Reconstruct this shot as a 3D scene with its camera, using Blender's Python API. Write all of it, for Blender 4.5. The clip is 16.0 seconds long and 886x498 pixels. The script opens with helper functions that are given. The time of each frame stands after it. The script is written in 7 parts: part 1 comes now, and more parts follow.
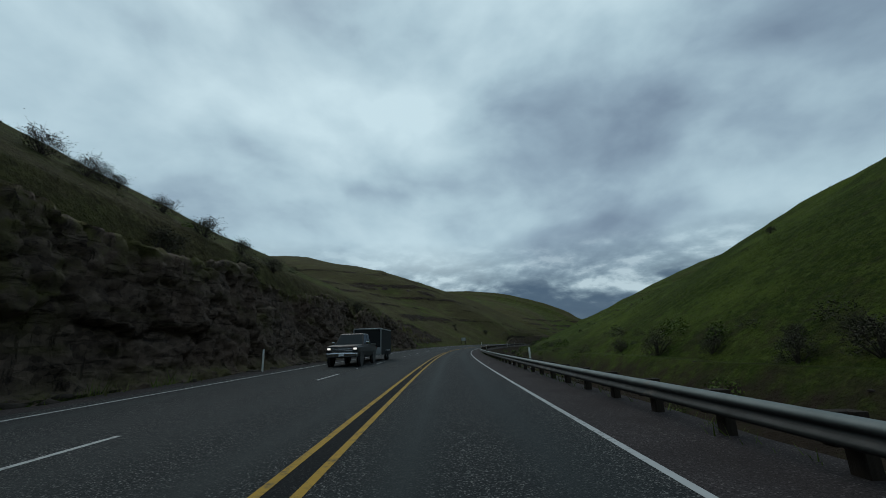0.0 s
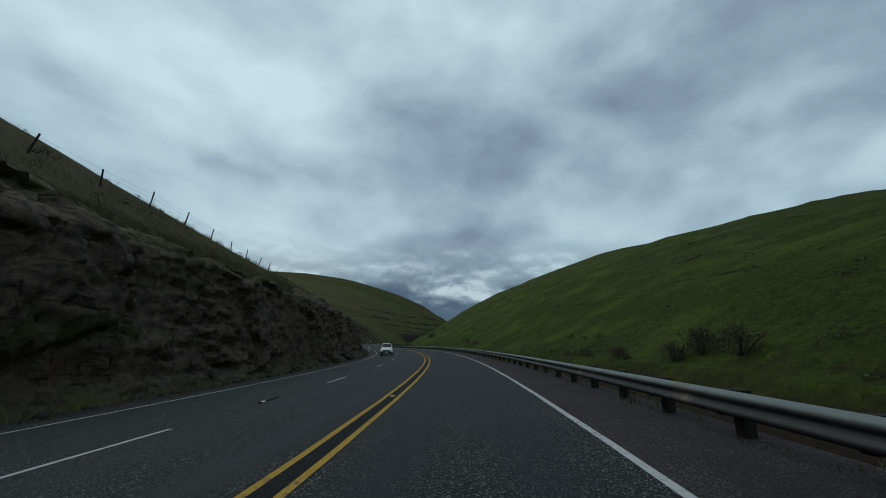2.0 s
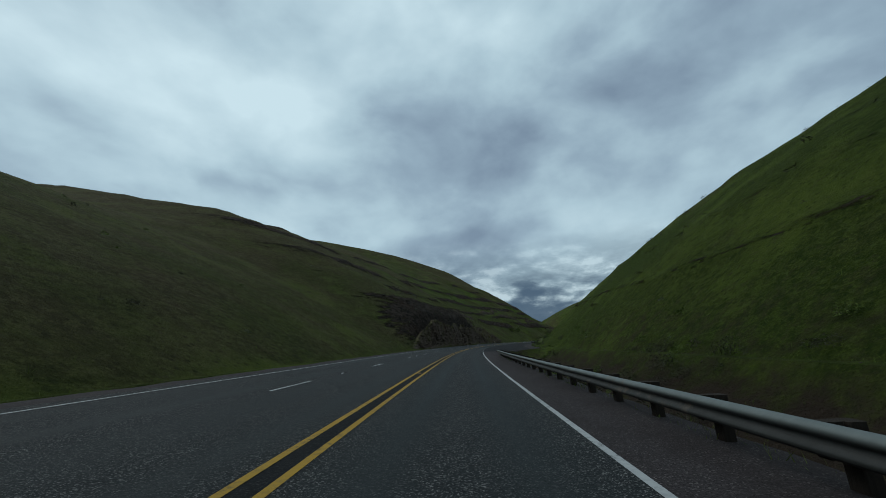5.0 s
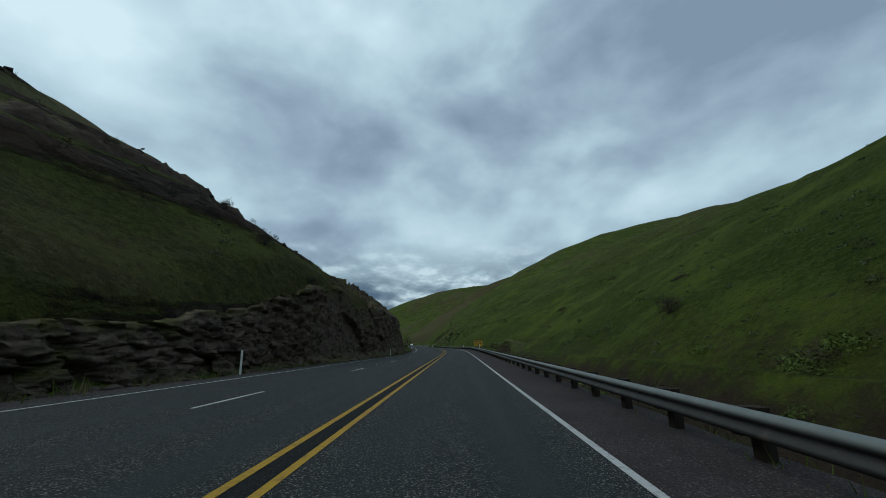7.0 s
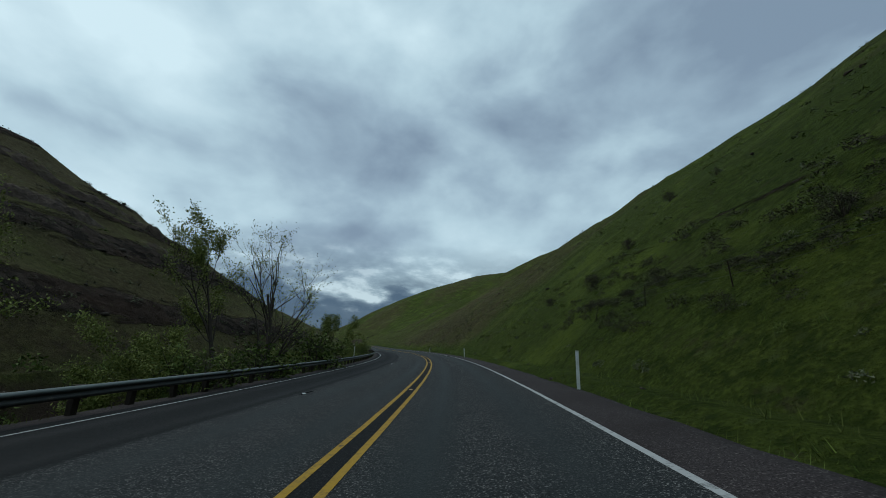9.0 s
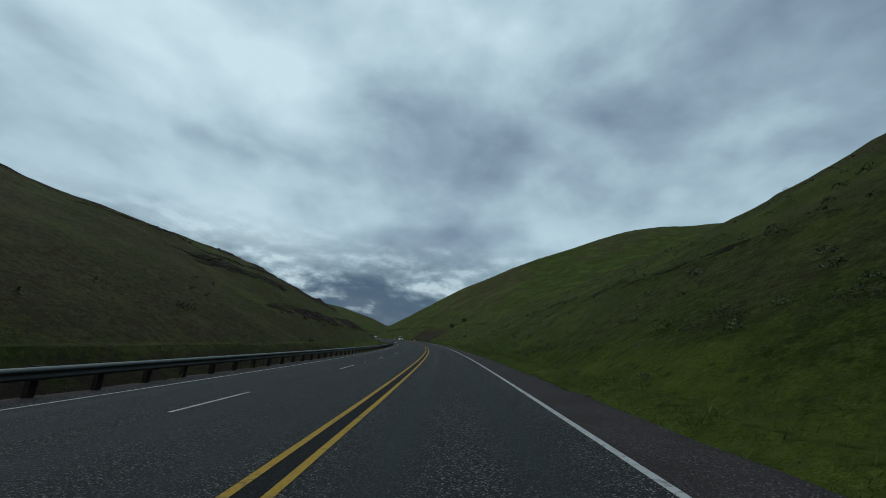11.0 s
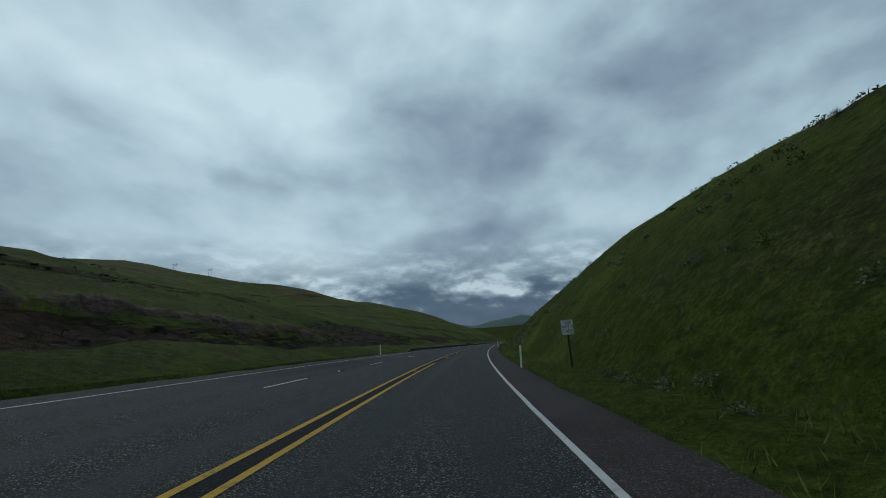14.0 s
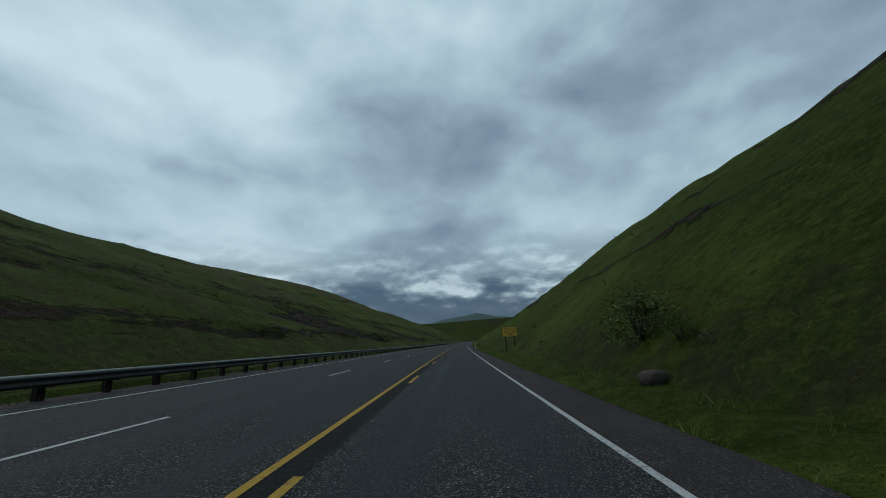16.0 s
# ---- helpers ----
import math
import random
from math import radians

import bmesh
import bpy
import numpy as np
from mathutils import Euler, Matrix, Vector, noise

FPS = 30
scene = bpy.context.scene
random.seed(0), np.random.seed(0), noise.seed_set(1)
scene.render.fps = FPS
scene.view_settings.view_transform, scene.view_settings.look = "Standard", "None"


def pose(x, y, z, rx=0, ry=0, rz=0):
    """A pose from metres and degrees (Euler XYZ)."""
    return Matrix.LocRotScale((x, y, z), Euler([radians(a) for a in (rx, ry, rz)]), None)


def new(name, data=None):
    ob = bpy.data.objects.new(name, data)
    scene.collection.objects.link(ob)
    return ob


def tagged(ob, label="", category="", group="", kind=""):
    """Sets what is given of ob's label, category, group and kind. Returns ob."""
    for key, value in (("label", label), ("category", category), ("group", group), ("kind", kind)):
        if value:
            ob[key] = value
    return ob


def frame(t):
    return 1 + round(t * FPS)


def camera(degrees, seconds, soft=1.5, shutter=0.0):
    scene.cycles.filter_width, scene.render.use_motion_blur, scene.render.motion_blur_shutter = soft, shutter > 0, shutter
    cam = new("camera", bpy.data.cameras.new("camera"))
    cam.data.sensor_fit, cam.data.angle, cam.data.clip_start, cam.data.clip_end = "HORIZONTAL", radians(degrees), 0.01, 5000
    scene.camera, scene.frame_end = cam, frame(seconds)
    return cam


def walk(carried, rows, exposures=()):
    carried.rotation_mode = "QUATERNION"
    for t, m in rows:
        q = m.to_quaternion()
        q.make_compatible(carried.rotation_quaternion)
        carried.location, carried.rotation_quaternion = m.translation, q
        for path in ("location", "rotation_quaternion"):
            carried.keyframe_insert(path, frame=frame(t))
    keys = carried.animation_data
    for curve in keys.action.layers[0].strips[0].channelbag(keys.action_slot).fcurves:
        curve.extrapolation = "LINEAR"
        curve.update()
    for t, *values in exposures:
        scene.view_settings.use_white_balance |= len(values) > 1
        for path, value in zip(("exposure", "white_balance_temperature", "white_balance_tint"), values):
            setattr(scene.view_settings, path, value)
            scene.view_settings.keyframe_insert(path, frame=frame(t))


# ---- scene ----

# Lengths are written in metres of the real road. The whole place stands at K of that size, because the drive
# is played several times faster than it was driven and the camera's step is limited.
K = 0.2
FOV = 97.98
EYE_HEIGHT = 1.288
HEAD0 = -0.73
LINE_R, LINE_L = 3.73, -6.93
DASH0 = 4.00
SKY_SEED, SKY_GAIN, SUN = 3.7, 1.19, 0.8
SKY_LOBES = ((-22, 46, 55, 0.07), (58, 38, 30, -0.085), (17, 19, 22, -0.11), (14, 34, 18, -0.04), (44, 22, 13, 0.07), (88, 30, 28, -0.09))

# bends, 0.001 per metre, right positive, every 36 m
KAPPA = [
    -0.68, -0, 0.7, 1.4, 2.16, 2.69, 2.77, 2.33, 1.43, 0.44, -1.16, -2.68, -3.45, -2.59, -0.84, 0.34, 1.1, 1.59, 1.71, 1.2, 0.65,
    0.24, 0.01, 0, 0.22, 0.62, 1.15, 1.72, 2.19, 2.35, 1.95, 0.92, 0.34, 0.27, 0.36, -0.05, -1.24, -1.94, -1.47, 0.02, 1.22, 1.59,
    0.66, -1.2, -2.56, -2.87, -1.67, -0.25, 0.43, 0.46, 0.14, -0.29, -0.68, -0.95, -1.06, -1.07, -1.05, -1.16, -1.58, -1.59, -1.07,
    -0.28, 0.66, 1.18, 1.69, 2, 2.02, 1.54, 0.63, 0.15, -0.04, -0.07, -0.06, 0.03, 0.08, 0.11, 0.2, 0.23, 0.23, 0.21, 0.18, 0.14, 0.1,
    0.06, 0.04, 0.02, 0, -0, -0.01, -0.01, -0.01, -0.01, -0.01, -0, -0, -0]
# rise in per cent, every 72 m
GRADE = [
    0.33, 0.41, 0.41, 0.34, -0.02, -0.03, 0.24, 0.35, 0.52, 0.7, 0.26, 0.32, 0.4, 0.49, 0.6, 0.57, 0.15, -0.34, -0.33, -0.01, -0.16,
    -0.05, -0.1, -0.1, -0.01, 0.13, 0.28, 0.44, 0.61, 0.32, 0.11, -0.36, -0.34, -0.3, -0.45, -0.74, -0.76, -0.93, -0.89, -0.79, -0.7,
    -0.62, -0.56, -0.51, -0.47, -0.44, -0.42, -0.42]
# seconds, metres gained on an even 165 m/s, road bank, yaw from the road, pitch, roll (degrees), metres right of the centre line
DRIVE = [
    (0, 1.6, -0.61, 0.06, 13.85, -1.80, 1.55),
    (0.5, 1.4, -2.93, -1.13, 13.87, -0.33, 1.59),
    (1, 0.4, -4.15, -2.18, 14.01, -4.69, 1.64),
    (1.5, -0.3, -2.69, -2.39, 14.23, -3.13, 1.31),
    (2, -0.3, 2.81, -3.80, 13.96, 0.51, 1.91),
    (2.5, -1.0, 3.44, -1.12, 13.33, 4.16, 1.51),
    (3, 1.0, -2.17, -0.89, 14.33, 0.78, 1.26),
    (3.5, 6.0, -2.44, -2.28, 13.98, -3.66, 2.03),
    (6, 12.2, -3.32, -1.57, 13.96, -3.00, 2.03),
    (6.5, 12.1, -0.96, -1.53, 14.03, -2.49, 1.32),
    (7, 11.9, -0.59, -1.84, 14.00, -0.14, 1.94),
    (7.5, 12.3, 3.60, -3.21, 13.93, 1.92, 1.24),
    (8, 12.8, -1.57, -1.44, 13.57, 1.68, 1.79),
    (8.5, 13.3, -2.88, -1.94, 14.08, -2.75, 1.89),
    (9, 12.5, 4.02, -2.98, 14.40, 2.10, 1.44),
    (9.5, 11.5, 3.82, -1.41, 13.82, 5.66, 1.26),
    (12, 10.2, 5.50, -2.62, 13.35, 4.58, 1.87),
    (12.5, 10.1, 4.50, -1.84, 13.70, 4.00, 2.04),
    (13, 9.4, 0.98, -0.89, 13.81, -0.24, 2.15),
    (13.5, 9.5, -2.67, -1.15, 13.84, -1.84, 1.95),
    (14, 11.6, -3.36, -1.61, 13.78, -3.44, 2.43),
    (14.5, 12.2, -1.72, -1.50, 14.22, -3.50, 2.24),
    (15, 12.6, -1.15, -2.13, 14.02, -1.83, 1.94),
    (15.5, 14.2, -1.50, -1.73, 14.07, -2.86, 1.95),
    (16, 18.0, -2.73, -1.16, 13.78, -3.26, 1.84),
]
# hillsides, every 38 m: slope at the foot and height of the crest
SLOPE_L = [
    0.7, 0.68, 0.64, 0.56, 0.57, 0.62, 0.62, 0.7, 0.74, 0.625, 0.62, 0.59, 0.47, 0.61, 0.57, 0.54, 0.56, 0.62, 0.685, 0.78, 0.85, 0.84,
    0.79, 0.73, 0.69, 0.68, 0.71, 0.76, 0.83, 0.87, 0.81, 0.77, 0.7, 0.7, 0.45, 0.7, 0.85, 0.71, 0.71, 0.7, 0.71, 0.655, 0.67, 0.75, 0.61,
    0.58, 0.4, 0.38, 0.44, 0.52, 0.5, 0.5, 0.49, 0.5, 0.51, 0.56, 0.53, 0.53, 0.51, 0.52, 0.51, 0.42, 0.39, 0.41, 0.4, 0.39, 0.37, 0.36,
    0.35, 0.37, 0.43, 0.47, 0.56, 0.55, 0.54, 0.52, 0.5, 0.5, 0.52, 0.54, 0.51, 0.57, 0.6, 0.59, 0.59, 0.59, 0.59, 0.59, 0.59, 0.6, 0.6]
CREST_L = [
    80, 79, 78, 76, 72, 55, 43, 49, 67, 103, 123, 143, 138, 122, 98, 73, 56, 64, 90, 109, 128, 126, 110, 94, 83, 78, 80, 90, 110, 136,
    162, 179, 202, 226, 232, 242, 241, 198, 156, 126, 105, 91, 93, 109, 139, 160, 142, 114, 93, 82, 75, 73, 74, 78, 83, 93, 102, 114, 134,
    157, 148, 124, 105, 97, 93, 93, 98, 104, 120, 145, 146, 114, 83, 77, 89, 100, 105, 113, 128, 143, 143, 141, 125, 105, 90, 81, 77, 77,
    77, 79, 80]
SLOPE_R = [
    0.9, 0.87, 0.8, 0.61, 0.33, 0.4, 0.46, 0.52, 0.58, 0.54, 0.53, 0.54, 0.58, 0.64, 0.59, 0.5, 0.47, 0.51, 0.54, 0.58, 0.68, 0.67, 0.78,
    0.74, 0.84, 0.97, 0.97, 0.93, 0.9, 0.89, 0.87, 0.77, 0.89, 0.77, 0.73, 0.74, 0.67, 0.77, 0.73, 0.89, 0.95, 0.98, 1.02, 0.96, 0.9,
    0.78, 0.67, 0.63, 0.67, 0.82, 0.77, 0.71, 0.65, 0.63, 0.64, 0.69, 0.79, 0.91, 0.84, 0.79, 0.77, 0.7, 0.86, 1.27, 1.29, 1.15, 1.06,
    0.93, 0.9, 0.92, 0.75, 0.76, 0.86, 0.71, 0.79, 0.71, 0.68, 0.68, 0.67, 0.64, 0.62, 0.6, 0.59, 0.58, 0.58, 0.58, 0.58, 0.58, 0.59,
    0.59, 0.6]
CREST_R = [
    83, 92, 100, 105, 97, 92, 94, 102, 108, 99, 83, 69, 63, 74, 96, 129, 170, 202, 202, 173, 155, 157, 160, 130, 102, 84, 76, 77, 82,
    91, 102, 107, 121, 114, 106, 108, 108, 104, 89, 89, 95, 114, 153, 206, 192, 164, 148, 156, 184, 211, 182, 140, 109, 97, 105, 127,
    154, 161, 197, 223, 223, 140, 63, 18, 27, 24, 40, 58, 72, 73, 68, 79, 103, 122, 140, 128, 109, 93, 84, 79, 77, 78, 78, 79, 79, 79,
    79, 79, 80, 80, 80]

# ---------------------------------------------------------------- where things stand: metres along the road, metres right of its centre
MARKERS_CANYON = [(22.7, 5.85), (22.8, -8.35), (58, -8.35), (102.2, 5.85), (167.6, 5.85), (180.9, -8.35), (239.6, -8.35), (271.2, -8.35), (285.6, 5.85), (422.4,
    -8.35), (430.4, -10), (507.8, -8.35), (529.1, 5.85), (606.7, -8.35), (1022.5, 5.85), (1026.9, -8.35), (1092.2, 5.85), (1102.6, -8.35), (1185.7,
    -8.35), (1228.6, -8.35), (1233.8, 5.85), (1274, 5.85), (1295.5, -8.35)]
MARKERS_VALLEY = [(1429.8, -9), (1370.9, 5.15), (1433.3, 5.15), (1509.8, 5.15), (1546.7, -8.95), (1550.9, 5.15), (1594, 5.15), (2032.8, 5.15), (2106.2, 5.15), (2184.8,
    -14), (2184.8, 5.15), (2207.9, -12.39), (2218.8, 5.15), (2248.6, 5.15), (2275.3, -12.2), (2343.1, 5.15), (2366, -8.35), (2408.1, 5.15), (2515, -8.95),
    (2523.4, 5.15), (2741.2, 5.15)]
MARKERS_ORANGE = [(619, -10.6), (617.5, -9.6), (1121, -11), (1123, -10.4), (2318, 9.4), (2322, 10.2), (2520, 7.4)]
MARKERS = [(s, d, "white") for s, d in MARKERS_CANYON + MARKERS_VALLEY] + [(s, d, "orange") for s, d in MARKERS_ORANGE]
# bushes: metres along the road, right of its centre, and width
DARK_BUSHES_START = [(18.6, -18.6, 2), (21.5, -18, 1.5), (24.5, -16.5, 1.6), (30, -14.2, 1.7), (34, -13.6, 1.9), (20.1, -17.6, 1.7), (23.1, -18.6, 1.3), (20.1, -12.6,
    2.2), (26.1, -14.6, 2.1), (27.6, -12.6, 2.4), (27.6, 18.6, 1.2), (17.1, 9.6, 1.7), (21.6, 18.6, 1.2), (18.6, 18.6, 1.3), (57.5, -12.6, 2.5), (51.5,
    -12.6, 1.8), (41.1, 33.6, 1.1), (32, 17, 2.4), (26.5, 17.6, 1.6), (20, 17.2, 1.9), (16.8, 17.6, 2.3), (39.5, 17.4, 1.5)]
DARK_BUSHES_BEND = [(186.9, -22.6, 1.7), (194.4, -25.6, 2.6), (222.9, -19.6, 3.8), (195.9, 21.6, 2), (198.9, 22.6, 1.2), (222.9, 18.6,
    2.1), (207.9, 22.6, 1.3), (198.9, 31.6, 2.1), (192.9, 8.6, 1.2), (267.2, -18.6, 1.3), (270.2, -16.6, 1.4), (273.2, -15.6, 1.6), (285.2, -12.6, 1.6),
    (273.2, 18.6, 2.4), (270.2, 19.6, 1.6), (286.7, 25.6, 1.1), (262.7, 7.6, 1.6), (280.7, 27.6, 1.2), (299, 17.5, 1.9), (287, 17.2, 2.3), (280, 15.6, 2.7), (357, 17.2, 1.9), (355.5, 18.2, 2.8), (352.5, 18.4, 2.6), (364, 16.8, 1.7)]
DARK_BUSHES_BEYOND = [(297.2, -12.6, 2.3), (446.5, -31.6, 5.4), (442, -35.6, 2.8), (457, -25.6, 2.2), (523.5, 26.6, 3.7), (531, 26.6, 2.1), (550.5, 37.6, 2), (618, -42.1,
    4.2), (623, 21.6, 2.4), (606.5, -17.6, 2.4), (1037.2, 37.6, 3.5), (1023.7, 24.6, 2.4), (1046.2, 30.6, 2.8), (1197.4, -28.6, 1.9), (1200.4, -19.6,
    1.4), (1200.4, -15.6, 1.8), (1204.9, -12.6, 2), (1204.9, 22.6, 2.4), (1387.5, 16.6, 2.1), (1437.3, 13.6, 1.7), (2258.5, 15.6, 2), (2257, 23.6, 1.5),
    (2337.1, 18.6, 0.5), (2014.7, 20.6, 3.6), (2011.7, 25.6, 3.3)]
LEAFY_BUSHES = [("green", 1110.6, -20.6, 4.8), ("green", 1125.6, -20.6, 4.7), ("green", 1351.3, 14.6, 1.3), ("sage", 1355.8, 11.6, 1.4), ("sage", 1363.4, 13.6, 1.8),
    ("green", 1364.9, 16.6, 1.8), ("green", 1514.5, -9.6, 4), ("green", 1520.5, -9.6, 4.6), ("green", 1531, -9.6, 6.2), ("green", 1560.4, -10.6, 3.2),
    ("green", 1563.4, -9.6, 3.9), ("green", 2509.1, -9.6, 4.7), ("green", 2507.6, -10.6, 2.5), ("green", 2675, 9.6, 3.2), ("green", 2672, 9.6, 1.5)]
SLOPE_BUSHES_CANYON = [(670, 27.8, 3.6), (644.6, 23.5, 2.5), (660, 30.6, 2.3), (625.7, 22.2, 2.6), (664.9, 20.8, 3.4), (638.8, 21.2, 3),
    (619.3, 33.1, 1.5), (619.6, 28.2, 1.2), (620.5, 38.9, 2.3), (287.7, 30.8, 1.4), (293.5, 28.2, 1.2), (291.9, 25.1, 1.4), (335.9, 22.9,
    2.6), (274.6, 28.2, 1), (199.9, 23.7, 1.8), (206.4, 35.6, 1.5), (206, 26.2, 1.1), (309.4, 26.9, 3), (1047.4, 44.8, 2.6), (1027, 25.3,
    2.1), (1039.9, 33.9, 1.3), (1106.7, 22, 1.6), (1113.4, 26, 1.2), (1103.3, 20.1, 1.2), (442.3, 20.5, 1.4), (447.5, 20.9, 1.2)]
SLOPE_BUSHES_VALLEY = [(1354.4, 16.1, 1.4), (1387.5, 17.3, 2.7), (1346.9, 14.7, 0.8), (1345.6, 14.6, 0.9), (1365.1, 13, 1.4), (1534.8, 20,
    1.7), (1509.6, 13.9, 1.5), (1538.9, 28.1, 1.7), (1534.1, 15.6, 1.9), (1542.9, 14.4, 1.4), (1530.7, 27.2, 1.2), (1524.8, 15.9, 1),
    (1450.3, 25.9, 1.1), (1438.8, 15.9, 1.3), (1445.8, 22.1, 1.1), (1451.7, 19.8, 1.6), (1434.9, 20.6, 0.9), (2175.6, 14.3, 1.9), (2507.3,
    9.2, 0.8), (2490, 9.8, 1.6), (2492.5, 9.4, 1.2)]
ODD_BUSHES = [("green", 1098.6, 8.6, 3.6, 3.9), ("lime", 1516.5, -11.2, 2.6, 1.5), ("lime", 1519.5, -11.4, 2.2, 1.2)]
BUSHES = [("dark", s, d, w, w * 0.87) for s, d, w in DARK_BUSHES_START + DARK_BUSHES_BEND + DARK_BUSHES_BEYOND]
BUSHES += [("sage" if w < 1.3 else "dark", s, d, w, w * 0.85) for s, d, w in SLOPE_BUSHES_CANYON + SLOPE_BUSHES_VALLEY]
BUSHES += [(k, s, d, w, w * (0.78 if k == "green" else 0.87)) for k, s, d, w in LEAFY_BUSHES] + ODD_BUSHES
TREES = [
    (1523, -13.0, 13.0, 4, 20, 0.075, "tall slender tree with sparse young leaves", 1, 0.05, 4),
    (1528, -13.0, 17.5, 11, 3, 0.08, "tall nearly bare tree with spreading grey limbs", 2, 0.24, 4),
    (1543, -12.0, 7.8, 17, 58, 0.06, "small leafy green tree by the stream", 2, 0.15, 3),
    (1536, -12.5, 6.0, 23, 64, 0.058, "bushy young tree in fresh green leaf", 3, 0.3, 3),
    (1515, -12.0, 6.2, 29, 66, 0.055, "bushy young tree in pale green leaf", 3, 0.3, 3),
    (1508, -14.5, 9.3, 31, 30, 0.055, "thin-crowned tree with pale spring leaves", 2, 0.22, 3),
    (1562, -11.5, 5.0, 37, 46, 0.06, "round bushy tree beside the guard rail", 3, 0.28, 3),
    (1570, -11.8, 5.4, 41, 46, 0.06, "round bushy tree beside the guard rail", 3, 0.28, 3)]
PYLONS = [(2590, -247), (2592, -217)]
SIGN_PASS, SIGN_NOPASS, SIGN_RAMP1, SIGN_RAMP2 = (2343, 7.75), (585, 7.0), (1250, 7.0), (2710, 8.6)
SIGN_BENDS, SIGN_MILE, SIGN_BACK, SIGN_TWIN = (1150, 7.0), (2366, 7.6), (162, -11.0), (634, -9.4)
RAIL_R2, RAIL_L1, RAIL_L2, RAIL_L2B, RAIL_L3 = 1013, 1347, 2116, 2275, 2381
LITTER_SPOTS = [(2083, 8.4), (2295, 5.6), (2297.5, 5.5), (2300.5, 5.3), (2303, 5.6), (2102, 5.4), (2106, 5.2)]
AT_TRUCK, AT_SUV, AT_CAR8 = (28.4, -4.9), (391, -5.1), (1411, -4.9)
AT_VAN1, AT_VAN2, AT_SEDAN = (2036.5, -1.9), (2144.5, -1.9), (2231, -4.9)
FAR_RISE, RIDGE_RISE = 62, 165

# ---------------------------------------------------------------- road line
S = np.arange(-60.0, 3361.0, 5.0)
_kap = np.interp(S, np.arange(-60.0, 3361.0, 36.0), KAPPA) * 1e-3
_gra = np.interp(S, np.arange(-60.0, 3361.0, 72.0), GRADE) * 0.01


def _run(rate, start=0.0):
    out = np.concatenate([[0.0], np.cumsum((rate[1:] + rate[:-1]) / 2 * 5.0)])
    return out - np.interp(0.0, S, out) + start


HEAD = _run(_kap, radians(HEAD0))
RX, RY, RZ = _run(np.sin(HEAD)), _run(np.cos(HEAD)), _run(_gra)
_w = np.exp(-0.5 * (np.arange(-72, 73) * 5.0 / 120.0) ** 2)
HEADS = np.convolve(np.pad(HEAD, 72, mode="edge"), _w / _w.sum(), "valid")


def s_of(t):
    """Metres along the road at t seconds."""
    return 165.0 * t + np.interp(t, [r[0] for r in DRIVE], [r[1] for r in DRIVE])


BANK_S = np.array([s_of(r[0]) for r in DRIVE])
BANK_T = np.tan(np.radians([r[2] for r in DRIVE]))


def bank(s):
    return np.interp(s, BANK_S, BANK_T)


def pos(s, d):
    """Plan place of a point d metres right of the centre line."""
    s, d = np.broadcast_arrays(np.asarray(s, float), np.asarray(d, float))
    a, b = np.interp(s, S, HEAD), np.interp(s, S, HEADS)
    dn = np.clip(d, -15, 15)
    df = d - dn
    return (np.interp(s, S, RX) + np.cos(a) * dn + np.cos(b) * df,
            np.interp(s, S, RY) - np.sin(a) * dn - np.sin(b) * df)


def rz(s, d=0.0):
    """Height of the road's surface."""
    return np.interp(s, S, RZ) + bank(s) * np.clip(d, -9.0, 7.0)


def smooth(a, b, x):
    q = np.clip((np.asarray(x, float) - a) / (b - a), 0, 1)
    return q * q * (3 - 2 * q)


# ---------------------------------------------------------------- camera
cam = camera(FOV, 16.0, soft=0.9, shutter=0.0)


def camera_pose(t):
    col = lambda j: float(np.interp(t, [r[0] for r in DRIVE], [r[j] for r in DRIVE]))
    s, lat = s_of(t), col(6)
    yaw = float(np.interp(s, S, HEAD)) + radians(col(3))
    pit = math.atan(float(np.interp(s, S, _gra))) + radians(col(4))
    roll = radians(col(5))
    fw = Vector((math.sin(yaw) * math.cos(pit), math.cos(yaw) * math.cos(pit), math.sin(pit)))
    rt = Vector((math.cos(yaw), -math.sin(yaw), 0))
    up = rt.cross(fw)
    rt2 = rt * math.cos(roll) + up * math.sin(roll)
    up2 = rt2.cross(fw)
    a = float(np.interp(s, S, HEAD))
    eye = Vector((float(np.interp(s, S, RX)) + math.cos(a) * lat, float(np.interp(s, S, RY)) - math.sin(a) * lat,
                  float(np.interp(s, S, RZ)) + float(bank(s)) * lat + EYE_HEIGHT)) * K
    m = Matrix((rt2, up2, -fw)).transposed().to_4x4()
    return Matrix.Translation(eye) @ m


# the camera opens up a little in the narrow middle of the canyon
EXPOSURES = [(0, 0.0), (3.5, 0.0), (6, 0.12), (7.5, 0.20), (9, 0.18), (9.7, 0.12), (12, 0.0), (16, -0.03)]
walk(cam, [(t, camera_pose(t)) for t in np.arange(0, 16.01, 0.25)], EXPOSURES)

# ---------------------------------------------------------------- sky and sun
world = bpy.data.worlds.new("sky")
scene.world = world
world.use_nodes = True
wn, wl = world.node_tree.nodes, world.node_tree.links
wn.clear()


def wnode(kind, **kw):
    n = wn.new(kind)
    for k, v in kw.items():
        if k in n.inputs:
            n.inputs[k].default_value = v
    return n


def wmath(op, a, b=None, clamp=False):
    n = wn.new("ShaderNodeMath")
    n.operation, n.use_clamp = op, clamp
    for i, v in enumerate((a, b)):
        if v is None:
            continue
        if isinstance(v, (int, float)):
            n.inputs[i].default_value = v
        else:
            wl.new(v, n.inputs[i])
    return n.outputs[0]


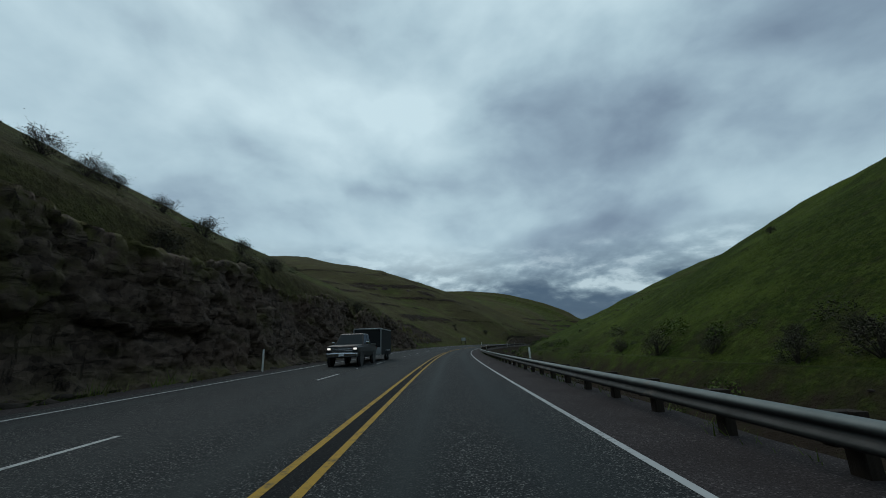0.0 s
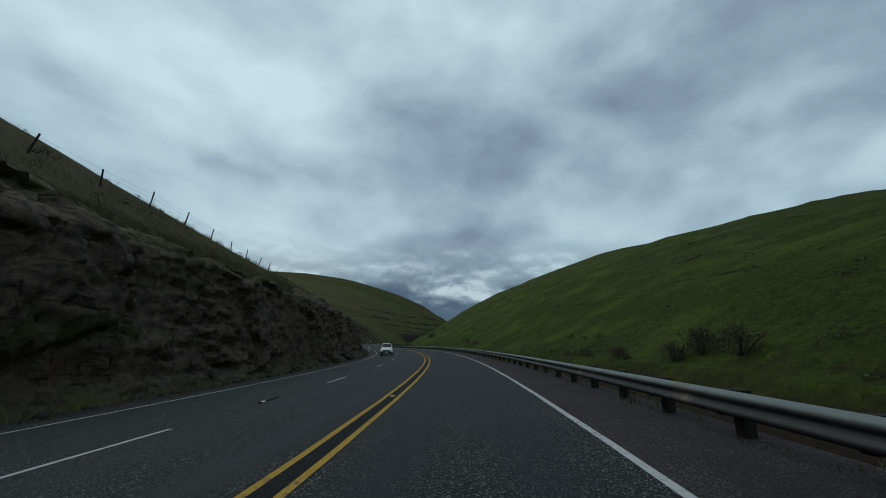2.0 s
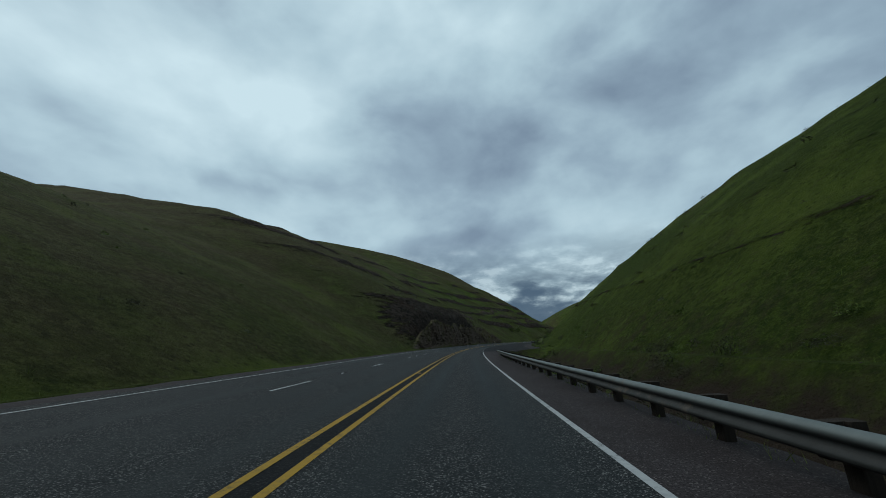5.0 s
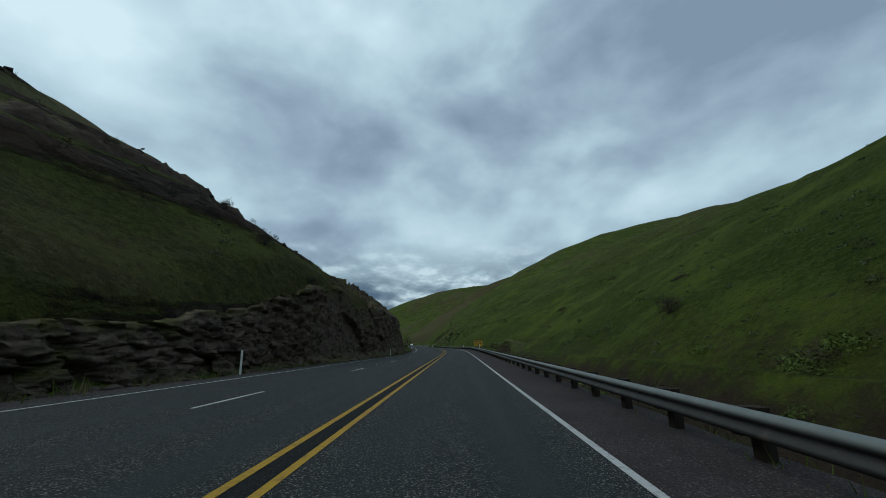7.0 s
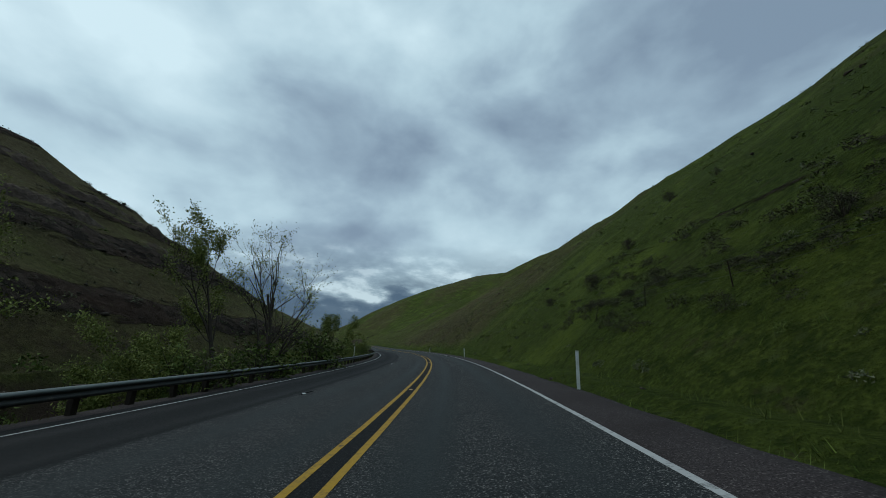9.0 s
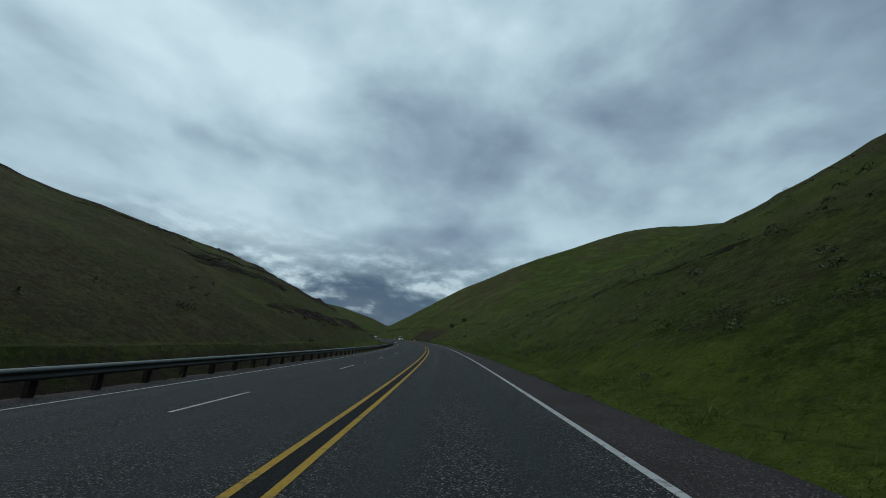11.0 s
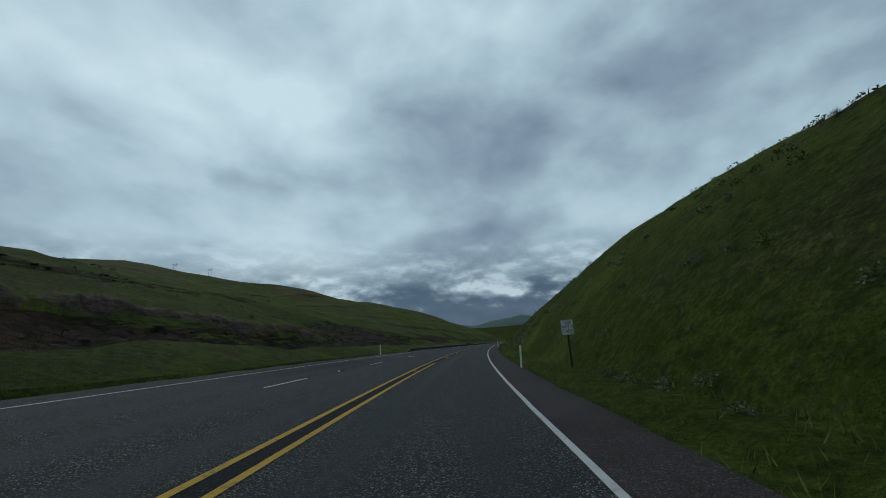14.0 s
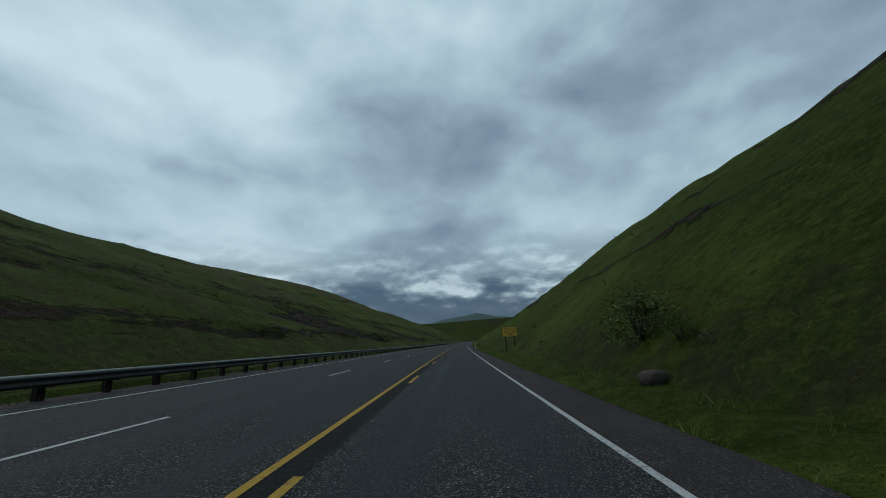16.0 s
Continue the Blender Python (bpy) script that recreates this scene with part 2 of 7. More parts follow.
def wramp(fac, stops):
    n = wn.new("ShaderNodeValToRGB")
    while len(n.color_ramp.elements) < len(stops):
        n.color_ramp.elements.new(0.5)
    for e, (p, c) in zip(n.color_ramp.elements, stops):
        e.position, e.color = p, (*c, 1)
    wl.new(fac, n.inputs[0])
    return n.outputs[0]


def wmix(fac, a, b):
    n = wn.new("ShaderNodeMix")
    n.data_type = "RGBA"
    for i, v in ((0, fac), (6, a), (7, b)):
        if isinstance(v, (int, float)):
            n.inputs[i].default_value = v
        elif isinstance(v, tuple):
            n.inputs[i].default_value = (*v, 1)
        else:
            wl.new(v, n.inputs[i])
    return n.outputs[2]


tc = wn.new("ShaderNodeTexCoord")
sep = wn.new("ShaderNodeSeparateXYZ")
wl.new(tc.outputs["Generated"], sep.inputs[0])
zc = wmath("MAXIMUM", sep.outputs[2], 0.0)
den = wmath("ADD", zc, 0.30)
comb = wn.new("ShaderNodeCombineXYZ")
wl.new(wmath("DIVIDE", sep.outputs[0], den), comb.inputs[0])
wl.new(wmath("DIVIDE", sep.outputs[1], den), comb.inputs[1])
comb.inputs[2].default_value = SKY_SEED


def cloud(scale, detail, rough, dist, rot=0.0, stretch=(1, 1, 1), off=(0, 0, 0)):
    m = wn.new("ShaderNodeMapping")
    m.inputs["Rotation"].default_value = (0, 0, radians(rot))
    m.inputs["Scale"].default_value = stretch
    m.inputs["Location"].default_value = off
    wl.new(comb.outputs[0], m.inputs[0])
    n = wnode("ShaderNodeTexNoise", Scale=scale, Detail=detail, Roughness=rough, Distortion=dist)
    wl.new(m.outputs[0], n.inputs["Vector"])
    return n.outputs[0]




def lobe(azimuth, elevation, spread, power):
    """A wide soft lightening or darkening of the cloud cover round one direction."""
    a, e = radians(azimuth), radians(elevation)
    n = wn.new("ShaderNodeVectorMath")
    n.operation = "DOT_PRODUCT"
    wl.new(tc.outputs["Generated"], n.inputs[0])
    n.inputs[1].default_value = (math.sin(a) * math.cos(e), math.cos(a) * math.cos(e), math.sin(e))
    m = wn.new("ShaderNodeMapRange")
    m.interpolation_type = "SMOOTHSTEP"
    wl.new(n.outputs["Value"], m.inputs[0])
    m.inputs[1].default_value, m.inputs[2].default_value, m.inputs[4].default_value = math.cos(radians(spread)), 1.0, power
    return m.outputs[0]


def billow(scale, detail, rough, off, rise=0.0):
    """Cloud masses by direction, flattened towards the horizon."""
    m = wn.new("ShaderNodeMapping")
    m.inputs["Scale"].default_value = (1, 1, 1.6)
    m.inputs["Location"].default_value = (off, 2 * off, rise * 1.6)
    wl.new(tc.outputs["Generated"], m.inputs[0])
    n = wnode("ShaderNodeTexNoise", Scale=scale, Detail=detail, Roughness=rough, Distortion=0.2)
    wl.new(m.outputs[0], n.inputs["Vector"])
    return n.outputs[0]


def relief(scale, detail, rough, off, rise):
    """Cloud masses, and how far each part of them faces the light above."""
    here, above = billow(scale, detail, rough, off), billow(scale, detail, rough, off, rise)
    return here, wmath("SUBTRACT", here, above)


big = cloud(0.85, 3, 0.45, 0.5, rot=30, stretch=(1, 0.75, 1))
mid, mid_lit = relief(2.5, 5, 0.44, 1.7, 0.05)
fine = billow(5.6, 8, 0.55, 4.1)
dens = wmath("ADD", wmath("MULTIPLY", big, 0.40), wmath("ADD", wmath("MULTIPLY", mid, 0.40), wmath("MULTIPLY", fine, 0.20)))
dens = wmath("ADD", dens, wmath("MULTIPLY", mid_lit, 0.45))
for row in SKY_LOBES:
    dens = wmath("ADD", dens, lobe(*row))
veil = wramp(dens, [(0.31, (0.160, 0.225, 0.300)), (0.43, (0.245, 0.342, 0.420)), (0.53, (0.350, 0.480, 0.550)), (0.68, (0.49, 0.635, 0.695))])
# low heaps of cloud over the hills, seen edge on, pale above and grey-blue below


def heap(lift):
    az = wn.new("ShaderNodeCombineXYZ")
    wl.new(wmath("ARCTAN2", sep.outputs[0], sep.outputs[1]), az.inputs[0])
    wl.new(wmath("MULTIPLY", wmath("ADD", zc, lift), 2.3), az.inputs[1])
    n = wnode("ShaderNodeTexNoise", Scale=5.2, Detail=9, Roughness=0.56, Distortion=0.12)
    wl.new(az.outputs[0], n.inputs["Vector"])
    return n.outputs[0]


heap_here = heap(0.0)
heap_tone = wmath("ADD", heap_here, wmath("MULTIPLY", wmath("SUBTRACT", heap_here, heap(0.014)), 1.1))
heaps = wramp(heap_tone, [(0.34, (0.080, 0.125, 0.172)), (0.46, (0.140, 0.205, 0.258)), (0.55, (0.225, 0.310, 0.365)), (0.66, (0.41, 0.52, 0.57))])
low = wmath("SUBTRACT", 1.0, wmath("DIVIDE", wmath("SUBTRACT", zc, 0.13), 0.13), clamp=True)
col = wmix(wmath("MULTIPLY", low, 0.95), veil, heaps)
ragged = wmath("ADD", zc, wmath("MULTIPLY", wmath("SUBTRACT", heap_here, 0.5), 0.30))
band = wmath("SUBTRACT", 1.0, wmath("DIVIDE", wmath("SUBTRACT", ragged, 0.085), 0.045), clamp=True)
col = wmix(wmath("MULTIPLY", band, 0.9), col, (0.050, 0.088, 0.138))
nish = wn.new("ShaderNodeTexSky")
nish.sky_type, nish.sun_disc = "NISHITA", False
nish.sun_elevation, nish.sun_rotation = radians(48), radians(-35)
bg1, bg2, mixs = wn.new("ShaderNodeBackground"), wn.new("ShaderNodeBackground"), wn.new("ShaderNodeMixShader")
wl.new(nish.outputs[0], bg1.inputs[0])
bg1.inputs[1].default_value = 0.06
wl.new(col, bg2.inputs[0])
bg2.inputs[1].default_value = SKY_GAIN
mixs.inputs[0].default_value = 0.95
wl.new(bg1.outputs[0], mixs.inputs[1])
wl.new(bg2.outputs[0], mixs.inputs[2])
wo = wn.new("ShaderNodeOutputWorld")
wl.new(mixs.outputs[0], wo.inputs[0])

sun = new("sun", bpy.data.lights.new("sun", "SUN"))
sun.data.energy, sun.data.angle, sun.data.color = SUN, radians(40), (1.0, 0.97, 0.92)
sun.matrix_world = pose(0, 0, 0, -42, 0, 35)

# ---------------------------------------------------------------- materials


class Mat:
    """A node material with short ways to write noise, ramps and mixes, in metres of the real place."""

    def __init__(self, name, rough=0.8, metal=0.0, coords="Object"):
        self.m = bpy.data.materials.new(name)
        self.m.use_nodes = True
        self.n, self.l = self.m.node_tree.nodes, self.m.node_tree.links
        self.p = self.n["Principled BSDF"]
        self.p.inputs["Roughness"].default_value = rough
        self.p.inputs["Metallic"].default_value = metal
        self.p.inputs["Specular IOR Level"].default_value = 0.5 if rough < 0.7 else 0.12
        self.co = self.n.new("ShaderNodeTexCoord").outputs[coords]

    def put(self, node, key, v):
        if isinstance(v, (int, float)):
            node.inputs[key].default_value = v
        elif isinstance(v, tuple):
            node.inputs[key].default_value = (*v, 1) if len(v) == 3 else v
        else:
            self.l.new(v, node.inputs[key])

    def noise(self, scale, detail=4, rough=0.55, dist=0.0, stretch=None, out=0):
        n = self.n.new("ShaderNodeTexNoise")
        n.inputs["Scale"].default_value, n.inputs["Detail"].default_value = scale, detail
        n.inputs["Roughness"].default_value, n.inputs["Distortion"].default_value = rough, dist
        if stretch:
            mp = self.n.new("ShaderNodeMapping")
            mp.inputs["Scale"].default_value = stretch
            self.l.new(self.co, mp.inputs[0])
            self.l.new(mp.outputs[0], n.inputs["Vector"])
        else:
            self.l.new(self.co, n.inputs["Vector"])
        return n.outputs[out]

    def cells(self, scale, feature="F1", out=0, stretch=None):
        n = self.n.new("ShaderNodeTexVoronoi")
        n.feature = feature
        n.inputs["Scale"].default_value = scale
        if stretch:
            mp = self.n.new("ShaderNodeMapping")
            mp.inputs["Scale"].default_value = stretch
            self.l.new(self.co, mp.inputs[0])
            self.l.new(mp.outputs[0], n.inputs["Vector"])
        else:
            self.l.new(self.co, n.inputs["Vector"])
        return n.outputs[out]

    def blocks(self, scale, warp=0.25, tall=1.0):
        """A random level for each of many angular, uneven blocks."""
        n = self.n.new("ShaderNodeTexNoise")
        n.inputs["Scale"].default_value, n.inputs["Detail"].default_value = scale * 0.9, 4
        self.l.new(self.co, n.inputs["Vector"])
        v = self.n.new("ShaderNodeVectorMath")
        v.operation = "MULTIPLY_ADD"
        self.l.new(n.outputs["Color"], v.inputs[0])
        v.inputs[1].default_value = (warp * 2 / scale,) * 3
        self.l.new(self.co, v.inputs[2])
        mp = self.n.new("ShaderNodeMapping")
        mp.inputs["Scale"].default_value = (1, 1, tall)
        self.l.new(v.outputs[0], mp.inputs[0])
        c = self.n.new("ShaderNodeTexVoronoi")
        c.inputs["Scale"].default_value = scale
        self.l.new(mp.outputs[0], c.inputs["Vector"])
        sp = self.n.new("ShaderNodeSeparateColor")
        self.l.new(c.outputs["Color"], sp.inputs[0])
        return sp.outputs[0]

    def math(self, op, a, b=0.0, clamp=False):
        n = self.n.new("ShaderNodeMath")
        n.operation, n.use_clamp = op, clamp
        self.put(n, 0, a)
        self.put(n, 1, b)
        return n.outputs[0]

    def step(self, v, lo, hi):
        n = self.n.new("ShaderNodeMapRange")
        n.clamp = True
        self.put(n, 0, v)
        n.inputs[1].default_value, n.inputs[2].default_value = lo, hi
        return n.outputs[0]

    def mix(self, fac, a, b):
        n = self.n.new("ShaderNodeMix")
        n.data_type = "RGBA"
        self.put(n, 0, fac)
        self.put(n, 6, a)
        self.put(n, 7, b)
        return n.outputs[2]

    def attr(self, name):
        n = self.n.new("ShaderNodeAttribute")
        n.attribute_name = name
        return n.outputs["Fac"]

    def rand(self):
        return self.n.new("ShaderNodeObjectInfo").outputs["Random"]

    def island(self):
        return self.n.new("ShaderNodeNewGeometry").outputs["Random Per Island"]

    def bump(self, height, dist=0.05, strength=1.0, under=None):
        n = self.n.new("ShaderNodeBump")
        n.inputs["Distance"].default_value, n.inputs["Strength"].default_value = dist * K, strength
        self.l.new(height, n.inputs["Height"])
        if under is not None:
            self.l.new(under, n.inputs["Normal"])
        return n.outputs[0]

    def done(self, color=None, bump=None, rough=None):
        if color is not None:
            self.put(self.p, "Base Color", color)
        if bump is not None:
            self.l.new(bump, self.p.inputs["Normal"])
        if rough is not None:
            self.put(self.p, "Roughness", rough)
        return self.m


def plain(name, color, rough=0.6, metal=0.0, vary=0.15, scale=6.0):
    m = Mat(name, rough, metal)
    dark = tuple(c * (1 - vary) for c in color)
    light = tuple(min(1, c * (1 + vary)) for c in color)
    return m.done(m.mix(m.noise(scale, 5), dark, light))

# asphalt: chip seal with a smoother, bluer look in the wheel tracks (attribute "wear")
m = Mat("asphalt", 0.85)
m.p.inputs["Specular IOR Level"].default_value = 0.065
speck = m.cells(68.0, out=1)
spk = m.n.new("ShaderNodeSeparateColor")
m.l.new(speck, spk.inputs[0])
chips = m.math("POWER", spk.outputs[0], 9.0)
dots = m.step(m.noise(14.0, 2, 0.5), 0.64, 0.72)
wear = m.attr("wear")
rawness = m.math("SUBTRACT", 1.0, m.math("MULTIPLY", wear, 0.8))
base = m.mix(m.noise(0.35, 5, 0.6), (0.0145, 0.0172, 0.0180), (0.0260, 0.0298, 0.0303))
base = m.mix(m.step(spk.outputs[1], 0.3, 0.9), base, (0.013, 0.014, 0.015))
base = m.mix(m.math("MULTIPLY", chips, rawness), base, (0.200, 0.196, 0.188))
base = m.mix(m.math("MULTIPLY", dots, m.math("MULTIPLY", rawness, 0.22)), base, (0.115, 0.105, 0.098))
base = m.mix(m.math("MULTIPLY", wear, 0.72), base, m.mix(m.noise(1.2, 4), (0.0185, 0.0245, 0.0252), (0.0250, 0.0318, 0.0322)))
base = m.mix(m.math("MULTIPLY", m.attr("patch"), 0.92), base, m.mix(m.noise(6.0, 4), (0.0060, 0.0068, 0.0074), (0.0095, 0.0106, 0.0114)))
grit = m.noise(38.0, 3, 0.7)
ASPHALT = m.done(base, m.bump(grit, 0.014, 0.8), m.math("SUBTRACT", 0.9, m.math("MULTIPLY", wear, 0.25)))

m = Mat("gravel", 0.95)
gs = m.n.new("ShaderNodeSeparateColor")
m.l.new(m.cells(58.0, out=1), gs.inputs[0])
g = m.mix(gs.outputs[0], (0.015, 0.012, 0.0125), (0.042, 0.035, 0.035))
g = m.mix(m.math("MULTIPLY", m.math("POWER", gs.outputs[1], 12.0), 0.8), g, (0.15, 0.13, 0.125))
g = m.mix(m.math("MULTIPLY", m.step(m.noise(0.7, 6, 0.65), 0.42, 0.68), 0.7), g, (0.020, 0.0155, 0.015))
GRAVEL = m.done(g, m.bump(m.noise(46.0, 3, 0.7), 0.012, 0.7))


def paint(name, col):
    m = Mat(name, 0.7)
    worn = m.step(m.noise(9.0, 6, 0.75), 0.50, 0.63)
    worn = m.math("MULTIPLY", worn, m.step(m.noise(0.6, 3), 0.35, 0.62))
    c = m.mix(m.noise(3.0, 4), tuple(v * 0.75 for v in col), col)
    return m.done(m.mix(m.math("MULTIPLY", worn, 0.9), c, (0.035, 0.036, 0.036)), m.bump(m.noise(40.0, 2), 0.004))


WHITE_PAINT = paint("white_road_paint", (0.38, 0.39, 0.385))
YELLOW_PAINT = paint("yellow_road_paint", (0.34, 0.205, 0.020))

# hillsides: green and dry grass, bare soil and rock by the attributes of the sheet
m = Mat("hill_grass", 0.95)
m.p.inputs["Specular IOR Level"].default_value = 0.03
n1, n2, n3 = m.noise(0.045, 5, 0.55), m.noise(0.30, 6, 0.62), m.noise(1.5, 5, 0.62)
n4 = m.noise(7.0, 3, 0.6)
green = m.mix(n2, (0.031, 0.049, 0.009), (0.068, 0.093, 0.017))
green = m.mix(m.step(n1, 0.36, 0.66), green, m.mix(n2, (0.048, 0.062, 0.012), (0.078, 0.093, 0.020)))
drygrass = m.mix(n2, (0.049, 0.044, 0.020), (0.112, 0.098, 0.046))
dryf = m.step(m.math("ADD", m.attr("dry"), m.math("MULTIPLY", m.math("SUBTRACT", m.noise(0.12, 6, 0.65), 0.5), 1.5)), 0.20, 0.95)
c = m.mix(dryf, green, drygrass)
# bunches with the shade in the gaps between them painted dark, down to single tussocks
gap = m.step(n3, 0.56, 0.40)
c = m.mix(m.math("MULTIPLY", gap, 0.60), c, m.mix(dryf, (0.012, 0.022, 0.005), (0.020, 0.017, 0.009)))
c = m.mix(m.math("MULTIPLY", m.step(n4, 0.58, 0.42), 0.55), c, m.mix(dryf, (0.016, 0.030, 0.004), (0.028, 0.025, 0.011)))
c = m.mix(m.math("MULTIPLY", m.step(n4, 0.58, 0.72), 0.35), c, m.mix(dryf, (0.105, 0.140, 0.018), (0.11, 0.096, 0.040)))
terrace = m.noise(0.8, 5, 0.6, 0.3, stretch=(0.22, 0.22, 2.6))
c = m.mix(m.math("MULTIPLY", m.step(terrace, 0.50, 0.38), 0.30), c, m.mix(dryf, (0.024, 0.040, 0.005), (0.036, 0.030, 0.013)))
# wide drifts of fresher and duller growth
c = m.mix(m.math("MULTIPLY", m.step(m.noise(0.09, 5, 0.65), 0.50, 0.64), 0.5), c, m.mix(dryf, (0.088, 0.120, 0.019), (0.082, 0.084, 0.030)))
# sage-grey and brown weeds in drifts
c = m.mix(m.math("MULTIPLY", m.step(m.noise(0.7, 7, 0.72), 0.58, 0.68), 0.6), c, (0.040, 0.036, 0.020))
# single tussocks, each of its own shade
tuft = m.cells(2.1, out=0)
tint = m.n.new("ShaderNodeSeparateColor")
m.l.new(m.cells(2.1, out=1), tint.inputs[0])
c = m.mix(m.math("MULTIPLY", m.math("MULTIPLY", m.step(tuft, 0.42, 0.20), m.step(tint.outputs[0], 0.42, 0.58)), 0.72), c, m.mix(dryf, (0.018, 0.030, 0.007), (0.026, 0.022, 0.012)))
c = m.mix(m.math("MULTIPLY", m.math("MULTIPLY", m.step(tuft, 0.45, 0.20), m.step(tint.outputs[1], 0.66, 0.80)), 0.28), c, m.mix(dryf, (0.110, 0.132, 0.042), (0.120, 0.104, 0.056)))
soil = m.mix(m.noise(2.0, 6, 0.7), (0.017, 0.013, 0.010), (0.048, 0.035, 0.025))
soilf = m.step(m.math("ADD", m.attr("soil"), m.math("MULTIPLY", m.math("SUBTRACT", m.noise(0.6, 6, 0.7), 0.5), 1.2)), 0.35, 0.75)
c = m.mix(soilf, c, soil)
# outcrops: broken courses that follow the contour
course = m.noise(0.55, 7, 0.68, 0.4, stretch=(0.45, 0.45, 2.2))
k1 = m.blocks(1.1, 0.5, 1.4)
tone = m.math("ADD", m.math("MULTIPLY", k1, 0.5), m.math("MULTIPLY", m.noise(2.0, 7, 0.72), 0.6))
rockc = m.mix(m.step(tone, 0.28, 0.92), (0.010, 0.0080, 0.0068), (0.066, 0.051, 0.041))
rockc = m.mix(m.math("MULTIPLY", m.step(m.noise(0.10, 4), 0.50, 0.68), 0.5), rockc, (0.044, 0.025, 0.017))
rockf = m.step(m.math("ADD", m.math("MULTIPLY", m.attr("rock"), 0.55), m.math("MULTIPLY", course, 0.9)), 0.70, 0.80)
c = m.mix(rockf, c, rockc)
b = m.bump(m.noise(0.9, 8, 0.72), 0.7, 0.9)
b = m.bump(m.math("MULTIPLY", m.math("ADD", course, m.math("MULTIPLY", k1, 0.4)), rockf), 1.0, 1.0, b)
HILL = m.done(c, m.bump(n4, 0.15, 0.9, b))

def shade_of(m, scale, stretch):
    """One random level to each straight-sided block."""
    k = m.n.new("ShaderNodeSeparateColor")
    m.l.new(m.cells(scale, out=1, stretch=stretch), k.inputs[0])
    return k.outputs[0]


def rock(name, dim):
    """Jointed, bedded basalt with rust, lichen and moss; dim below 1 for a darker copy of the same rock."""
    m = Mat(name, 0.9)
    k1, k2 = shade_of(m, 1.3, (1, 1, 1.9)), shade_of(m, 3.6, (1, 1, 1.7))
    tone = m.math("ADD", m.math("MULTIPLY", k1, 0.20), m.math("ADD", m.math("MULTIPLY", k2, 0.22), m.math("MULTIPLY", m.noise(3.6, 9, 0.76), 0.62)))
    c = m.mix(m.step(tone, 0.30, 0.85), tuple(v * dim for v in (0.024, 0.0175, 0.014)), tuple(v * dim for v in (0.158, 0.118, 0.093)))
    c = m.mix(m.math("MULTIPLY", m.step(m.noise(0.16, 5), 0.48, 0.68), 0.5), c, m.mix(m.noise(4.0, 6, 0.7), tuple(v * dim for v in (0.044, 0.025, 0.018)), tuple(v * dim for v in (0.110, 0.067, 0.049))))
    c = m.mix(m.math("MULTIPLY", m.step(m.noise(6.0, 7, 0.75), 0.62, 0.70), 0.5), c, tuple(v * dim for v in (0.165, 0.145, 0.122)))
    seam = m.step(m.noise(1.6, 8, 0.72, 0.15, stretch=(0.35, 0.35, 3.4)), 0.43, 0.37)
    joint = m.step(m.noise(1.5, 7, 0.7, 0.15, stretch=(2.6, 2.6, 0.4)), 0.41, 0.35)
    c = m.mix(m.math("MULTIPLY", m.math("MAXIMUM", joint, seam), 0.6), c, (0.012, 0.0095, 0.008))
    moss = m.math("MULTIPLY", m.attr("moss"), m.step(m.noise(0.9, 7, 0.72), 0.42, 0.58))
    c = m.mix(moss, c, m.mix(m.noise(3.0, 5, 0.7), (0.030, 0.034, 0.008), (0.100, 0.086, 0.032)))
    b = m.bump(m.math("SUBTRACT", m.math("ADD", m.math("MULTIPLY", k1, 0.5), m.math("MULTIPLY", k2, 0.4)), m.math("MULTIPLY", m.math("MAXIMUM", joint, seam), 0.5)), 0.06, 1.0)
    return m.done(c, m.bump(m.noise(9.0, 8, 0.78), 0.06, 1.0, b))


BASALT, DARK_BASALT = rock("basalt", 1.0), rock("dark_basalt", 0.6)

m = Mat("bank_soil", 0.95)
c = m.mix(m.noise(1.6, 8, 0.7, stretch=(1, 1, 2.2)), (0.015, 0.011, 0.0085), (0.062, 0.046, 0.034))
c = m.mix(m.math("MULTIPLY", m.step(m.noise(5.0, 6, 0.7), 0.58, 0.68), 0.6), c, (0.115, 0.095, 0.076))
moss = m.math("MULTIPLY", m.attr("moss"), m.step(m.noise(1.1, 7, 0.72), 0.40, 0.56))
c = m.mix(moss, c, m.mix(m.noise(3.0, 5, 0.7), (0.026, 0.042, 0.008), (0.074, 0.100, 0.020)))
BANK_SOIL = m.done(c, m.bump(m.noise(3.5, 8, 0.75), 0.25, 1.0))

m = Mat("loose_stone", 0.92)
c = m.mix(m.island(), (0.022, 0.018, 0.016), (0.080, 0.068, 0.058))
STONE = m.done(m.mix(m.noise(3.0, 5), c, (0.042, 0.034, 0.028)), m.bump(m.noise(9.0, 5), 0.05))

m = Mat("grass_blade", 0.8)
lv = m.island()
c = m.mix(lv, (0.040, 0.068, 0.012), (0.104, 0.142, 0.027))
BLADE = m.done(m.mix(m.step(m.noise(0.13, 4), 0.5, 0.72), c, (0.090, 0.088, 0.028)))
m = Mat("dry_blade", 0.85)
c = m.mix(m.island(), (0.055, 0.058, 0.020), (0.130, 0.118, 0.055))
DRYBLADE = m.done(c)
m = Mat("straw_blade", 0.85)
STRAW = m.done(m.mix(m.island(), (0.10, 0.10, 0.055), (0.24, 0.225, 0.15)))


def foliage(name, a, b):
    m = Mat(name, 0.75)
    return m.done(m.mix(m.step(m.math("ADD", m.island(), m.math("MULTIPLY", m.noise(1.2, 4, 0.7), 0.8)), 0.3, 1.3), a, b))


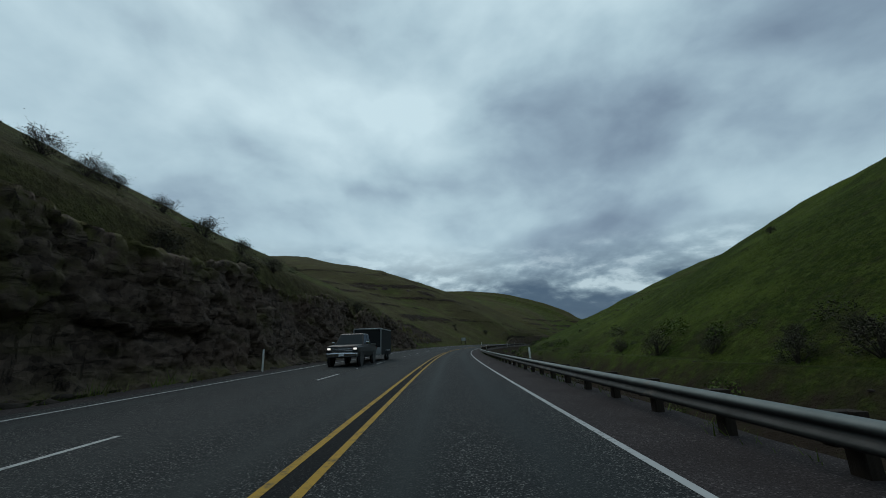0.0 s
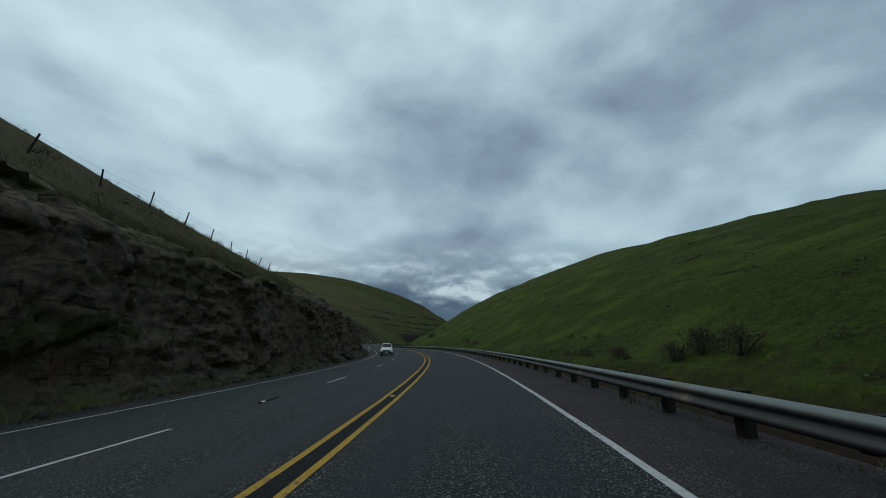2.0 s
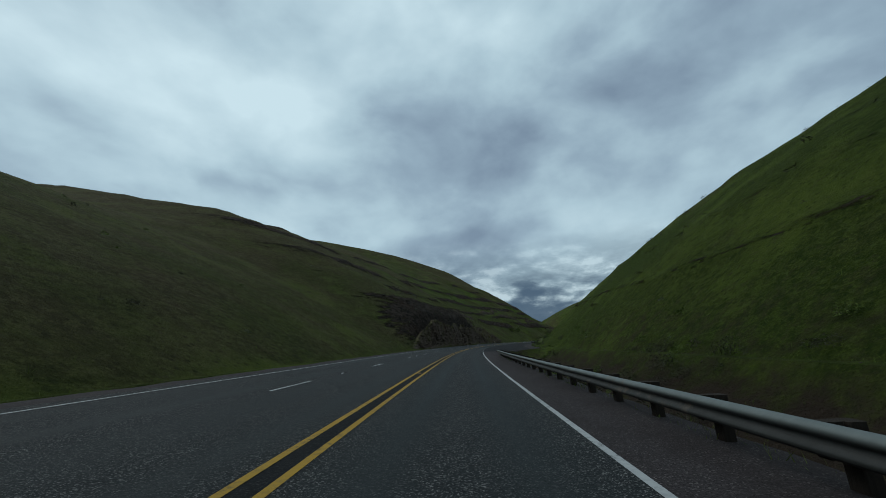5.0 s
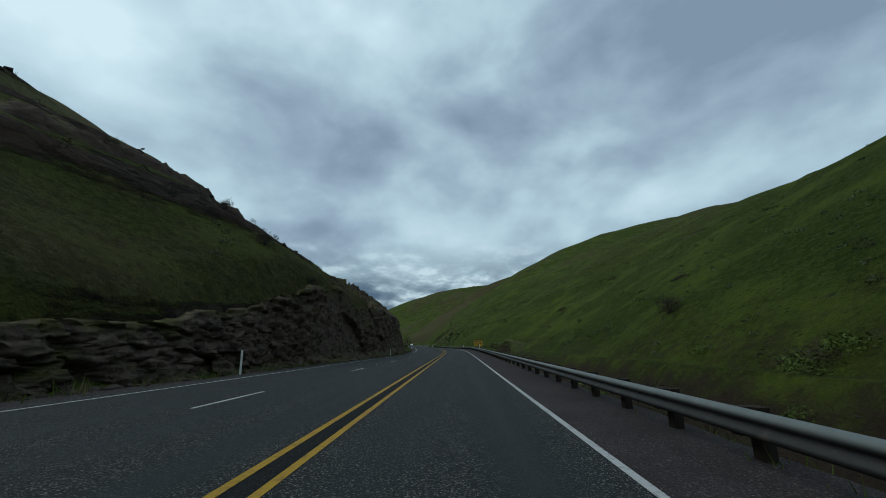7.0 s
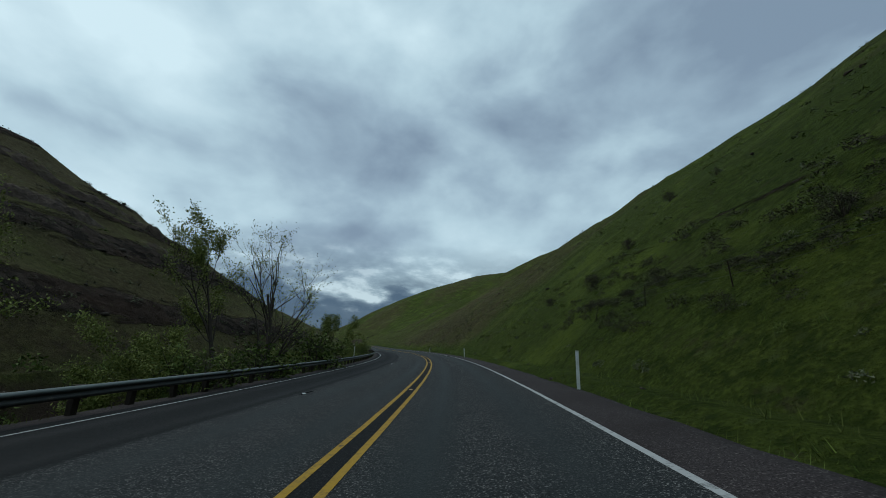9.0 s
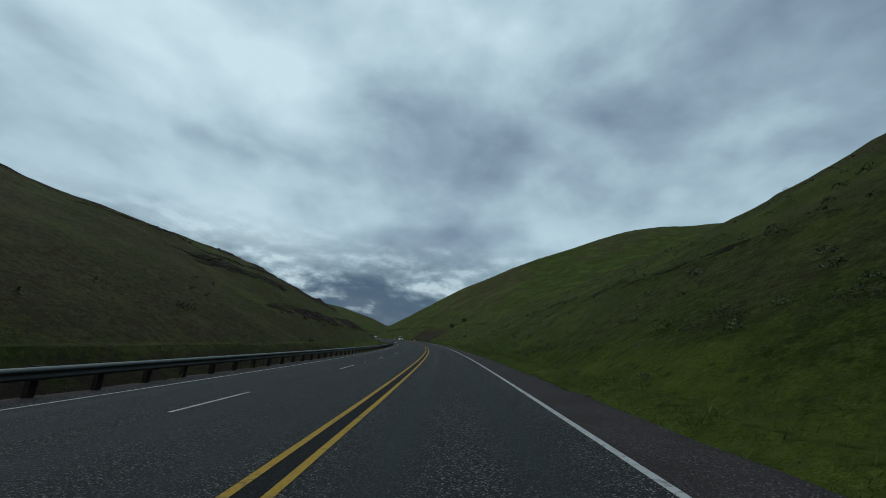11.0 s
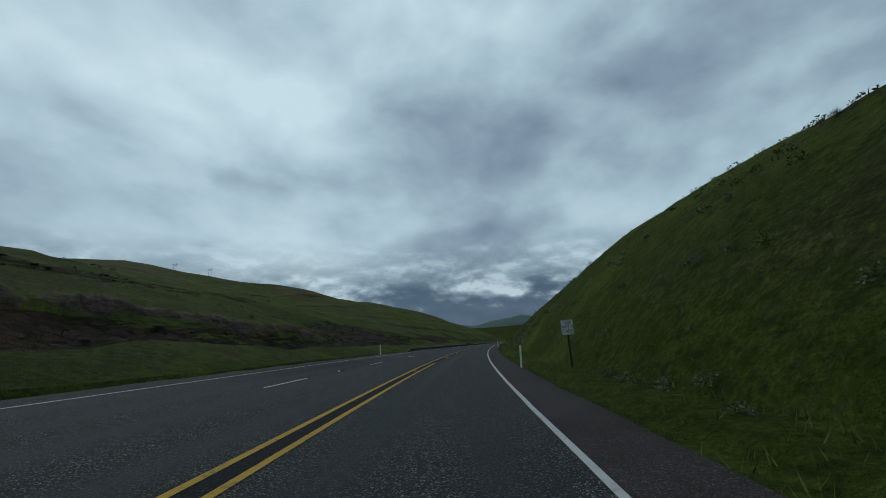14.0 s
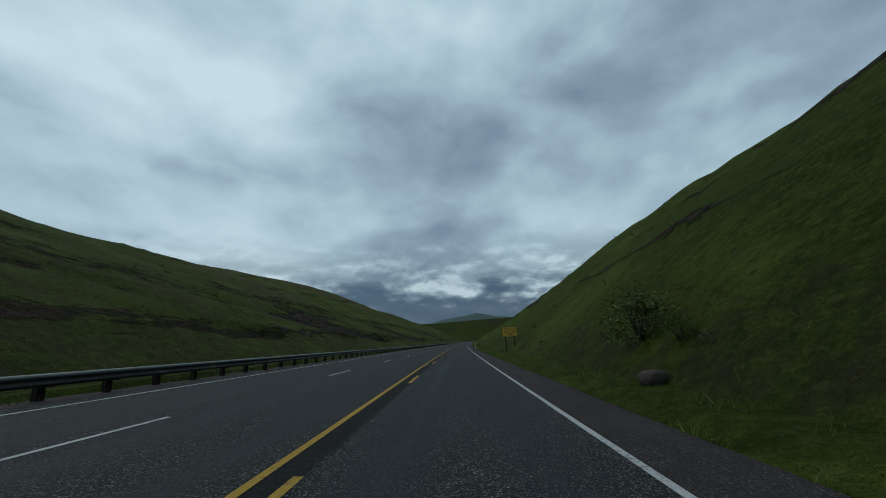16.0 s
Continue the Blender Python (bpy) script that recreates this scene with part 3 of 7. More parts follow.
SAGE = foliage("sage_leaf", (0.036, 0.046, 0.022), (0.110, 0.122, 0.072))
SHRUB = foliage("shrub_leaf", (0.028, 0.050, 0.010), (0.092, 0.126, 0.027))
DARKLEAF = foliage("dark_shrub_twig", (0.018, 0.019, 0.011), (0.058, 0.055, 0.036))
LIME = foliage("lime_leaf", (0.060, 0.098, 0.012), (0.165, 0.210, 0.032))
LEAF = foliage("tree_leaf", (0.060, 0.088, 0.018), (0.190, 0.215, 0.058))
m = Mat("bark", 0.9)
BARK = m.done(m.mix(m.noise(5.0, 6, stretch=(3, 3, 0.5)), (0.020, 0.016, 0.013), (0.072, 0.060, 0.050)), m.bump(m.noise(14.0, 5, stretch=(3, 3, 0.6)), 0.02))

m = Mat("galvanised_steel", 0.65, 0.2)
m.p.inputs["Specular IOR Level"].default_value = 0.2
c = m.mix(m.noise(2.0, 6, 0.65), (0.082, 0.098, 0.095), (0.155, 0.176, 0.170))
# streaky dirt, plus shade painted into the colour of the beam's lower half
c = m.mix(m.math("MULTIPLY", m.step(m.math("ADD", m.attr("low_shade"), m.math("MULTIPLY", m.noise(3.0, 6, 0.7, stretch=(0.2, 0.2, 1)), 0.5)), 0.35, 1.0), 0.88), c, (0.022, 0.022, 0.021))
STEEL = m.done(m.mix(m.step(m.noise(0.9, 6, 0.7), 0.58, 0.75), c, (0.16, 0.13, 0.10)), m.bump(m.noise(20.0, 3), 0.003),
               m.step(m.noise(5.0, 4), -1.0, 1.6))
m = Mat("weathered_timber", 0.9)
TIMBER = m.done(m.mix(m.noise(4.0, 6, 0.65, stretch=(6, 6, 0.5)), (0.013, 0.010, 0.008), (0.042, 0.033, 0.026)),
                m.bump(m.noise(20.0, 4, stretch=(6, 6, 0.4)), 0.01))
m = Mat("white_marker_plastic", 0.55)
MARKER = m.done(m.mix(m.step(m.noise(3.0, 5), 0.45, 0.75), (0.62, 0.63, 0.60), (0.36, 0.35, 0.31)))
REFLECT = plain("reflector_sheet", (0.62, 0.64, 0.66), 0.35, 0.0, 0.1)
AMBER = plain("amber_reflector", (0.40, 0.24, 0.06), 0.35)
ORANGE = plain("orange_post", (0.30, 0.060, 0.022), 0.6)
SIGN_YELLOW = plain("yellow_sign_sheet", (0.52, 0.30, 0.020), 0.45, 0.0, 0.06)
SIGN_WHITE = plain("white_sign_sheet", (0.55, 0.57, 0.58), 0.45, 0.0, 0.06)
SIGN_GREEN = plain("green_sign_sheet", (0.010, 0.110, 0.070), 0.45, 0.0, 0.08)
SIGN_BLACK = plain("black_sign_ink", (0.012, 0.012, 0.013), 0.5)
SEALANT = plain("black_groove", (0.010, 0.010, 0.011), 0.95)
SEALANT.node_tree.nodes["Principled BSDF"].inputs["Specular IOR Level"].default_value = 0.0
ALUMINIUM = plain("bare_aluminium", (0.32, 0.34, 0.35), 0.45, 0.6)
BLACK_PAINT = plain("black_car_paint", (0.008, 0.008, 0.009), 0.4, 0.0)
BLACK_PAINT.node_tree.nodes["Principled BSDF"].inputs["Specular IOR Level"].default_value = 0.2
WHITE_CAR = plain("white_car_paint", (0.58, 0.60, 0.60), 0.25, 0.0, 0.05)
SILVER_CAR = plain("silver_car_paint", (0.30, 0.32, 0.33), 0.28, 0.5, 0.05)
TRAILER_SKIN = plain("charcoal_trailer_skin", (0.016, 0.017, 0.018), 0.75, 0.0, 0.15)
CHROME = plain("chrome", (0.55, 0.56, 0.57), 0.15, 1.0, 0.05)
RUBBER = plain("tyre_rubber", (0.012, 0.012, 0.012), 0.85)
DARK_PLASTIC = plain("dark_plastic", (0.018, 0.018, 0.019), 0.6)
GLASS = plain("dark_car_glass", (0.012, 0.016, 0.018), 0.06, 0.0, 0.05)
GLASS.node_tree.nodes["Principled BSDF"].inputs["Specular IOR Level"].default_value = 0.15
TAIL_RED = plain("red_lamp_glass", (0.16, 0.010, 0.008), 0.25)


def glowing(name, col, power):
    m = Mat(name, 0.2)
    m.p.inputs["Emission Color"].default_value = (*col, 1)
    m.p.inputs["Emission Strength"].default_value = power
    return m.done((0.8, 0.8, 0.78))


HEADLAMP = glowing("lit_headlamp", (1.0, 0.95, 0.88), 0.75)
LENS_CLEAR = plain("clear_lamp_lens", (0.42, 0.44, 0.45), 0.12)
LITTER = plain("white_litter", (0.55, 0.55, 0.52), 0.6)
m = Mat("far_hill_grass", 0.95)
m.p.inputs["Specular IOR Level"].default_value = 0.0
c = m.mix(m.noise(0.004, 6, 0.6), (0.018, 0.030, 0.008), (0.040, 0.046, 0.015))
FARHILL = m.done(m.mix(m.step(m.noise(0.012, 6, 0.65), 0.5, 0.66), c, (0.030, 0.026, 0.018)))
# distance haze over the ridge is put into its blue-green base colour
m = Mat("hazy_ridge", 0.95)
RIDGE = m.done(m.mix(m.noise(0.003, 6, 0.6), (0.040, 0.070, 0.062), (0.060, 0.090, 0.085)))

# ---------------------------------------------------------------- mesh helpers
_tab = np.random.RandomState(7).rand(256, 256)


def vnoise(x, y):
    """Smooth value noise, 0 to 1, one cell a unit."""
    xi, yi = np.floor(x).astype(int), np.floor(y).astype(int)
    fx, fy = x - xi, y - yi
    fx, fy = fx * fx * (3 - 2 * fx), fy * fy * (3 - 2 * fy)
    a, b = _tab[xi & 255, yi & 255], _tab[(xi + 1) & 255, yi & 255]
    c, d = _tab[xi & 255, (yi + 1) & 255], _tab[(xi + 1) & 255, (yi + 1) & 255]
    return (a * (1 - fx) + b * fx) * (1 - fy) + (c * (1 - fx) + d * fx) * fy


def fbm(x, y, octaves=4):
    out, amp, tot = 0.0, 1.0, 0.0
    for i in range(octaves):
        out = out + amp * (vnoise(x * 2 ** i + 17.3 * i, y * 2 ** i - 9.1 * i) - 0.5)
        tot += amp
        amp *= 0.5
    return out / tot * 2


def facets(x, y, tilt=0.9, jitter=0.85):
    """Depth of flat, tilted rock facets, one to each jittered cell, and the gap to the next one."""
    xi, yi = np.floor(x).astype(int), np.floor(y).astype(int)
    best, second, val = np.full(x.shape, 9.0), np.full(x.shape, 9.0), np.zeros(x.shape)
    for i in (-1, 0, 1):
        for j in (-1, 0, 1):
            cx, cy = xi + i, yi + j
            px = cx + 0.5 + jitter * (_tab[cx & 255, cy & 255] - 0.5)
            py = cy + 0.5 + jitter * (_tab[(cx + 91) & 255, (cy + 37) & 255] - 0.5)
            dd = np.maximum(np.abs(px - x), np.abs(py - y)) + 0.35 * np.hypot(px - x, py - y)
            near = dd < best
            second = np.where(near, best, np.minimum(second, dd))
            level = _tab[(cx + 13) & 255, (cy + 177) & 255] - 0.5
            level = level + tilt * (_tab[(cx + 57) & 255, (cy + 5) & 255] - 0.5) * (x - px) + tilt * (_tab[(cx + 201) & 255, (cy + 66) & 255] - 0.7) * (y - py)
            val = np.where(near, level, val)
            best = np.where(near, dd, best)
    return val, second - best


def mesh_data(name, verts, faces, mat, smoothed=False, attrs=None):
    me = bpy.data.meshes.new(name)
    verts = np.asarray(verts, np.float32)
    if isinstance(faces, np.ndarray):
        n, k = faces.shape
        me.vertices.add(len(verts))
        me.vertices.foreach_set("co", verts.ravel())
        me.loops.add(n * k)
        me.loops.foreach_set("vertex_index", faces.astype(np.int32).ravel())
        me.polygons.add(n)
        me.polygons.foreach_set("loop_start", np.arange(0, n * k, k, dtype=np.int32))
        me.update(calc_edges=True)
    else:
        me.from_pydata([tuple(v) for v in verts.tolist()], [], faces)
    for key, val in (attrs or {}).items():
        at = me.attributes.new(key, "FLOAT", "POINT")
        at.data.foreach_set("value", np.asarray(val, np.float32).ravel())
    for mt in (mat if isinstance(mat, (list, tuple)) else [mat]):
        me.materials.append(mt)
    if smoothed:
        me.polygons.foreach_set("use_smooth", [True] * len(me.polygons))
    me.validate()
    return me


def thing(name, verts, faces, mat, label, category, group="", kind="", smoothed=False, attrs=None):
    """A top-level mesh whose points are given in metres of the real place."""
    ob = new(name, mesh_data(name, verts, faces, mat, smoothed, attrs))
    ob.scale = (K, K, K)
    return tagged(ob, label, category, group, kind)


def base(name, label, category, group="", kind=""):
    """An Empty at a thing's base, which parents its parts."""
    ob = new(name)
    ob.empty_display_size = 0.1
    ob.scale = (K, K, K)
    return tagged(ob, label, category, group, kind)


def stand(ob, s, d, turn=0.0, lift=0.0, z=None):
    """Puts a thing at s, d on the road's plan, facing along the road, turned left by degrees."""
    ob.matrix_basis = spot(s, d, turn, lift, z) @ Matrix.Diagonal((K, K, K, 1))
    return ob


def spot(s, d, turn=0.0, lift=0.0, z=None):
    x, y = pos(s, d)
    h = ground(s, d) if z is None else z
    a = math.degrees(float(np.interp(s, S, HEAD)))
    return pose(float(x) * K, float(y) * K, (float(h) + lift) * K, 0, 0, -a + turn)


def part(name, shape, mat, parent, label="", smoothed=False):
    """One mesh under a thing or a part; shape is a Shape or ready mesh data."""
    data = shape.data(name, mat, smoothed) if isinstance(shape, Shape) else shape
    ob = new(name, data)
    ob.parent = parent
    return tagged(ob, label) if label else ob


class Shape:
    """Collects simple solids into one mesh."""

    def __init__(self):
        self.v, self.f = [], []

    def add(self, v, f):
        o = len(self.v)
        self.v += [tuple(p) for p in v]
        self.f += [tuple(i + o for i in q) for q in f]
        return self

    def box(self, c, size, bevel=0.0, m=None):
        hx, hy, hz = (q / 2 for q in size)
        if bevel <= 0:
            v = [(x * hx, y * hy, z * hz) for x in (-1, 1) for y in (-1, 1) for z in (-1, 1)]
            f = [(0, 1, 3, 2), (4, 6, 7, 5), (0, 4, 5, 1), (2, 3, 7, 6), (0, 2, 6, 4), (1, 5, 7, 3)]
        else:
            bm = bmesh.new()
            bmesh.ops.create_cube(bm, size=1.0, matrix=Matrix.Diagonal((2 * hx, 2 * hy, 2 * hz, 1)))
            bmesh.ops.bevel(bm, geom=bm.edges[:], offset=min(bevel, 0.45 * min(size)), segments=2, affect="EDGES", profile=0.6)
            bm.verts.index_update()
            v = [tuple(q.co) for q in bm.verts]
            f = [tuple(q.index for q in p.verts) for p in bm.faces]
            bm.free()
        v = [Vector(p) for p in v]
        if m is not None:
            v = [m @ p for p in v]
        return self.add([p + Vector(c) for p in v], f)

    def prism(self, poly, axis, a, b):
        """A polygon drawn out along an axis from a to b; its points lie on the other two axes in order."""
        n = len(poly)

        def at(p, q):
            return {"x": (q, p[0], p[1]), "y": (p[0], q, p[1]), "z": (p[0], p[1], q)}[axis]
        v = [at(p, a) for p in poly] + [at(p, b) for p in poly]
        f = [(i, (i + 1) % n, n + (i + 1) % n, n + i) for i in range(n)]
        return self.add(v, f + [tuple(range(n))[::-1], tuple(range(n, 2 * n))])

    def tube(self, pts, radii, sides=6, cap=True):
        pts = [Vector(p) for p in pts]
        v, f = [], []
        for i, p in enumerate(pts):
            d = (pts[min(i + 1, len(pts) - 1)] - pts[max(i - 1, 0)]).normalized()
            a = d.orthogonal().normalized()
            c = d.cross(a)
            for j in range(sides):
                t = 2 * math.pi * j / sides
                v.append(p + (a * math.cos(t) + c * math.sin(t)) * radii[i])
        for i in range(len(pts) - 1):
            for j in range(sides):
                k = (j + 1) % sides
                f.append((i * sides + j, i * sides + k, (i + 1) * sides + k, (i + 1) * sides + j))
        if cap:
            f += [tuple(range(sides))[::-1], tuple(range((len(pts) - 1) * sides, len(pts) * sides))]
        return self.add(v, f)

    def loft(self, rings, caps=True):
        n = len(rings[0])
        v = [p for r in rings for p in r]
        f = [(i * n + j, i * n + (j + 1) % n, (i + 1) * n + (j + 1) % n, (i + 1) * n + j) for i in range(len(rings) - 1) for j in range(n)]
        if caps:
            f += [tuple(range(n))[::-1], tuple(range((len(rings) - 1) * n, len(rings) * n))]
        return self.add(v, f)

    def data(self, name, mat, smoothed=False):
        me = mesh_data(name, self.v, self.f, mat, smoothed)
        bm = bmesh.new()
        bm.from_mesh(me)
        bmesh.ops.recalc_face_normals(bm, faces=bm.faces[:])
        bm.to_mesh(me)
        bm.free()
        return me


def grid_faces(rows, cols, flip=False):
    i, j = np.meshgrid(np.arange(rows - 1), np.arange(cols - 1), indexing="ij")
    a = (i * cols + j).ravel()
    f = np.stack([a, a + 1, a + cols + 1, a + cols], 1)
    return f[:, ::-1] if flip else f


# ---------------------------------------------------------------- the valley
KNOT = np.arange(-60.0, 3361.0, 38.0)


def cut_left(s):
    """Height of the rock cuttings beside the road."""
    return (6.5 * smooth(-90, -70, s) * smooth(112, 70, s) + 6 * smooth(222, 250, s) * smooth(455, 395, s)
            + 2.5 * smooth(545, 580, s) * smooth(715, 660, s) + 8 * smooth(905, 940, s) * smooth(1035, 995, s)
            + 3 * smooth(1140, 1155, s) * smooth(1200, 1180, s) + 8 * smooth(1180, 1205, s) * smooth(1290, 1255, s))


def toe(side, s):
    """Distance from the centre line to the foot of the hillside."""
    if side < 0:
        return 9.6 + 9 * smooth(1325, 1365, s) * smooth(1930, 1890, s) + 4 * smooth(1885, 1930, s)
    return 6.6 + 9 * smooth(1310, 1260, s)


def creek(side, s):
    """Depth of the stream bed between road and hill."""
    if side > 0:
        return 2.3 * smooth(1310, 1255, s) * (1 - smooth(890, 912, s) * smooth(1045, 1015, s))
    return 2.6 * smooth(1335, 1375, s) * smooth(1925, 1885, s) + 1.8 * smooth(2075, 2120, s)


def verge(side, s):
    """Outer edge of the gravel."""
    if side < 0:
        return 8.7 + 4.5 * smooth(1962, 1988, s) * smooth(2114, 2092, s)
    return 5.9 - 0.75 * smooth(1320, 1360, s) + 8.5 * smooth(893, 912, s) * smooth(1048, 1014, s)


def hill(side, s, u):
    a = np.maximum(np.interp(s, KNOT, CREST_L if side < 0 else CREST_R), 1.0)
    m = np.maximum(np.interp(s, KNOT, SLOPE_L if side < 0 else SLOPE_R), 0.02)
    c = cut_left(s) if side < 0 else 0.0 * s
    return c * smooth(0, 2.8, u) + a * (1 - np.exp(-m * np.maximum(u - 1.5, 0) / a))


def plan_ground(s, d):
    """Height of the land at s, d without its folds and ledges."""
    s, d = np.broadcast_arrays(np.asarray(s, float), np.asarray(d, float))
    side = np.where(d < 0, -1, 1)
    out = np.zeros(s.shape)
    for sd in (-1, 1):
        e, t = verge(sd, s), np.maximum(toe(sd, s), verge(sd, s) + 0.6)
        q = np.clip((np.abs(d) - e) / (t - e), 0, 1)
        z = np.interp(s, S, RZ) + bank(s) * np.clip(d, -9, 7) * np.clip(1 - (np.abs(d) - 9) / 30, 0, 1)
        z = z - creek(sd, s) * np.sin(np.pi * q) ** 0.8 - 0.25 * np.sin(np.pi * q) - 0.05 * np.clip((np.abs(d) - e + 1.5) / 1.5, 0, 1)
        z = z + hill(sd, s, np.abs(d) - t)
        out = np.where(side == sd, z, out)
    return out if out.shape else float(out)


def fold(side, s, u):
    """0 in the gullies that run down the slope, rising towards the ribs between them."""
    return np.abs(fbm((s - 0.7 * u) / 70 + 9 * side, u / 260, 2))


def surface(side, s, d):
    """Height of the land with its folds, bumps and ledges, and how far it is bare rock."""
    e, t = verge(side, s), np.maximum(toe(side, s), verge(side, s) + 0.6)
    x, y = pos(s, d)
    z = plan_ground(s, d)
    u = np.abs(d) - t
    out = np.clip((np.abs(d) - e) / 5.0, 0, 1)
    z = z + out * 0.55 * fbm(x / 8, y / 8, 3) * np.clip(0.35 + u / 40, 0.35, 1.6)
    z = z + np.clip(u / 60, 0, 1) * 1.6 * fbm(x / 38, y / 38, 3)
    # folds running down the slopes
    z = z + 3.0 * smooth(22, 80, u) * (fold(side, s, u) * 2 - 0.5)
    rel = z - np.interp(s, S, RZ)
    # ledges of rock along the slopes, each at its own height
    if side < 0:
        zone = (0.8 * smooth(540, 580, s) * smooth(760, 690, s) + smooth(900, 960, s) * smooth(1660, 1560, s) + smooth(1860, 1960, s) * smooth(2200, 2120, s)
                + 0.45 * smooth(2200, 2300, s) + 0.6 * smooth(60, 130, s) * smooth(330, 250, s))
        tiers = ((3.9, 1.7), (13.2, 2.4), (20.0, 0.9), (28.5, 1.6), (40.0, 2.6), (56.0, 1.8))
    else:
        zone = 0.42 + 0.2 * smooth(2400, 2480, s)
        tiers = ((9.0, 0.7), (17.0, 0.9), (26.0, 1.0), (41.0, 0.8))
    wave = 1.8 * fbm(s / 75, 5.0 * side + 0 * s, 3) + 0.5 * fbm(s / 9, rel / 5 + 2 * side, 2)
    rock = sum(np.exp(-(((rel - h + wave * (0.6 + h / 25)) / w) ** 2)) * (1.0 if h > 5 else smooth(1340, 1380, s)) for h, w in tiers)
    rock = np.clip(1.25 * zone * rock * smooth(-0.60, 0.05, fbm(s / 24, rel / 9 + 40 * side, 3)) * smooth(2, 6, u), 0, 1)
    if side < 0:
        # broken ground above the stream where the valley widens
        low = smooth(2150, 2230, s) * smooth(4, 9, u) * smooth(34, 18, u) * smooth(-0.25, 0.25, fbm(s / 22 + 7, u / 9 + 0.03 * s, 4) + 0.05)
        rock = np.maximum(rock, 0.8 * low)
        z = z - 1.6 * low
        z = z - cut_left(s) * smooth(2.6, 4.0, cut_left(s)) * (smooth(0, 2.8, u) - 0.64 * smooth(1.6, 2.2, u) - 0.36 * smooth(2.0, 4.6, u))
    return z + rock * (0.6 + 0.9 * fbm(s / 4.5, rel / 2.0, 2)), rock, u


def ground(s, d):
    """Height of the land on which things stand."""
    s, d = np.broadcast_arrays(np.asarray(s, float), np.asarray(d, float))
    out = np.where(d < 0, surface(-1, s, d)[0], surface(1, s, d)[0])
    return out if out.shape else float(out)


def land_sheet(side, rows):
    far = np.concatenate([np.linspace(0, 3, 7), np.linspace(3.6, 14, 15), np.linspace(15.4, 60, 22), np.linspace(63, 150, 16), np.linspace(162, 420, 11), [520, 700, 950]])
    near = np.linspace(0, 1, 9)[:-1]
    s = rows[:, None]
    e, t = verge(side, s), np.maximum(toe(side, s), verge(side, s) + 0.6)
    d = side * np.concatenate([e + (t - e) * near[None, :], t + far[None, :]], 1)
    s = np.broadcast_to(s, d.shape)
    x, y = pos(s, d)
    z, rock, u = surface(side, s, d)
    if side < 0:
        rock = np.maximum(rock, smooth(2.0, 4.0, cut_left(s)) * smooth(3.4, 1.8, u) * smooth(-0.5, 0.3, u))
        rock = np.maximum(rock, 0.85 * (smooth(900, 930, s) * smooth(1068, 1036, s) + smooth(1232, 1248, s) * smooth(1290, 1270, s)) * smooth(15, 8, u) * smooth(0.5, 2, u))
        rock = np.maximum(rock, 0.95 * smooth(84, 94, s) * smooth(158, 128, s) * smooth(2, 5, u) * smooth(24, 15, u))
        rock = np.maximum(rock, 0.9 * smooth(418, 428, s) * smooth(505, 475, s) * smooth(1.5, 3.5, u) * smooth(15, 8, u))
        dry = 0.66 + 0.22 * smooth(100, 150, s) * smooth(430, 380, s) - 0.14 * smooth(1060, 1110, s) * smooth(1300, 1260, s) - 0.24 * smooth(2150, 2250, s) - 0.2 * smooth(430, 480, s) * smooth(560, 520, s) + 0.25 * smooth(560, 590, s) * smooth(740, 700, s)
        dry = dry + (0.08 + 0.16 * smooth(1370, 1430, s)) * smooth(1310, 1350, s) * smooth(1950, 1880, s) - 0.75 * smooth(1285, 1310, s) * smooth(1372, 1352, s) * smooth(8, 3, u) + 0.2 * smooth(0.6, 2.0, cut_left(s)) * smooth(9, 4, u) - 0.45 * smooth(4, -0.5, u)
    else:
        dry = 0.10 + 0.55 * smooth(1395, 1415, s) * smooth(1490, 1465, s) * smooth(1, 4, u) * smooth(14, 7, u) + ((0.36 + 0.30 * smooth(1800, 1700, s)) * smooth(1555, 1590, s) * smooth(2370, 2320, s)) * smooth(1, 5, u) - 0.2 * smooth(5, 0.0, u)
    dry = dry + 0.25 * smooth(50, 120, u) * smooth(2000, 1800, s) + 0.3 * smooth(60, 150, u) * smooth(2150, 2250, s)
    dry = dry + 0.5 * smooth(15, 45, u) * (smooth(0.05, 0.4, fold(side, s, u)) - 0.45)
    soil = 0.35 * smooth(0.8, 0.0, u + 1.5) + (0.30 * smooth(12, 3, u) * smooth(0.5, 2, creek(side, s))) + 0.12
    if side > 0:
        soil = soil + 0.62 * smooth(1995, 2012, s) * smooth(2085, 2060, s) * smooth(18, 8, u) * smooth(0.3, 2, u)
        soil = soil + 0.34 * smooth(1334, 1338, s) * smooth(1349, 1344, s) * smooth(7, 4, u)
        soil = soil + 0.34 * smooth(1578, 1596, s) * smooth(1720, 1670, s) * smooth(28, 14, u) * smooth(2, 5, u)
        soil = soil + 0.22 * smooth(2372, 2392, s) * smooth(2455, 2420, s) * smooth(22, 12, u) * smooth(0.5, 2.5, u)
        soil = soil + 0.35 * smooth(2380, 2460, s) * smooth(8, 3, u) * smooth(0.5, 1.5, u)
    else:
        soil = soil + 0.50 * smooth(560, 585, s) * smooth(735, 705, s) * smooth(32, 18, u) * smooth(1, 4, u)
        soil = soil + 0.42 * smooth(408, 420, s) * smooth(505, 470, s) * smooth(7, 3, u)
        soil = soil + 0.22 * smooth(1340, 1420, s) * smooth(1530, 1470, s) * smooth(70, 30, u)
    v = np.stack([x, y, z], -1).reshape(-1, 3)
    f = grid_faces(len(rows), d.shape[1], side > 0)
    return v, f[:, ::-1], dict(rock=rock, dry=np.broadcast_to(dry, d.shape), soil=np.broadcast_to(soil, d.shape))


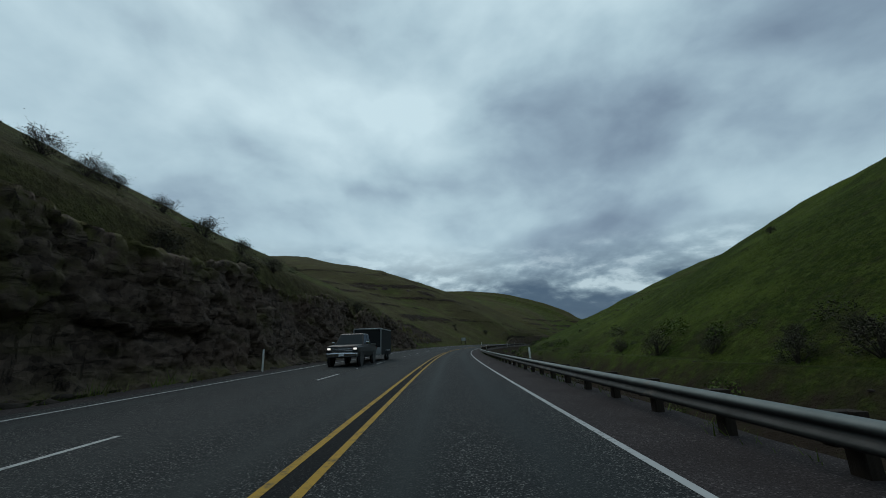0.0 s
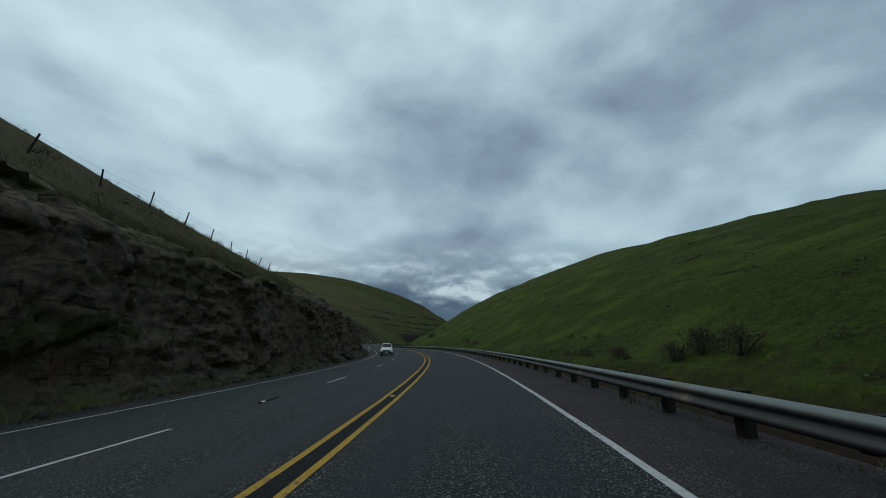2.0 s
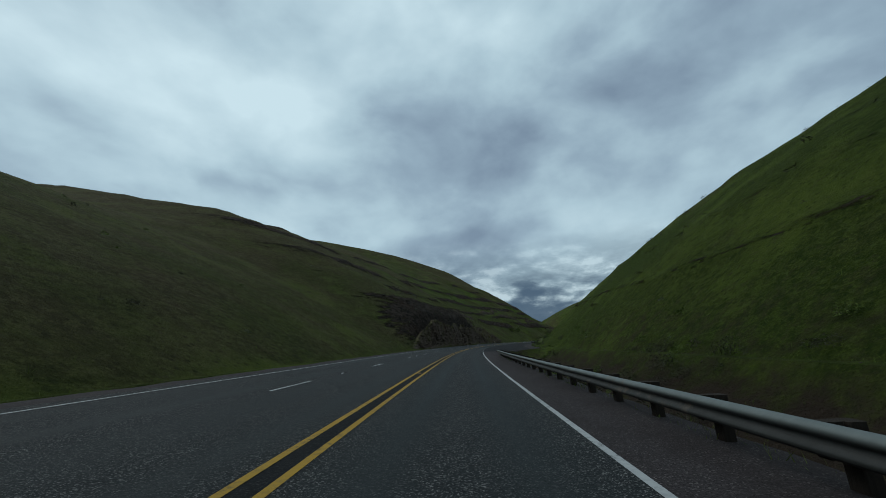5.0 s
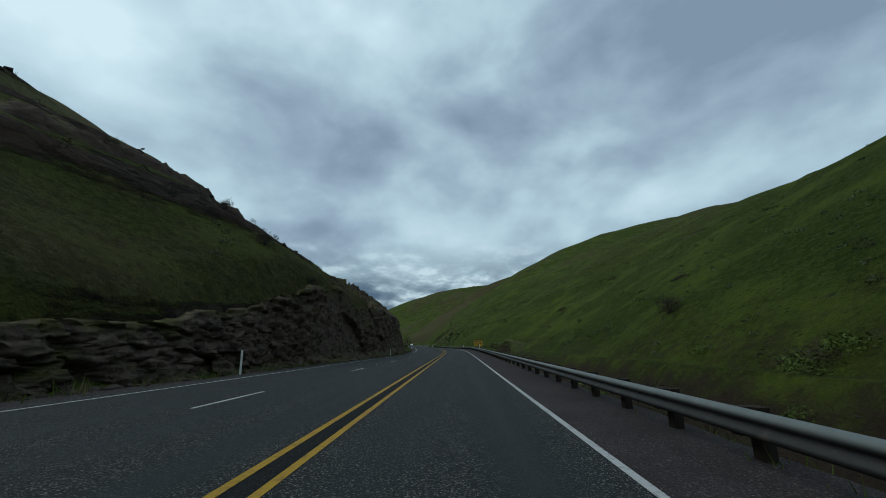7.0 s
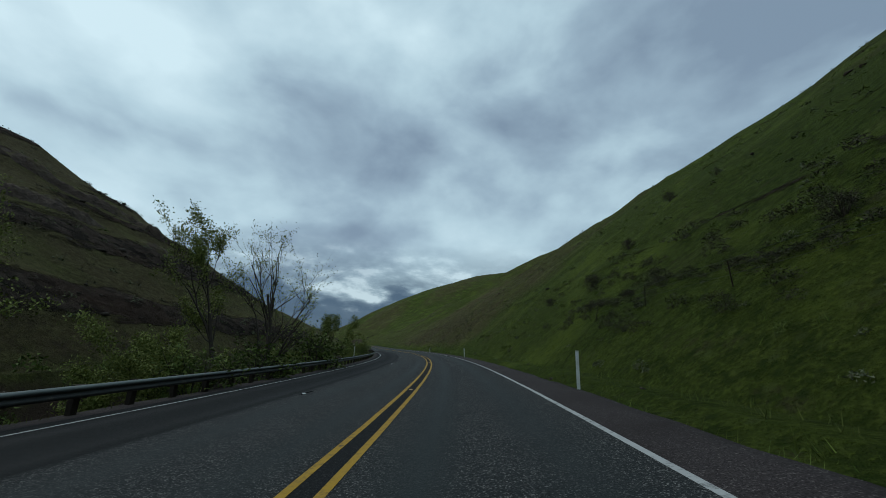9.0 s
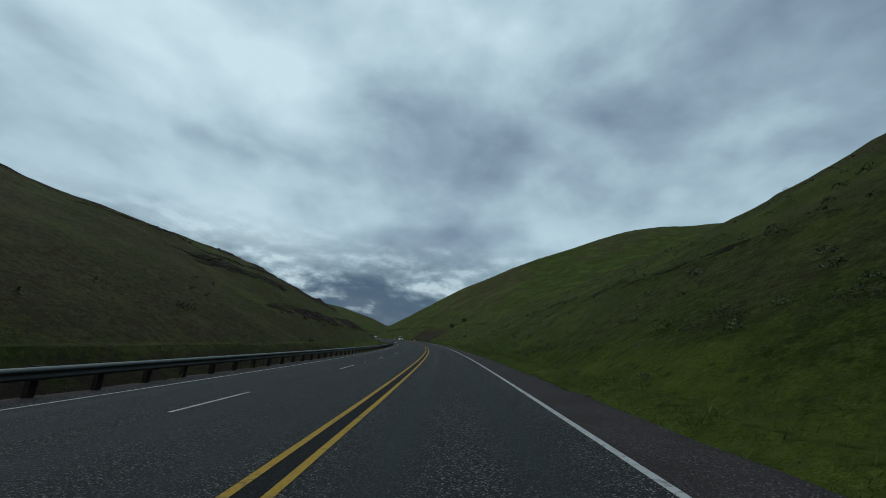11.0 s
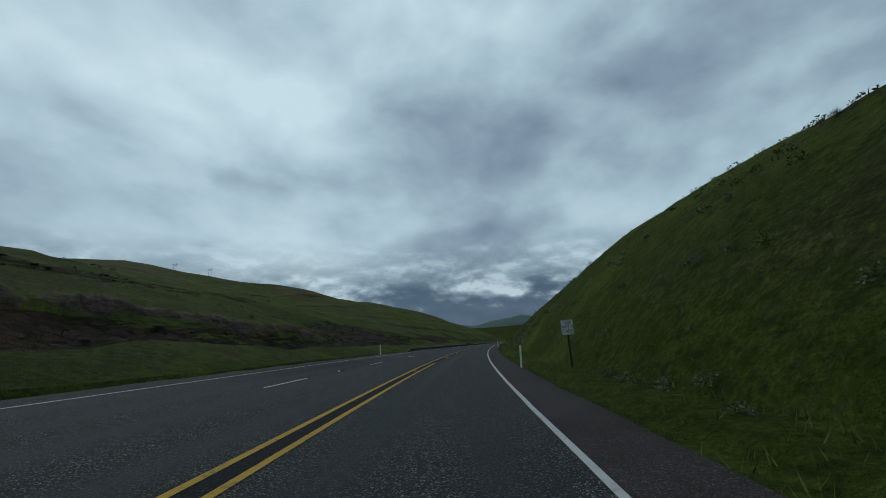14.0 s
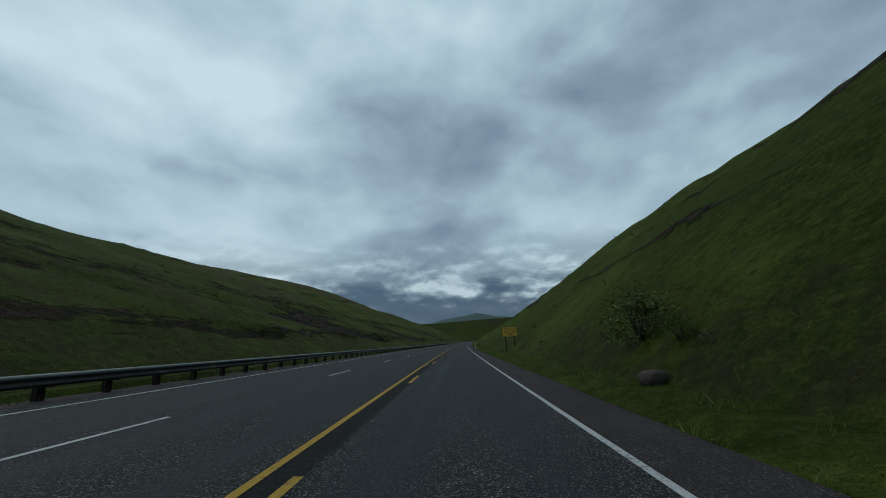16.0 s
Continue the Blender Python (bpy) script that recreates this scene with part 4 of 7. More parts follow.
rows = np.arange(-60.0, 3360.0, 2.8)
for side, nm, lb in ((-1, "ground_left", "steep hillside of dry and green grass with dark rock ledges"),
                     (1, "ground_right", "steep hillside of bright spring grass above the stream bed")):
    v, f, at = land_sheet(side, rows)
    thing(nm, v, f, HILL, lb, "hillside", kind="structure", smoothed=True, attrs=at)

# ---------------------------------------------------------------- road


def ribbon(s0, s1, cols, lift, step=2.0, rough=0.0):
    """A strip along the road between offsets that may change with s; rows, verts, faces."""
    s = np.arange(s0, s1 + 0.001, (s1 - s0) / max(1, round((s1 - s0) / step)))
    d = np.stack([np.broadcast_to(c(s) if callable(c) else c, s.shape) for c in cols], 1)
    ss = np.broadcast_to(s[:, None], d.shape)
    x, y = pos(ss, d)
    z = rz(ss, d) + lift + (rough * fbm(x / 0.8, y / 0.8, 3) if rough else 0)
    return np.stack([x, y, z], -1).reshape(-1, 3), grid_faces(len(s), d.shape[1])[:, ::-1], ss, d


cols = [-7.6, -7.0, -6.2, -5.6, -5.0, -4.3, -3.9, -3.65, -2.8, -2.2, -1.6, -0.9, -0.3, -0.2, 0.0, 0.2, 0.3, 0.7, 1.1, 1.6, 2.1, 2.7, 3.2, 3.55, 3.75]
v, f, ss, d = ribbon(-60, 3360, cols, 0.0)
wear = sum(np.exp(-((d - c) / 0.42) ** 2) for c in (1.05, 2.75, -2.6, -0.95, -6.2, -4.5)) * 0.9
wear = np.clip(wear * (0.75 + 0.5 * fbm(ss / 30, d, 3)), 0, 1)
patch = np.clip(smooth(0.35, 0.6, fbm(ss / 45 + 5, 0 * d + 3, 2)) * smooth(-3.4, -4.0, d), 0, 1)
patch = np.maximum(patch, smooth(1486, 1490, ss) * smooth(1640, 1634, ss) * smooth(-3.6, -3.9, d))
patch = np.maximum(patch, smooth(0.27, 0.2, np.abs(d)) * 0.9)
thing("road", v, f, ASPHALT, "worn grey chip-sealed asphalt highway with three lanes", "road", kind="structure", attrs=dict(wear=wear, patch=patch))

for side, nm in ((-1, "shoulder_left"), (1, "shoulder_right")):
    inner = -7.6 if side < 0 else 3.75
    outs = [inner] + [(lambda s, q=q: inner + (side * verge(side, s) - inner) * q) for q in (0.25, 0.5, 0.75, 1.0)]
    outs += [lambda s: side * (verge(side, s) + 0.45)]
    v, f, ss, d = ribbon(-60, 3360, outs if side > 0 else outs[::-1], -0.03, 1.5, 0.05)
    over = np.clip(np.abs(d) - verge(side, ss), 0, 1)
    v[:, 2] -= (over * 0.9).ravel()
    thing(nm, v, f, GRAVEL, "dark crushed-stone gravel shoulder along the asphalt edge", "shoulder", kind="structure")

# the paved lay-by and the wide gravel pull-out
v, f, ss, d = ribbon(893, 1034, [3.7] + [(lambda s, q=q: 3.7 + (np.maximum(verge(1, s) - 2.2, 3.8) - 3.7) * q * smooth(1036, 1018, s) * smooth(891, 905, s) + 0.05) for q in (0.25, 0.5, 0.75, 1.0)], 0.012)
thing("lay_by", v, f, ASPHALT, "dark smooth asphalt lay-by beside the highway", "lay-by", kind="structure", attrs=dict(wear=0 * d, patch=0 * d + 0.75))


def stripe(name, s0, s1, d0, w, mat, label, lift=0.006):
    v, f, ss, d = ribbon(s0, s1, [d0 - w / 2, d0 + w / 2], lift, 2.5)
    return thing(name, v, f, mat, label, "road marking", "road markings", "structure")


stripe("edge_line_right", -60, 3360, LINE_R, 0.11, WHITE_PAINT, "solid white painted edge line on asphalt")
stripe("edge_line_left", -60, 3360, LINE_L, 0.10, WHITE_PAINT, "thin solid white painted edge line on asphalt")
stripe("centre_line_left", -60, 3360, -0.19, 0.11, YELLOW_PAINT, "solid yellow painted centre line, slightly worn")
stripe("centre_line_right", -60, 2347, 0.19, 0.11, YELLOW_PAINT, "solid yellow painted centre line, worn through in spots")
for s0 in np.arange(2354.4, 3350.0, 12.19):
    stripe("centre_dash", s0, s0 + 3.05, 0.19, 0.11, YELLOW_PAINT, "short yellow painted centre dash")
for s0 in np.arange(-60.0 + DASH0, 3350.0, 12.19):
    if 1488 < s0 < 1630:
        continue
    stripe("lane_dash", s0, s0 + 3.05, -3.52, 0.10, WHITE_PAINT, "short white painted lane dash on asphalt")

# ---------------------------------------------------------------- rock cuttings


def cliff(name, s0, s1, seed, label, side=-1, rise=cut_left, tall=lambda s: 1.0 + 0 * s):
    """A blasted basalt face with columns, courses and a ragged top, standing proud of the hillside; tall carries it on up the slope."""
    s = np.arange(s0, s1, 0.19)
    n = 46
    q = np.linspace(0, 1, n)[None, :]
    c = rise(s)[:, None]
    h = c * (0.95 + 0.22 * fbm(s / 5 + seed, 0 * s, 4))[:, None] * (0.55 + 0.45 * smooth(0.5, 4, c)) * tall(s)[:, None]
    ss = np.broadcast_to(s[:, None], (len(s), n))
    zr = h * q
    t = toe(side, s)[:, None]
    back = 0.2 + 1.15 * np.minimum(zr / np.maximum(c, 0.5), 1.0) ** 1.2 + 1.25 * np.maximum(zr - c, 0)
    warp = 0.22 * fbm(ss / 2.0 + seed, zr / 2.0, 3)
    dip = zr + 0.06 * ss + 0.5 * fbm(ss / 11 + seed, 0 * ss, 2)
    buttress, g0 = facets(ss / 4.2 + seed + warp, dip / 4.5 + seed, 0.8)
    column, g1 = facets(ss / 0.72 + seed + 0.5 * warp, dip / 1.7 + seed + 0.5 * warp, 0.7)
    course, g2 = facets(ss / 1.25 + 2 * seed + warp, dip / 0.38 + 3 * seed + warp, 0.6)
    chip, g3 = facets(ss / 0.42 + seed, dip / 0.30 + 2 * seed, 0.8)
    layered = smooth(-0.15, 0.2, fbm(ss / 10 + 3 * seed, dip / 2.6, 2))
    block = column * (1 - layered) + course * layered
    gap = np.where(layered > 0.5, g2, g1)
    bulge = 0.75 * buttress + 0.42 * block + 0.20 * chip + 0.5 * fbm(ss / 9 + seed, zr / 7, 2)
    bulge = bulge - 0.14 * (gap < 0.09) - 0.22 * (g0 < 0.04)
    talus = smooth(0.16, 0.0, q) * 0.8
    out = np.clip(c / 3.5, 0.15, 1) * (bulge * smooth(0, 0.08, q) * smooth(1.02, 0.94, q)) + talus
    out = np.maximum(out, -0.35)
    d = side * (t + back - out + 0.1)
    x, y = pos(ss, d)
    foot = plan_ground(s, side * toe(side, s))[:, None]
    z = foot - 0.35 + zr + 0.10 * chip
    # the top folds back into the slope
    lip = toe(side, s) + (np.maximum(back[:, -1] + 0.5, 2.6) if side < 0 else 4.5)
    z[:, -1] = np.where(tall(s) > 1.02, ground(s, side * lip) - 0.25, foot[:, 0] + 0.62 * c[:, 0]) if side < 0 else ground(s, lip) - 0.3
    x[:, -1], y[:, -1] = pos(s, side * lip)
    ledge = smooth(0.1, 0.0, np.abs(dip / 1.9 + 0.4 * buttress - np.round(dip / 1.9 + 0.4 * buttress)))
    moss = smooth(0.22, 0.02, q) * 0.8 + smooth(0.82, 0.97, q) + 0.7 * smooth(0.15, 0.5, fbm(ss / 6, zr / 2.5, 3)) + 0.45 * ledge
    v = np.stack([x, y, z], -1).reshape(-1, 3)
    return thing(name, v, grid_faces(len(s), n, side > 0), BASALT, label, "rock face", "rock cuttings", "structure", attrs=dict(moss=moss))


cliff("rock_face", -8, 110, 3.0, "dark blocky basalt road cutting with grassy ledges")
cliff("rock_face", 224, 452, 11.0, "tall dark basalt road cutting with cracked columns", tall=lambda s: 0.72 + 0.52 * smooth(255, 320, s) * smooth(420, 395, s))
cliff("rock_face", 912, 1030, 37.0, "tall reddish-brown basalt road cutting with shrubs")
cliff("rock_face", 1144, 1196, 51.0, "low dark basalt outcrop under a green slope")
cliff("rock_face", 1186, 1288, 64.0, "tall dark basalt road cutting ending in a corner", tall=lambda s: 1.0 + 0.45 * smooth(1225, 1245, s) * smooth(1284, 1268, s))


def soil_bank(s0, s1, top, seed, label):
    """A raw earth bank that the stream has cut on the far side of its bed, with grass hanging over the edge."""
    s = np.arange(s0, s1, 0.24)
    n = 24
    q = np.linspace(0, 1, n)[None, :]
    ss = np.broadcast_to(s[:, None], (len(s), n))
    ends = (smooth(s0, s0 + 9, s) * smooth(s1, s1 - 9, s))[:, None]
    base_z = np.interp(s, S, RZ)[:, None] - 1.9
    crest = (1.9 + top) * (0.92 + 0.22 * fbm(s / 5 + seed, 0 * s, 3))[:, None] * ends
    zr = crest * q
    rough, _ = facets(ss / 0.7 + seed, zr / 0.9 + seed, 0.7)
    small, _ = facets(ss / 0.35 + seed, zr / 0.3 + seed, 0.8)
    d = 13.8 + 1.5 * q ** 0.8 - 0.42 * (rough * 0.7 + small * 0.5) * smooth(0, 0.1, q) + 1.2 * fbm(ss / 8 + seed, 0 * ss, 3) - 0.35 * smooth(0.86, 0.96, q)
    z = base_z + zr
    d[:, -2], d[:, -1] = 16.6, 19.4
    z[:, -2] = np.maximum(z[:, -3] + 0.15, ground(s, d[:, -2]) - 0.1) * ends[:, 0] + (1 - ends[:, 0]) * (ground(s, d[:, -2]) - 0.5)
    z[:, -1] = ground(s, d[:, -1]) - 0.15
    x, y = pos(ss, d)
    moss = smooth(0.62, 0.85, q) + 0.7 * smooth(0.35, 0.0, q) + 0.9 * smooth(-0.1, 0.25, fbm(ss / 5 + seed, zr / 2, 3))
    v = np.stack([x, y, z], -1).reshape(-1, 3)
    return thing("earth_bank", v, grid_faces(len(s), n, True), BANK_SOIL, label, "earth bank", "stream banks", "structure", attrs=dict(moss=moss))


BANKS = ((264, 284, 0.6), (500, 534, 1.1), (584, 632, 1.3), (986, 1066, 1.2), (1104, 1152, 2.5), (1252, 1290, 2.2))
soil_bank(264, 284, 0.6, 5.0, "low raw brown earth bank under green grass")
soil_bank(500, 534, 1.1, 7.0, "raw brown earth bank cut by the stream")
soil_bank(584, 632, 1.3, 9.0, "long raw brown earth bank with overhanging grass")
soil_bank(986, 1066, 1.2, 11.0, "low pale-streaked earth bank behind the lay-by")
soil_bank(1104, 1152, 2.5, 13.0, "pale crumbling earth bank under a grassy slope")
soil_bank(1252, 1290, 2.2, 15.0, "dark raw earth bank with roots and grass over its edge")


def outcrop(name, s0, s1, u0, u1, seed, label):
    """Broken basalt steps that stick out of the slope above the road."""
    s = np.arange(s0, s1, 0.3)[:, None]
    u = np.arange(u0, u1, 0.22)[None, :]
    d = -(np.maximum(toe(-1, s), verge(-1, s) + 0.6) + u)
    s = np.broadcast_to(s, d.shape)
    u = np.broadcast_to(u, d.shape)
    z = ground(s, d)
    wave = 1.5 * fbm(s / 14 + seed, 0 * s, 3)
    a0, g0 = (k + 0.5 * (i == 0) for i, k in enumerate(facets(s / 2.6 + seed, z / 1.5 + seed + 0.3 * wave)))
    a1, g1 = (k + 0.5 * (i == 0) for i, k in enumerate(facets(s / 1.0 + seed, z / 0.6 + 2 * seed + 0.4 * wave)))
    a2, g2 = (k + 0.5 * (i == 0) for i, k in enumerate(facets(s / 0.55 + seed, u / 0.6 + seed)))
    step = (z + wave) / 1.25 + 0.9 * (a0 - 0.5) + 0.5 * (a1 - 0.5)
    part_up = step - np.floor(step)
    shown = smooth(s0, s0 + 9, s) * smooth(s1, s1 - 22, s) * smooth(u0, u0 + 2, u) * smooth(u1, u1 - 4, u)
    shown = smooth(0.35, 0.6, shown + 0.75 * fbm(s / 7 + seed, u / 3, 3) - 0.12)
    lift = 1.25 * (0.62 - part_up) + 0.7 * (a0 - 0.5) + 0.6 * (a1 - 0.5) + 0.4 * (a2 - 0.5) - 0.5 * (g1 < 0.10)
    top = z + shown * (0.25 + np.maximum(lift, -0.7)) - 0.55 * (1 - shown)
    x, y = pos(s, d + 0.12 * (a1 - 0.5))
    moss = 0.8 * smooth(0.45, 0.0, part_up) + 0.9 * smooth(-0.05, 0.35, fbm(s / 6, u / 2.5, 3)) + 0.6 * smooth(0.6, 0.2, shown)
    v = np.stack([x, y, top], -1).reshape(-1, 3)
    return thing(name, v, grid_faces(d.shape[0], d.shape[1], True), DARK_BASALT, label, "rock outcrop", "rock cuttings", "structure", attrs=dict(moss=moss))


outcrop("rock_outcrop", 80, 140, 2.2, 18.0, 91.0, "dark broken basalt slab on a steep grassy slope")
outcrop("rock_outcrop", 1000, 1064, 1.0, 15.0, 97.0, "reddish-brown broken basalt above the end of a cutting")
outcrop("rock_outcrop", 1232, 1292, 2.0, 14.0, 103.0, "dark broken basalt above a road cutting")
outcrop("rock_outcrop", 416, 508, 1.2, 14.5, 83.0, "broken dark basalt steps jutting from the slope")


def ledge(path, height, seed, wide=3.4):
    """A broken rim of basalt along a path of (s, d) on the slopes, steep on its lower side and turfed on top."""
    path = np.asarray(path, float)
    run = np.concatenate([[0], np.cumsum(np.hypot(*np.diff(path, axis=0).T))])
    a = np.arange(0, run[-1], 0.32)
    s, d = np.interp(a, run, path[:, 0]), np.interp(a, run, path[:, 1])
    ns, nd = np.gradient(d), -np.gradient(s)
    ln = np.hypot(ns, nd)
    ns, nd = ns / ln, nd / ln
    mid = len(a) // 2
    if ground(s[mid] + 3 * ns[mid], d[mid] + 3 * nd[mid]) < ground(s[mid] - 3 * ns[mid], d[mid] - 3 * nd[mid]):
        ns, nd = -ns, -nd
    v = np.linspace(-1.3, wide, 15)[None, :]
    wander = (1.6 * fbm(a / 9 + seed, 0 * a, 3) + 0.7 * fbm(a / 2.2 + seed, 0 * a, 2))[:, None]
    aa, vv = np.broadcast_arrays(a[:, None], v)
    s, d = s[:, None] + ns[:, None] * (vv + wander), d[:, None] + nd[:, None] * (vv + wander)
    shown = (smooth(0, 5, a) * smooth(a[-1], a[-1] - 5, a) * smooth(-0.35, 0.05, fbm(a / 7 + 3 * seed, 0 * a, 3)))[:, None]
    block, gap = facets(aa / 1.5 + seed, vv / 0.9 + seed, 0.8)
    chip, _ = facets(aa / 0.7 + seed, vv / 0.5 + seed, 0.8)
    lift = height * smooth(-0.9, 0.1, vv) * smooth(wide, 0.9, vv) * (0.8 + 0.5 * block) + 0.35 * chip - 0.25 * (gap < 0.08)
    inner = smooth(-1.3, -0.9, vv) * smooth(wide, wide - 0.6, vv) * shown
    z = ground(s, d) + lift * inner - 0.35 * (1 - inner)
    x, y = pos(s, d)
    moss = smooth(0.5, 1.6, vv) + 0.6 * smooth(0.1, 0.4, fbm(aa / 4, vv / 2 + seed, 3))
    pts = np.stack([x, y, z], -1).reshape(-1, 3)
    up = np.sign(np.cross([x[1, 0] - x[0, 0], y[1, 0] - y[0, 0]], [x[0, 1] - x[0, 0], y[0, 1] - y[0, 0]]))
    return thing("rock_ledge", pts, grid_faces(z.shape[0], z.shape[1], up > 0), DARK_BASALT, "ragged dark basalt ledge jutting from the grassy slope", "rock ledge", "rock ledges on the slopes", "structure", attrs=dict(moss=moss))


LEDGES_CANYON = (
    (((222, -110), (230, -95), (236, -80), (240, -68), (239, -54)), 1.44), (((296, -140), (294, -115), (301, -92)), 1.32),
    (((598, -20), (612, -20), (626, -22), (634, -19)), 0.78), (((640, -27), (655, -25), (670, -23)), 0.72),
    (((1020, -33), (1042, -33), (1064, -29)), 0.9), (((1028, -44), (1042, -53), (1058, -66)), 1.2),
    (((1108, -41), (1122, -42), (1137, -45), (1165, -46)), 1.32), (((1148, -41), (1170, -36), (1195, -28), (1215, -24)), 0.96))
LEDGES_VALLEY = (
    (((1402, -71), (1430, -82), (1458, -91)), 1.08), (((1500, -82), (1520, -72), (1546, -60)), 1.08), (((1519, -80), (1524, -63), (1521, -49)), 0.96),
    (((1542, -62), (1555, -57), (1566, -50), (1569, -40)), 0.96), (((1530, -48), (1548, -44), (1562, -38)), 0.9), (((1622, -63), (1640, -54), (1662, -50)), 1.08),
    (((2026, -47), (2050, -42), (2075, -40), (2104, -38)), 1.02), (((2006, -37), (2025, -36), (2045, -35), (2066, -33)), 1.02),
    (((2096, -50), (2119, -49), (2144, -46)), 1.02), (((2096, -29), (2110, -28.5), (2124, -29), (2140, -23)), 0.96),
    (((2335, -33), (2355, -31), (2372, -26), (2398, -25)), 0.72), (((1437, 32), (1446, 36), (1453, 37)), 0.9), (((1426, 20), (1440, 23), (1452, 27)), 0.54), (((2485, 17.6), (2497, 17.9), (2503, 18.4), (2509, 18.9)), 0.5))
for i, (path, height) in enumerate(LEDGES_CANYON + LEDGES_VALLEY):
    ledge(path, height, 5.0 + 3 * i)


def stone_shape(r, seed, fine=0):
    """An angular stone: the hull of a few points; fine adds points and so rounds it."""
    rng = random.Random(seed)
    bm = bmesh.new()
    for _ in range(11 + 60 * fine):
        w = Vector((rng.gauss(0, 1), rng.gauss(0, 1), rng.gauss(0, 1))).normalized() * r * rng.uniform(0.8, 1.1)
        bm.verts.new((w.x * 1.15, w.y * 0.9, w.z * 0.62))
    hull = bmesh.ops.convex_hull(bm, input=bm.verts[:])
    bmesh.ops.delete(bm, geom=[g for g in hull["geom_interior"] if isinstance(g, bmesh.types.BMVert)], context="VERTS")
    bm.verts.index_update()
    v = [tuple(w.co) for w in bm.verts]
    f = [tuple(w.index for w in p.verts) for p in bm.faces]
    bm.free()
    return np.array(v), np.array(f)


def scatter_stones(name, spots, label):
    """Loose stones as one heap: spots give s, d, radius."""
    kinds = [stone_shape(1.0, i) for i in range(9)]
    rng = random.Random(5)
    vs, fs, o = [], [], 0
    for s, d, r in spots:
        v, f = kinds[rng.randrange(9)]
        a = rng.uniform(0, 6.28)
        x, y = pos(s, d)
        w = v * r
        w = np.stack([w[:, 0] * math.cos(a) - w[:, 1] * math.sin(a) + x, w[:, 0] * math.sin(a) + w[:, 1] * math.cos(a) + y,
                      w[:, 2] + ground(s, d) + r * 0.12], 1)
        vs.append(w)
        fs.append(f + o)
        o += len(v)
    return thing(name, np.concatenate(vs), np.concatenate(fs), STONE, label, "rubble", kind="stuff")


rng = random.Random(21)
spots = []
for s0, s1, n in ((-50, 100, 520), (226, 450, 520), (560, 700, 60), (915, 1028, 320), (1146, 1286, 380)):
    for _ in range(n):
        s = rng.uniform(s0, s1)
        spots.append((s, -float(toe(-1, s)) + rng.uniform(0.0, 1.3) - 0.2, rng.choice((0.07, 0.1, 0.13, 0.2, 0.3)) * rng.uniform(0.7, 1.3)))
scatter_stones("rubble", spots, "loose dark basalt stones at the foot of the cuttings")
spots = []
for _ in range(420):
    s = rng.gauss(52, 14) if rng.random() < 0.6 else rng.gauss(100, 16)
    q = rng.random() ** 1.5
    spots.append((s, -float(toe(-1, s)) - 0.4 - 2.2 * q + 0.6, rng.uniform(0.07, 0.24)))
scatter_stones("rock_pile", spots, "slumped pile of broken grey-brown stones below the cutting")
spots = []
for s0, s1, sd, n in ((0, 1290, 1, 900), (1340, 1900, -1, 500), (2080, 3000, -1, 500), (1330, 2900, 1, 120)):
    for _ in range(n):
        s = rng.uniform(s0, s1)
        e, t = float(verge(sd, s)), max(float(toe(sd, s)), float(verge(sd, s)) + 0.6)
        spots.append((s, sd * (e + (t - e + 1.0) * rng.random()), rng.choice((0.05, 0.07, 0.1, 0.15)) * rng.uniform(0.7, 1.3)))
scatter_stones("stream_stones", spots, "scattered grey stones along the stream bed and verge")
v, f = stone_shape(0.5, 40, 1)
ob = thing("boulder", v, f, STONE, "pale grey lichen-spotted boulder in the grass", "boulder")
ob.matrix_basis = spot(2671, 8.0, 20, 0.15) @ Matrix.Diagonal((K, K, K, 1))

# ---------------------------------------------------------------- guard rails
W_PROFILE = [(0.0, 0.43), (0.035, 0.445), (0.08, 0.475), (0.08, 0.515), (0.02, 0.56), (0.0, 0.585), (0.02, 0.61), (0.08, 0.655), (0.08, 0.695), (0.035, 0.725), (0.0, 0.74)]


def rail_data(s0, s1, side, off):
    """W-shaped beam with thickness along the road; off gives the distance of its face from the centre line."""
    s = np.linspace(s0, s1, max(2, int((s1 - s0) / 1.9)))
    ring = [(x, z) for x, z in W_PROFILE] + [(x - 0.012, z) for x, z in W_PROFILE[::-1]]
    n = len(ring)
    v = np.empty((len(s), n, 3))
    o = off(s)
    g = ground(s, side * o)
    b = rz(s, side * np.minimum(o, 7)) * 0.5 + g * 0.5 - 0.06
    b = np.maximum(b, g - 0.08) - (0.08 if side > 0 else 0.0)
    lap = 0.004 * (np.arange(len(s)) % 2)
    for j, (x, z) in enumerate(ring):
        px, py = pos(s, side * (o - x + lap))
        v[:, j, 0], v[:, j, 1], v[:, j, 2] = px, py, b + z
    i, j = np.meshgrid(np.arange(len(s) - 1), np.arange(n), indexing="ij")
    a, c = i * n + j, i * n + (j + 1) % n
    f = np.stack([a, c, c + n, a + n], -1).reshape(-1, 4)
    if side < 0:
        f = f[:, ::-1]
    # painted shade: none on the top lip, full below the upper ridge
    low_shade = np.tile([float(smooth(0.69, 0.56, z)) for x, z in ring], (len(s), 1))
    return mesh_data("rail", v.reshape(-1, 3), f, STEEL, attrs=dict(low_shade=low_shade)), b, s


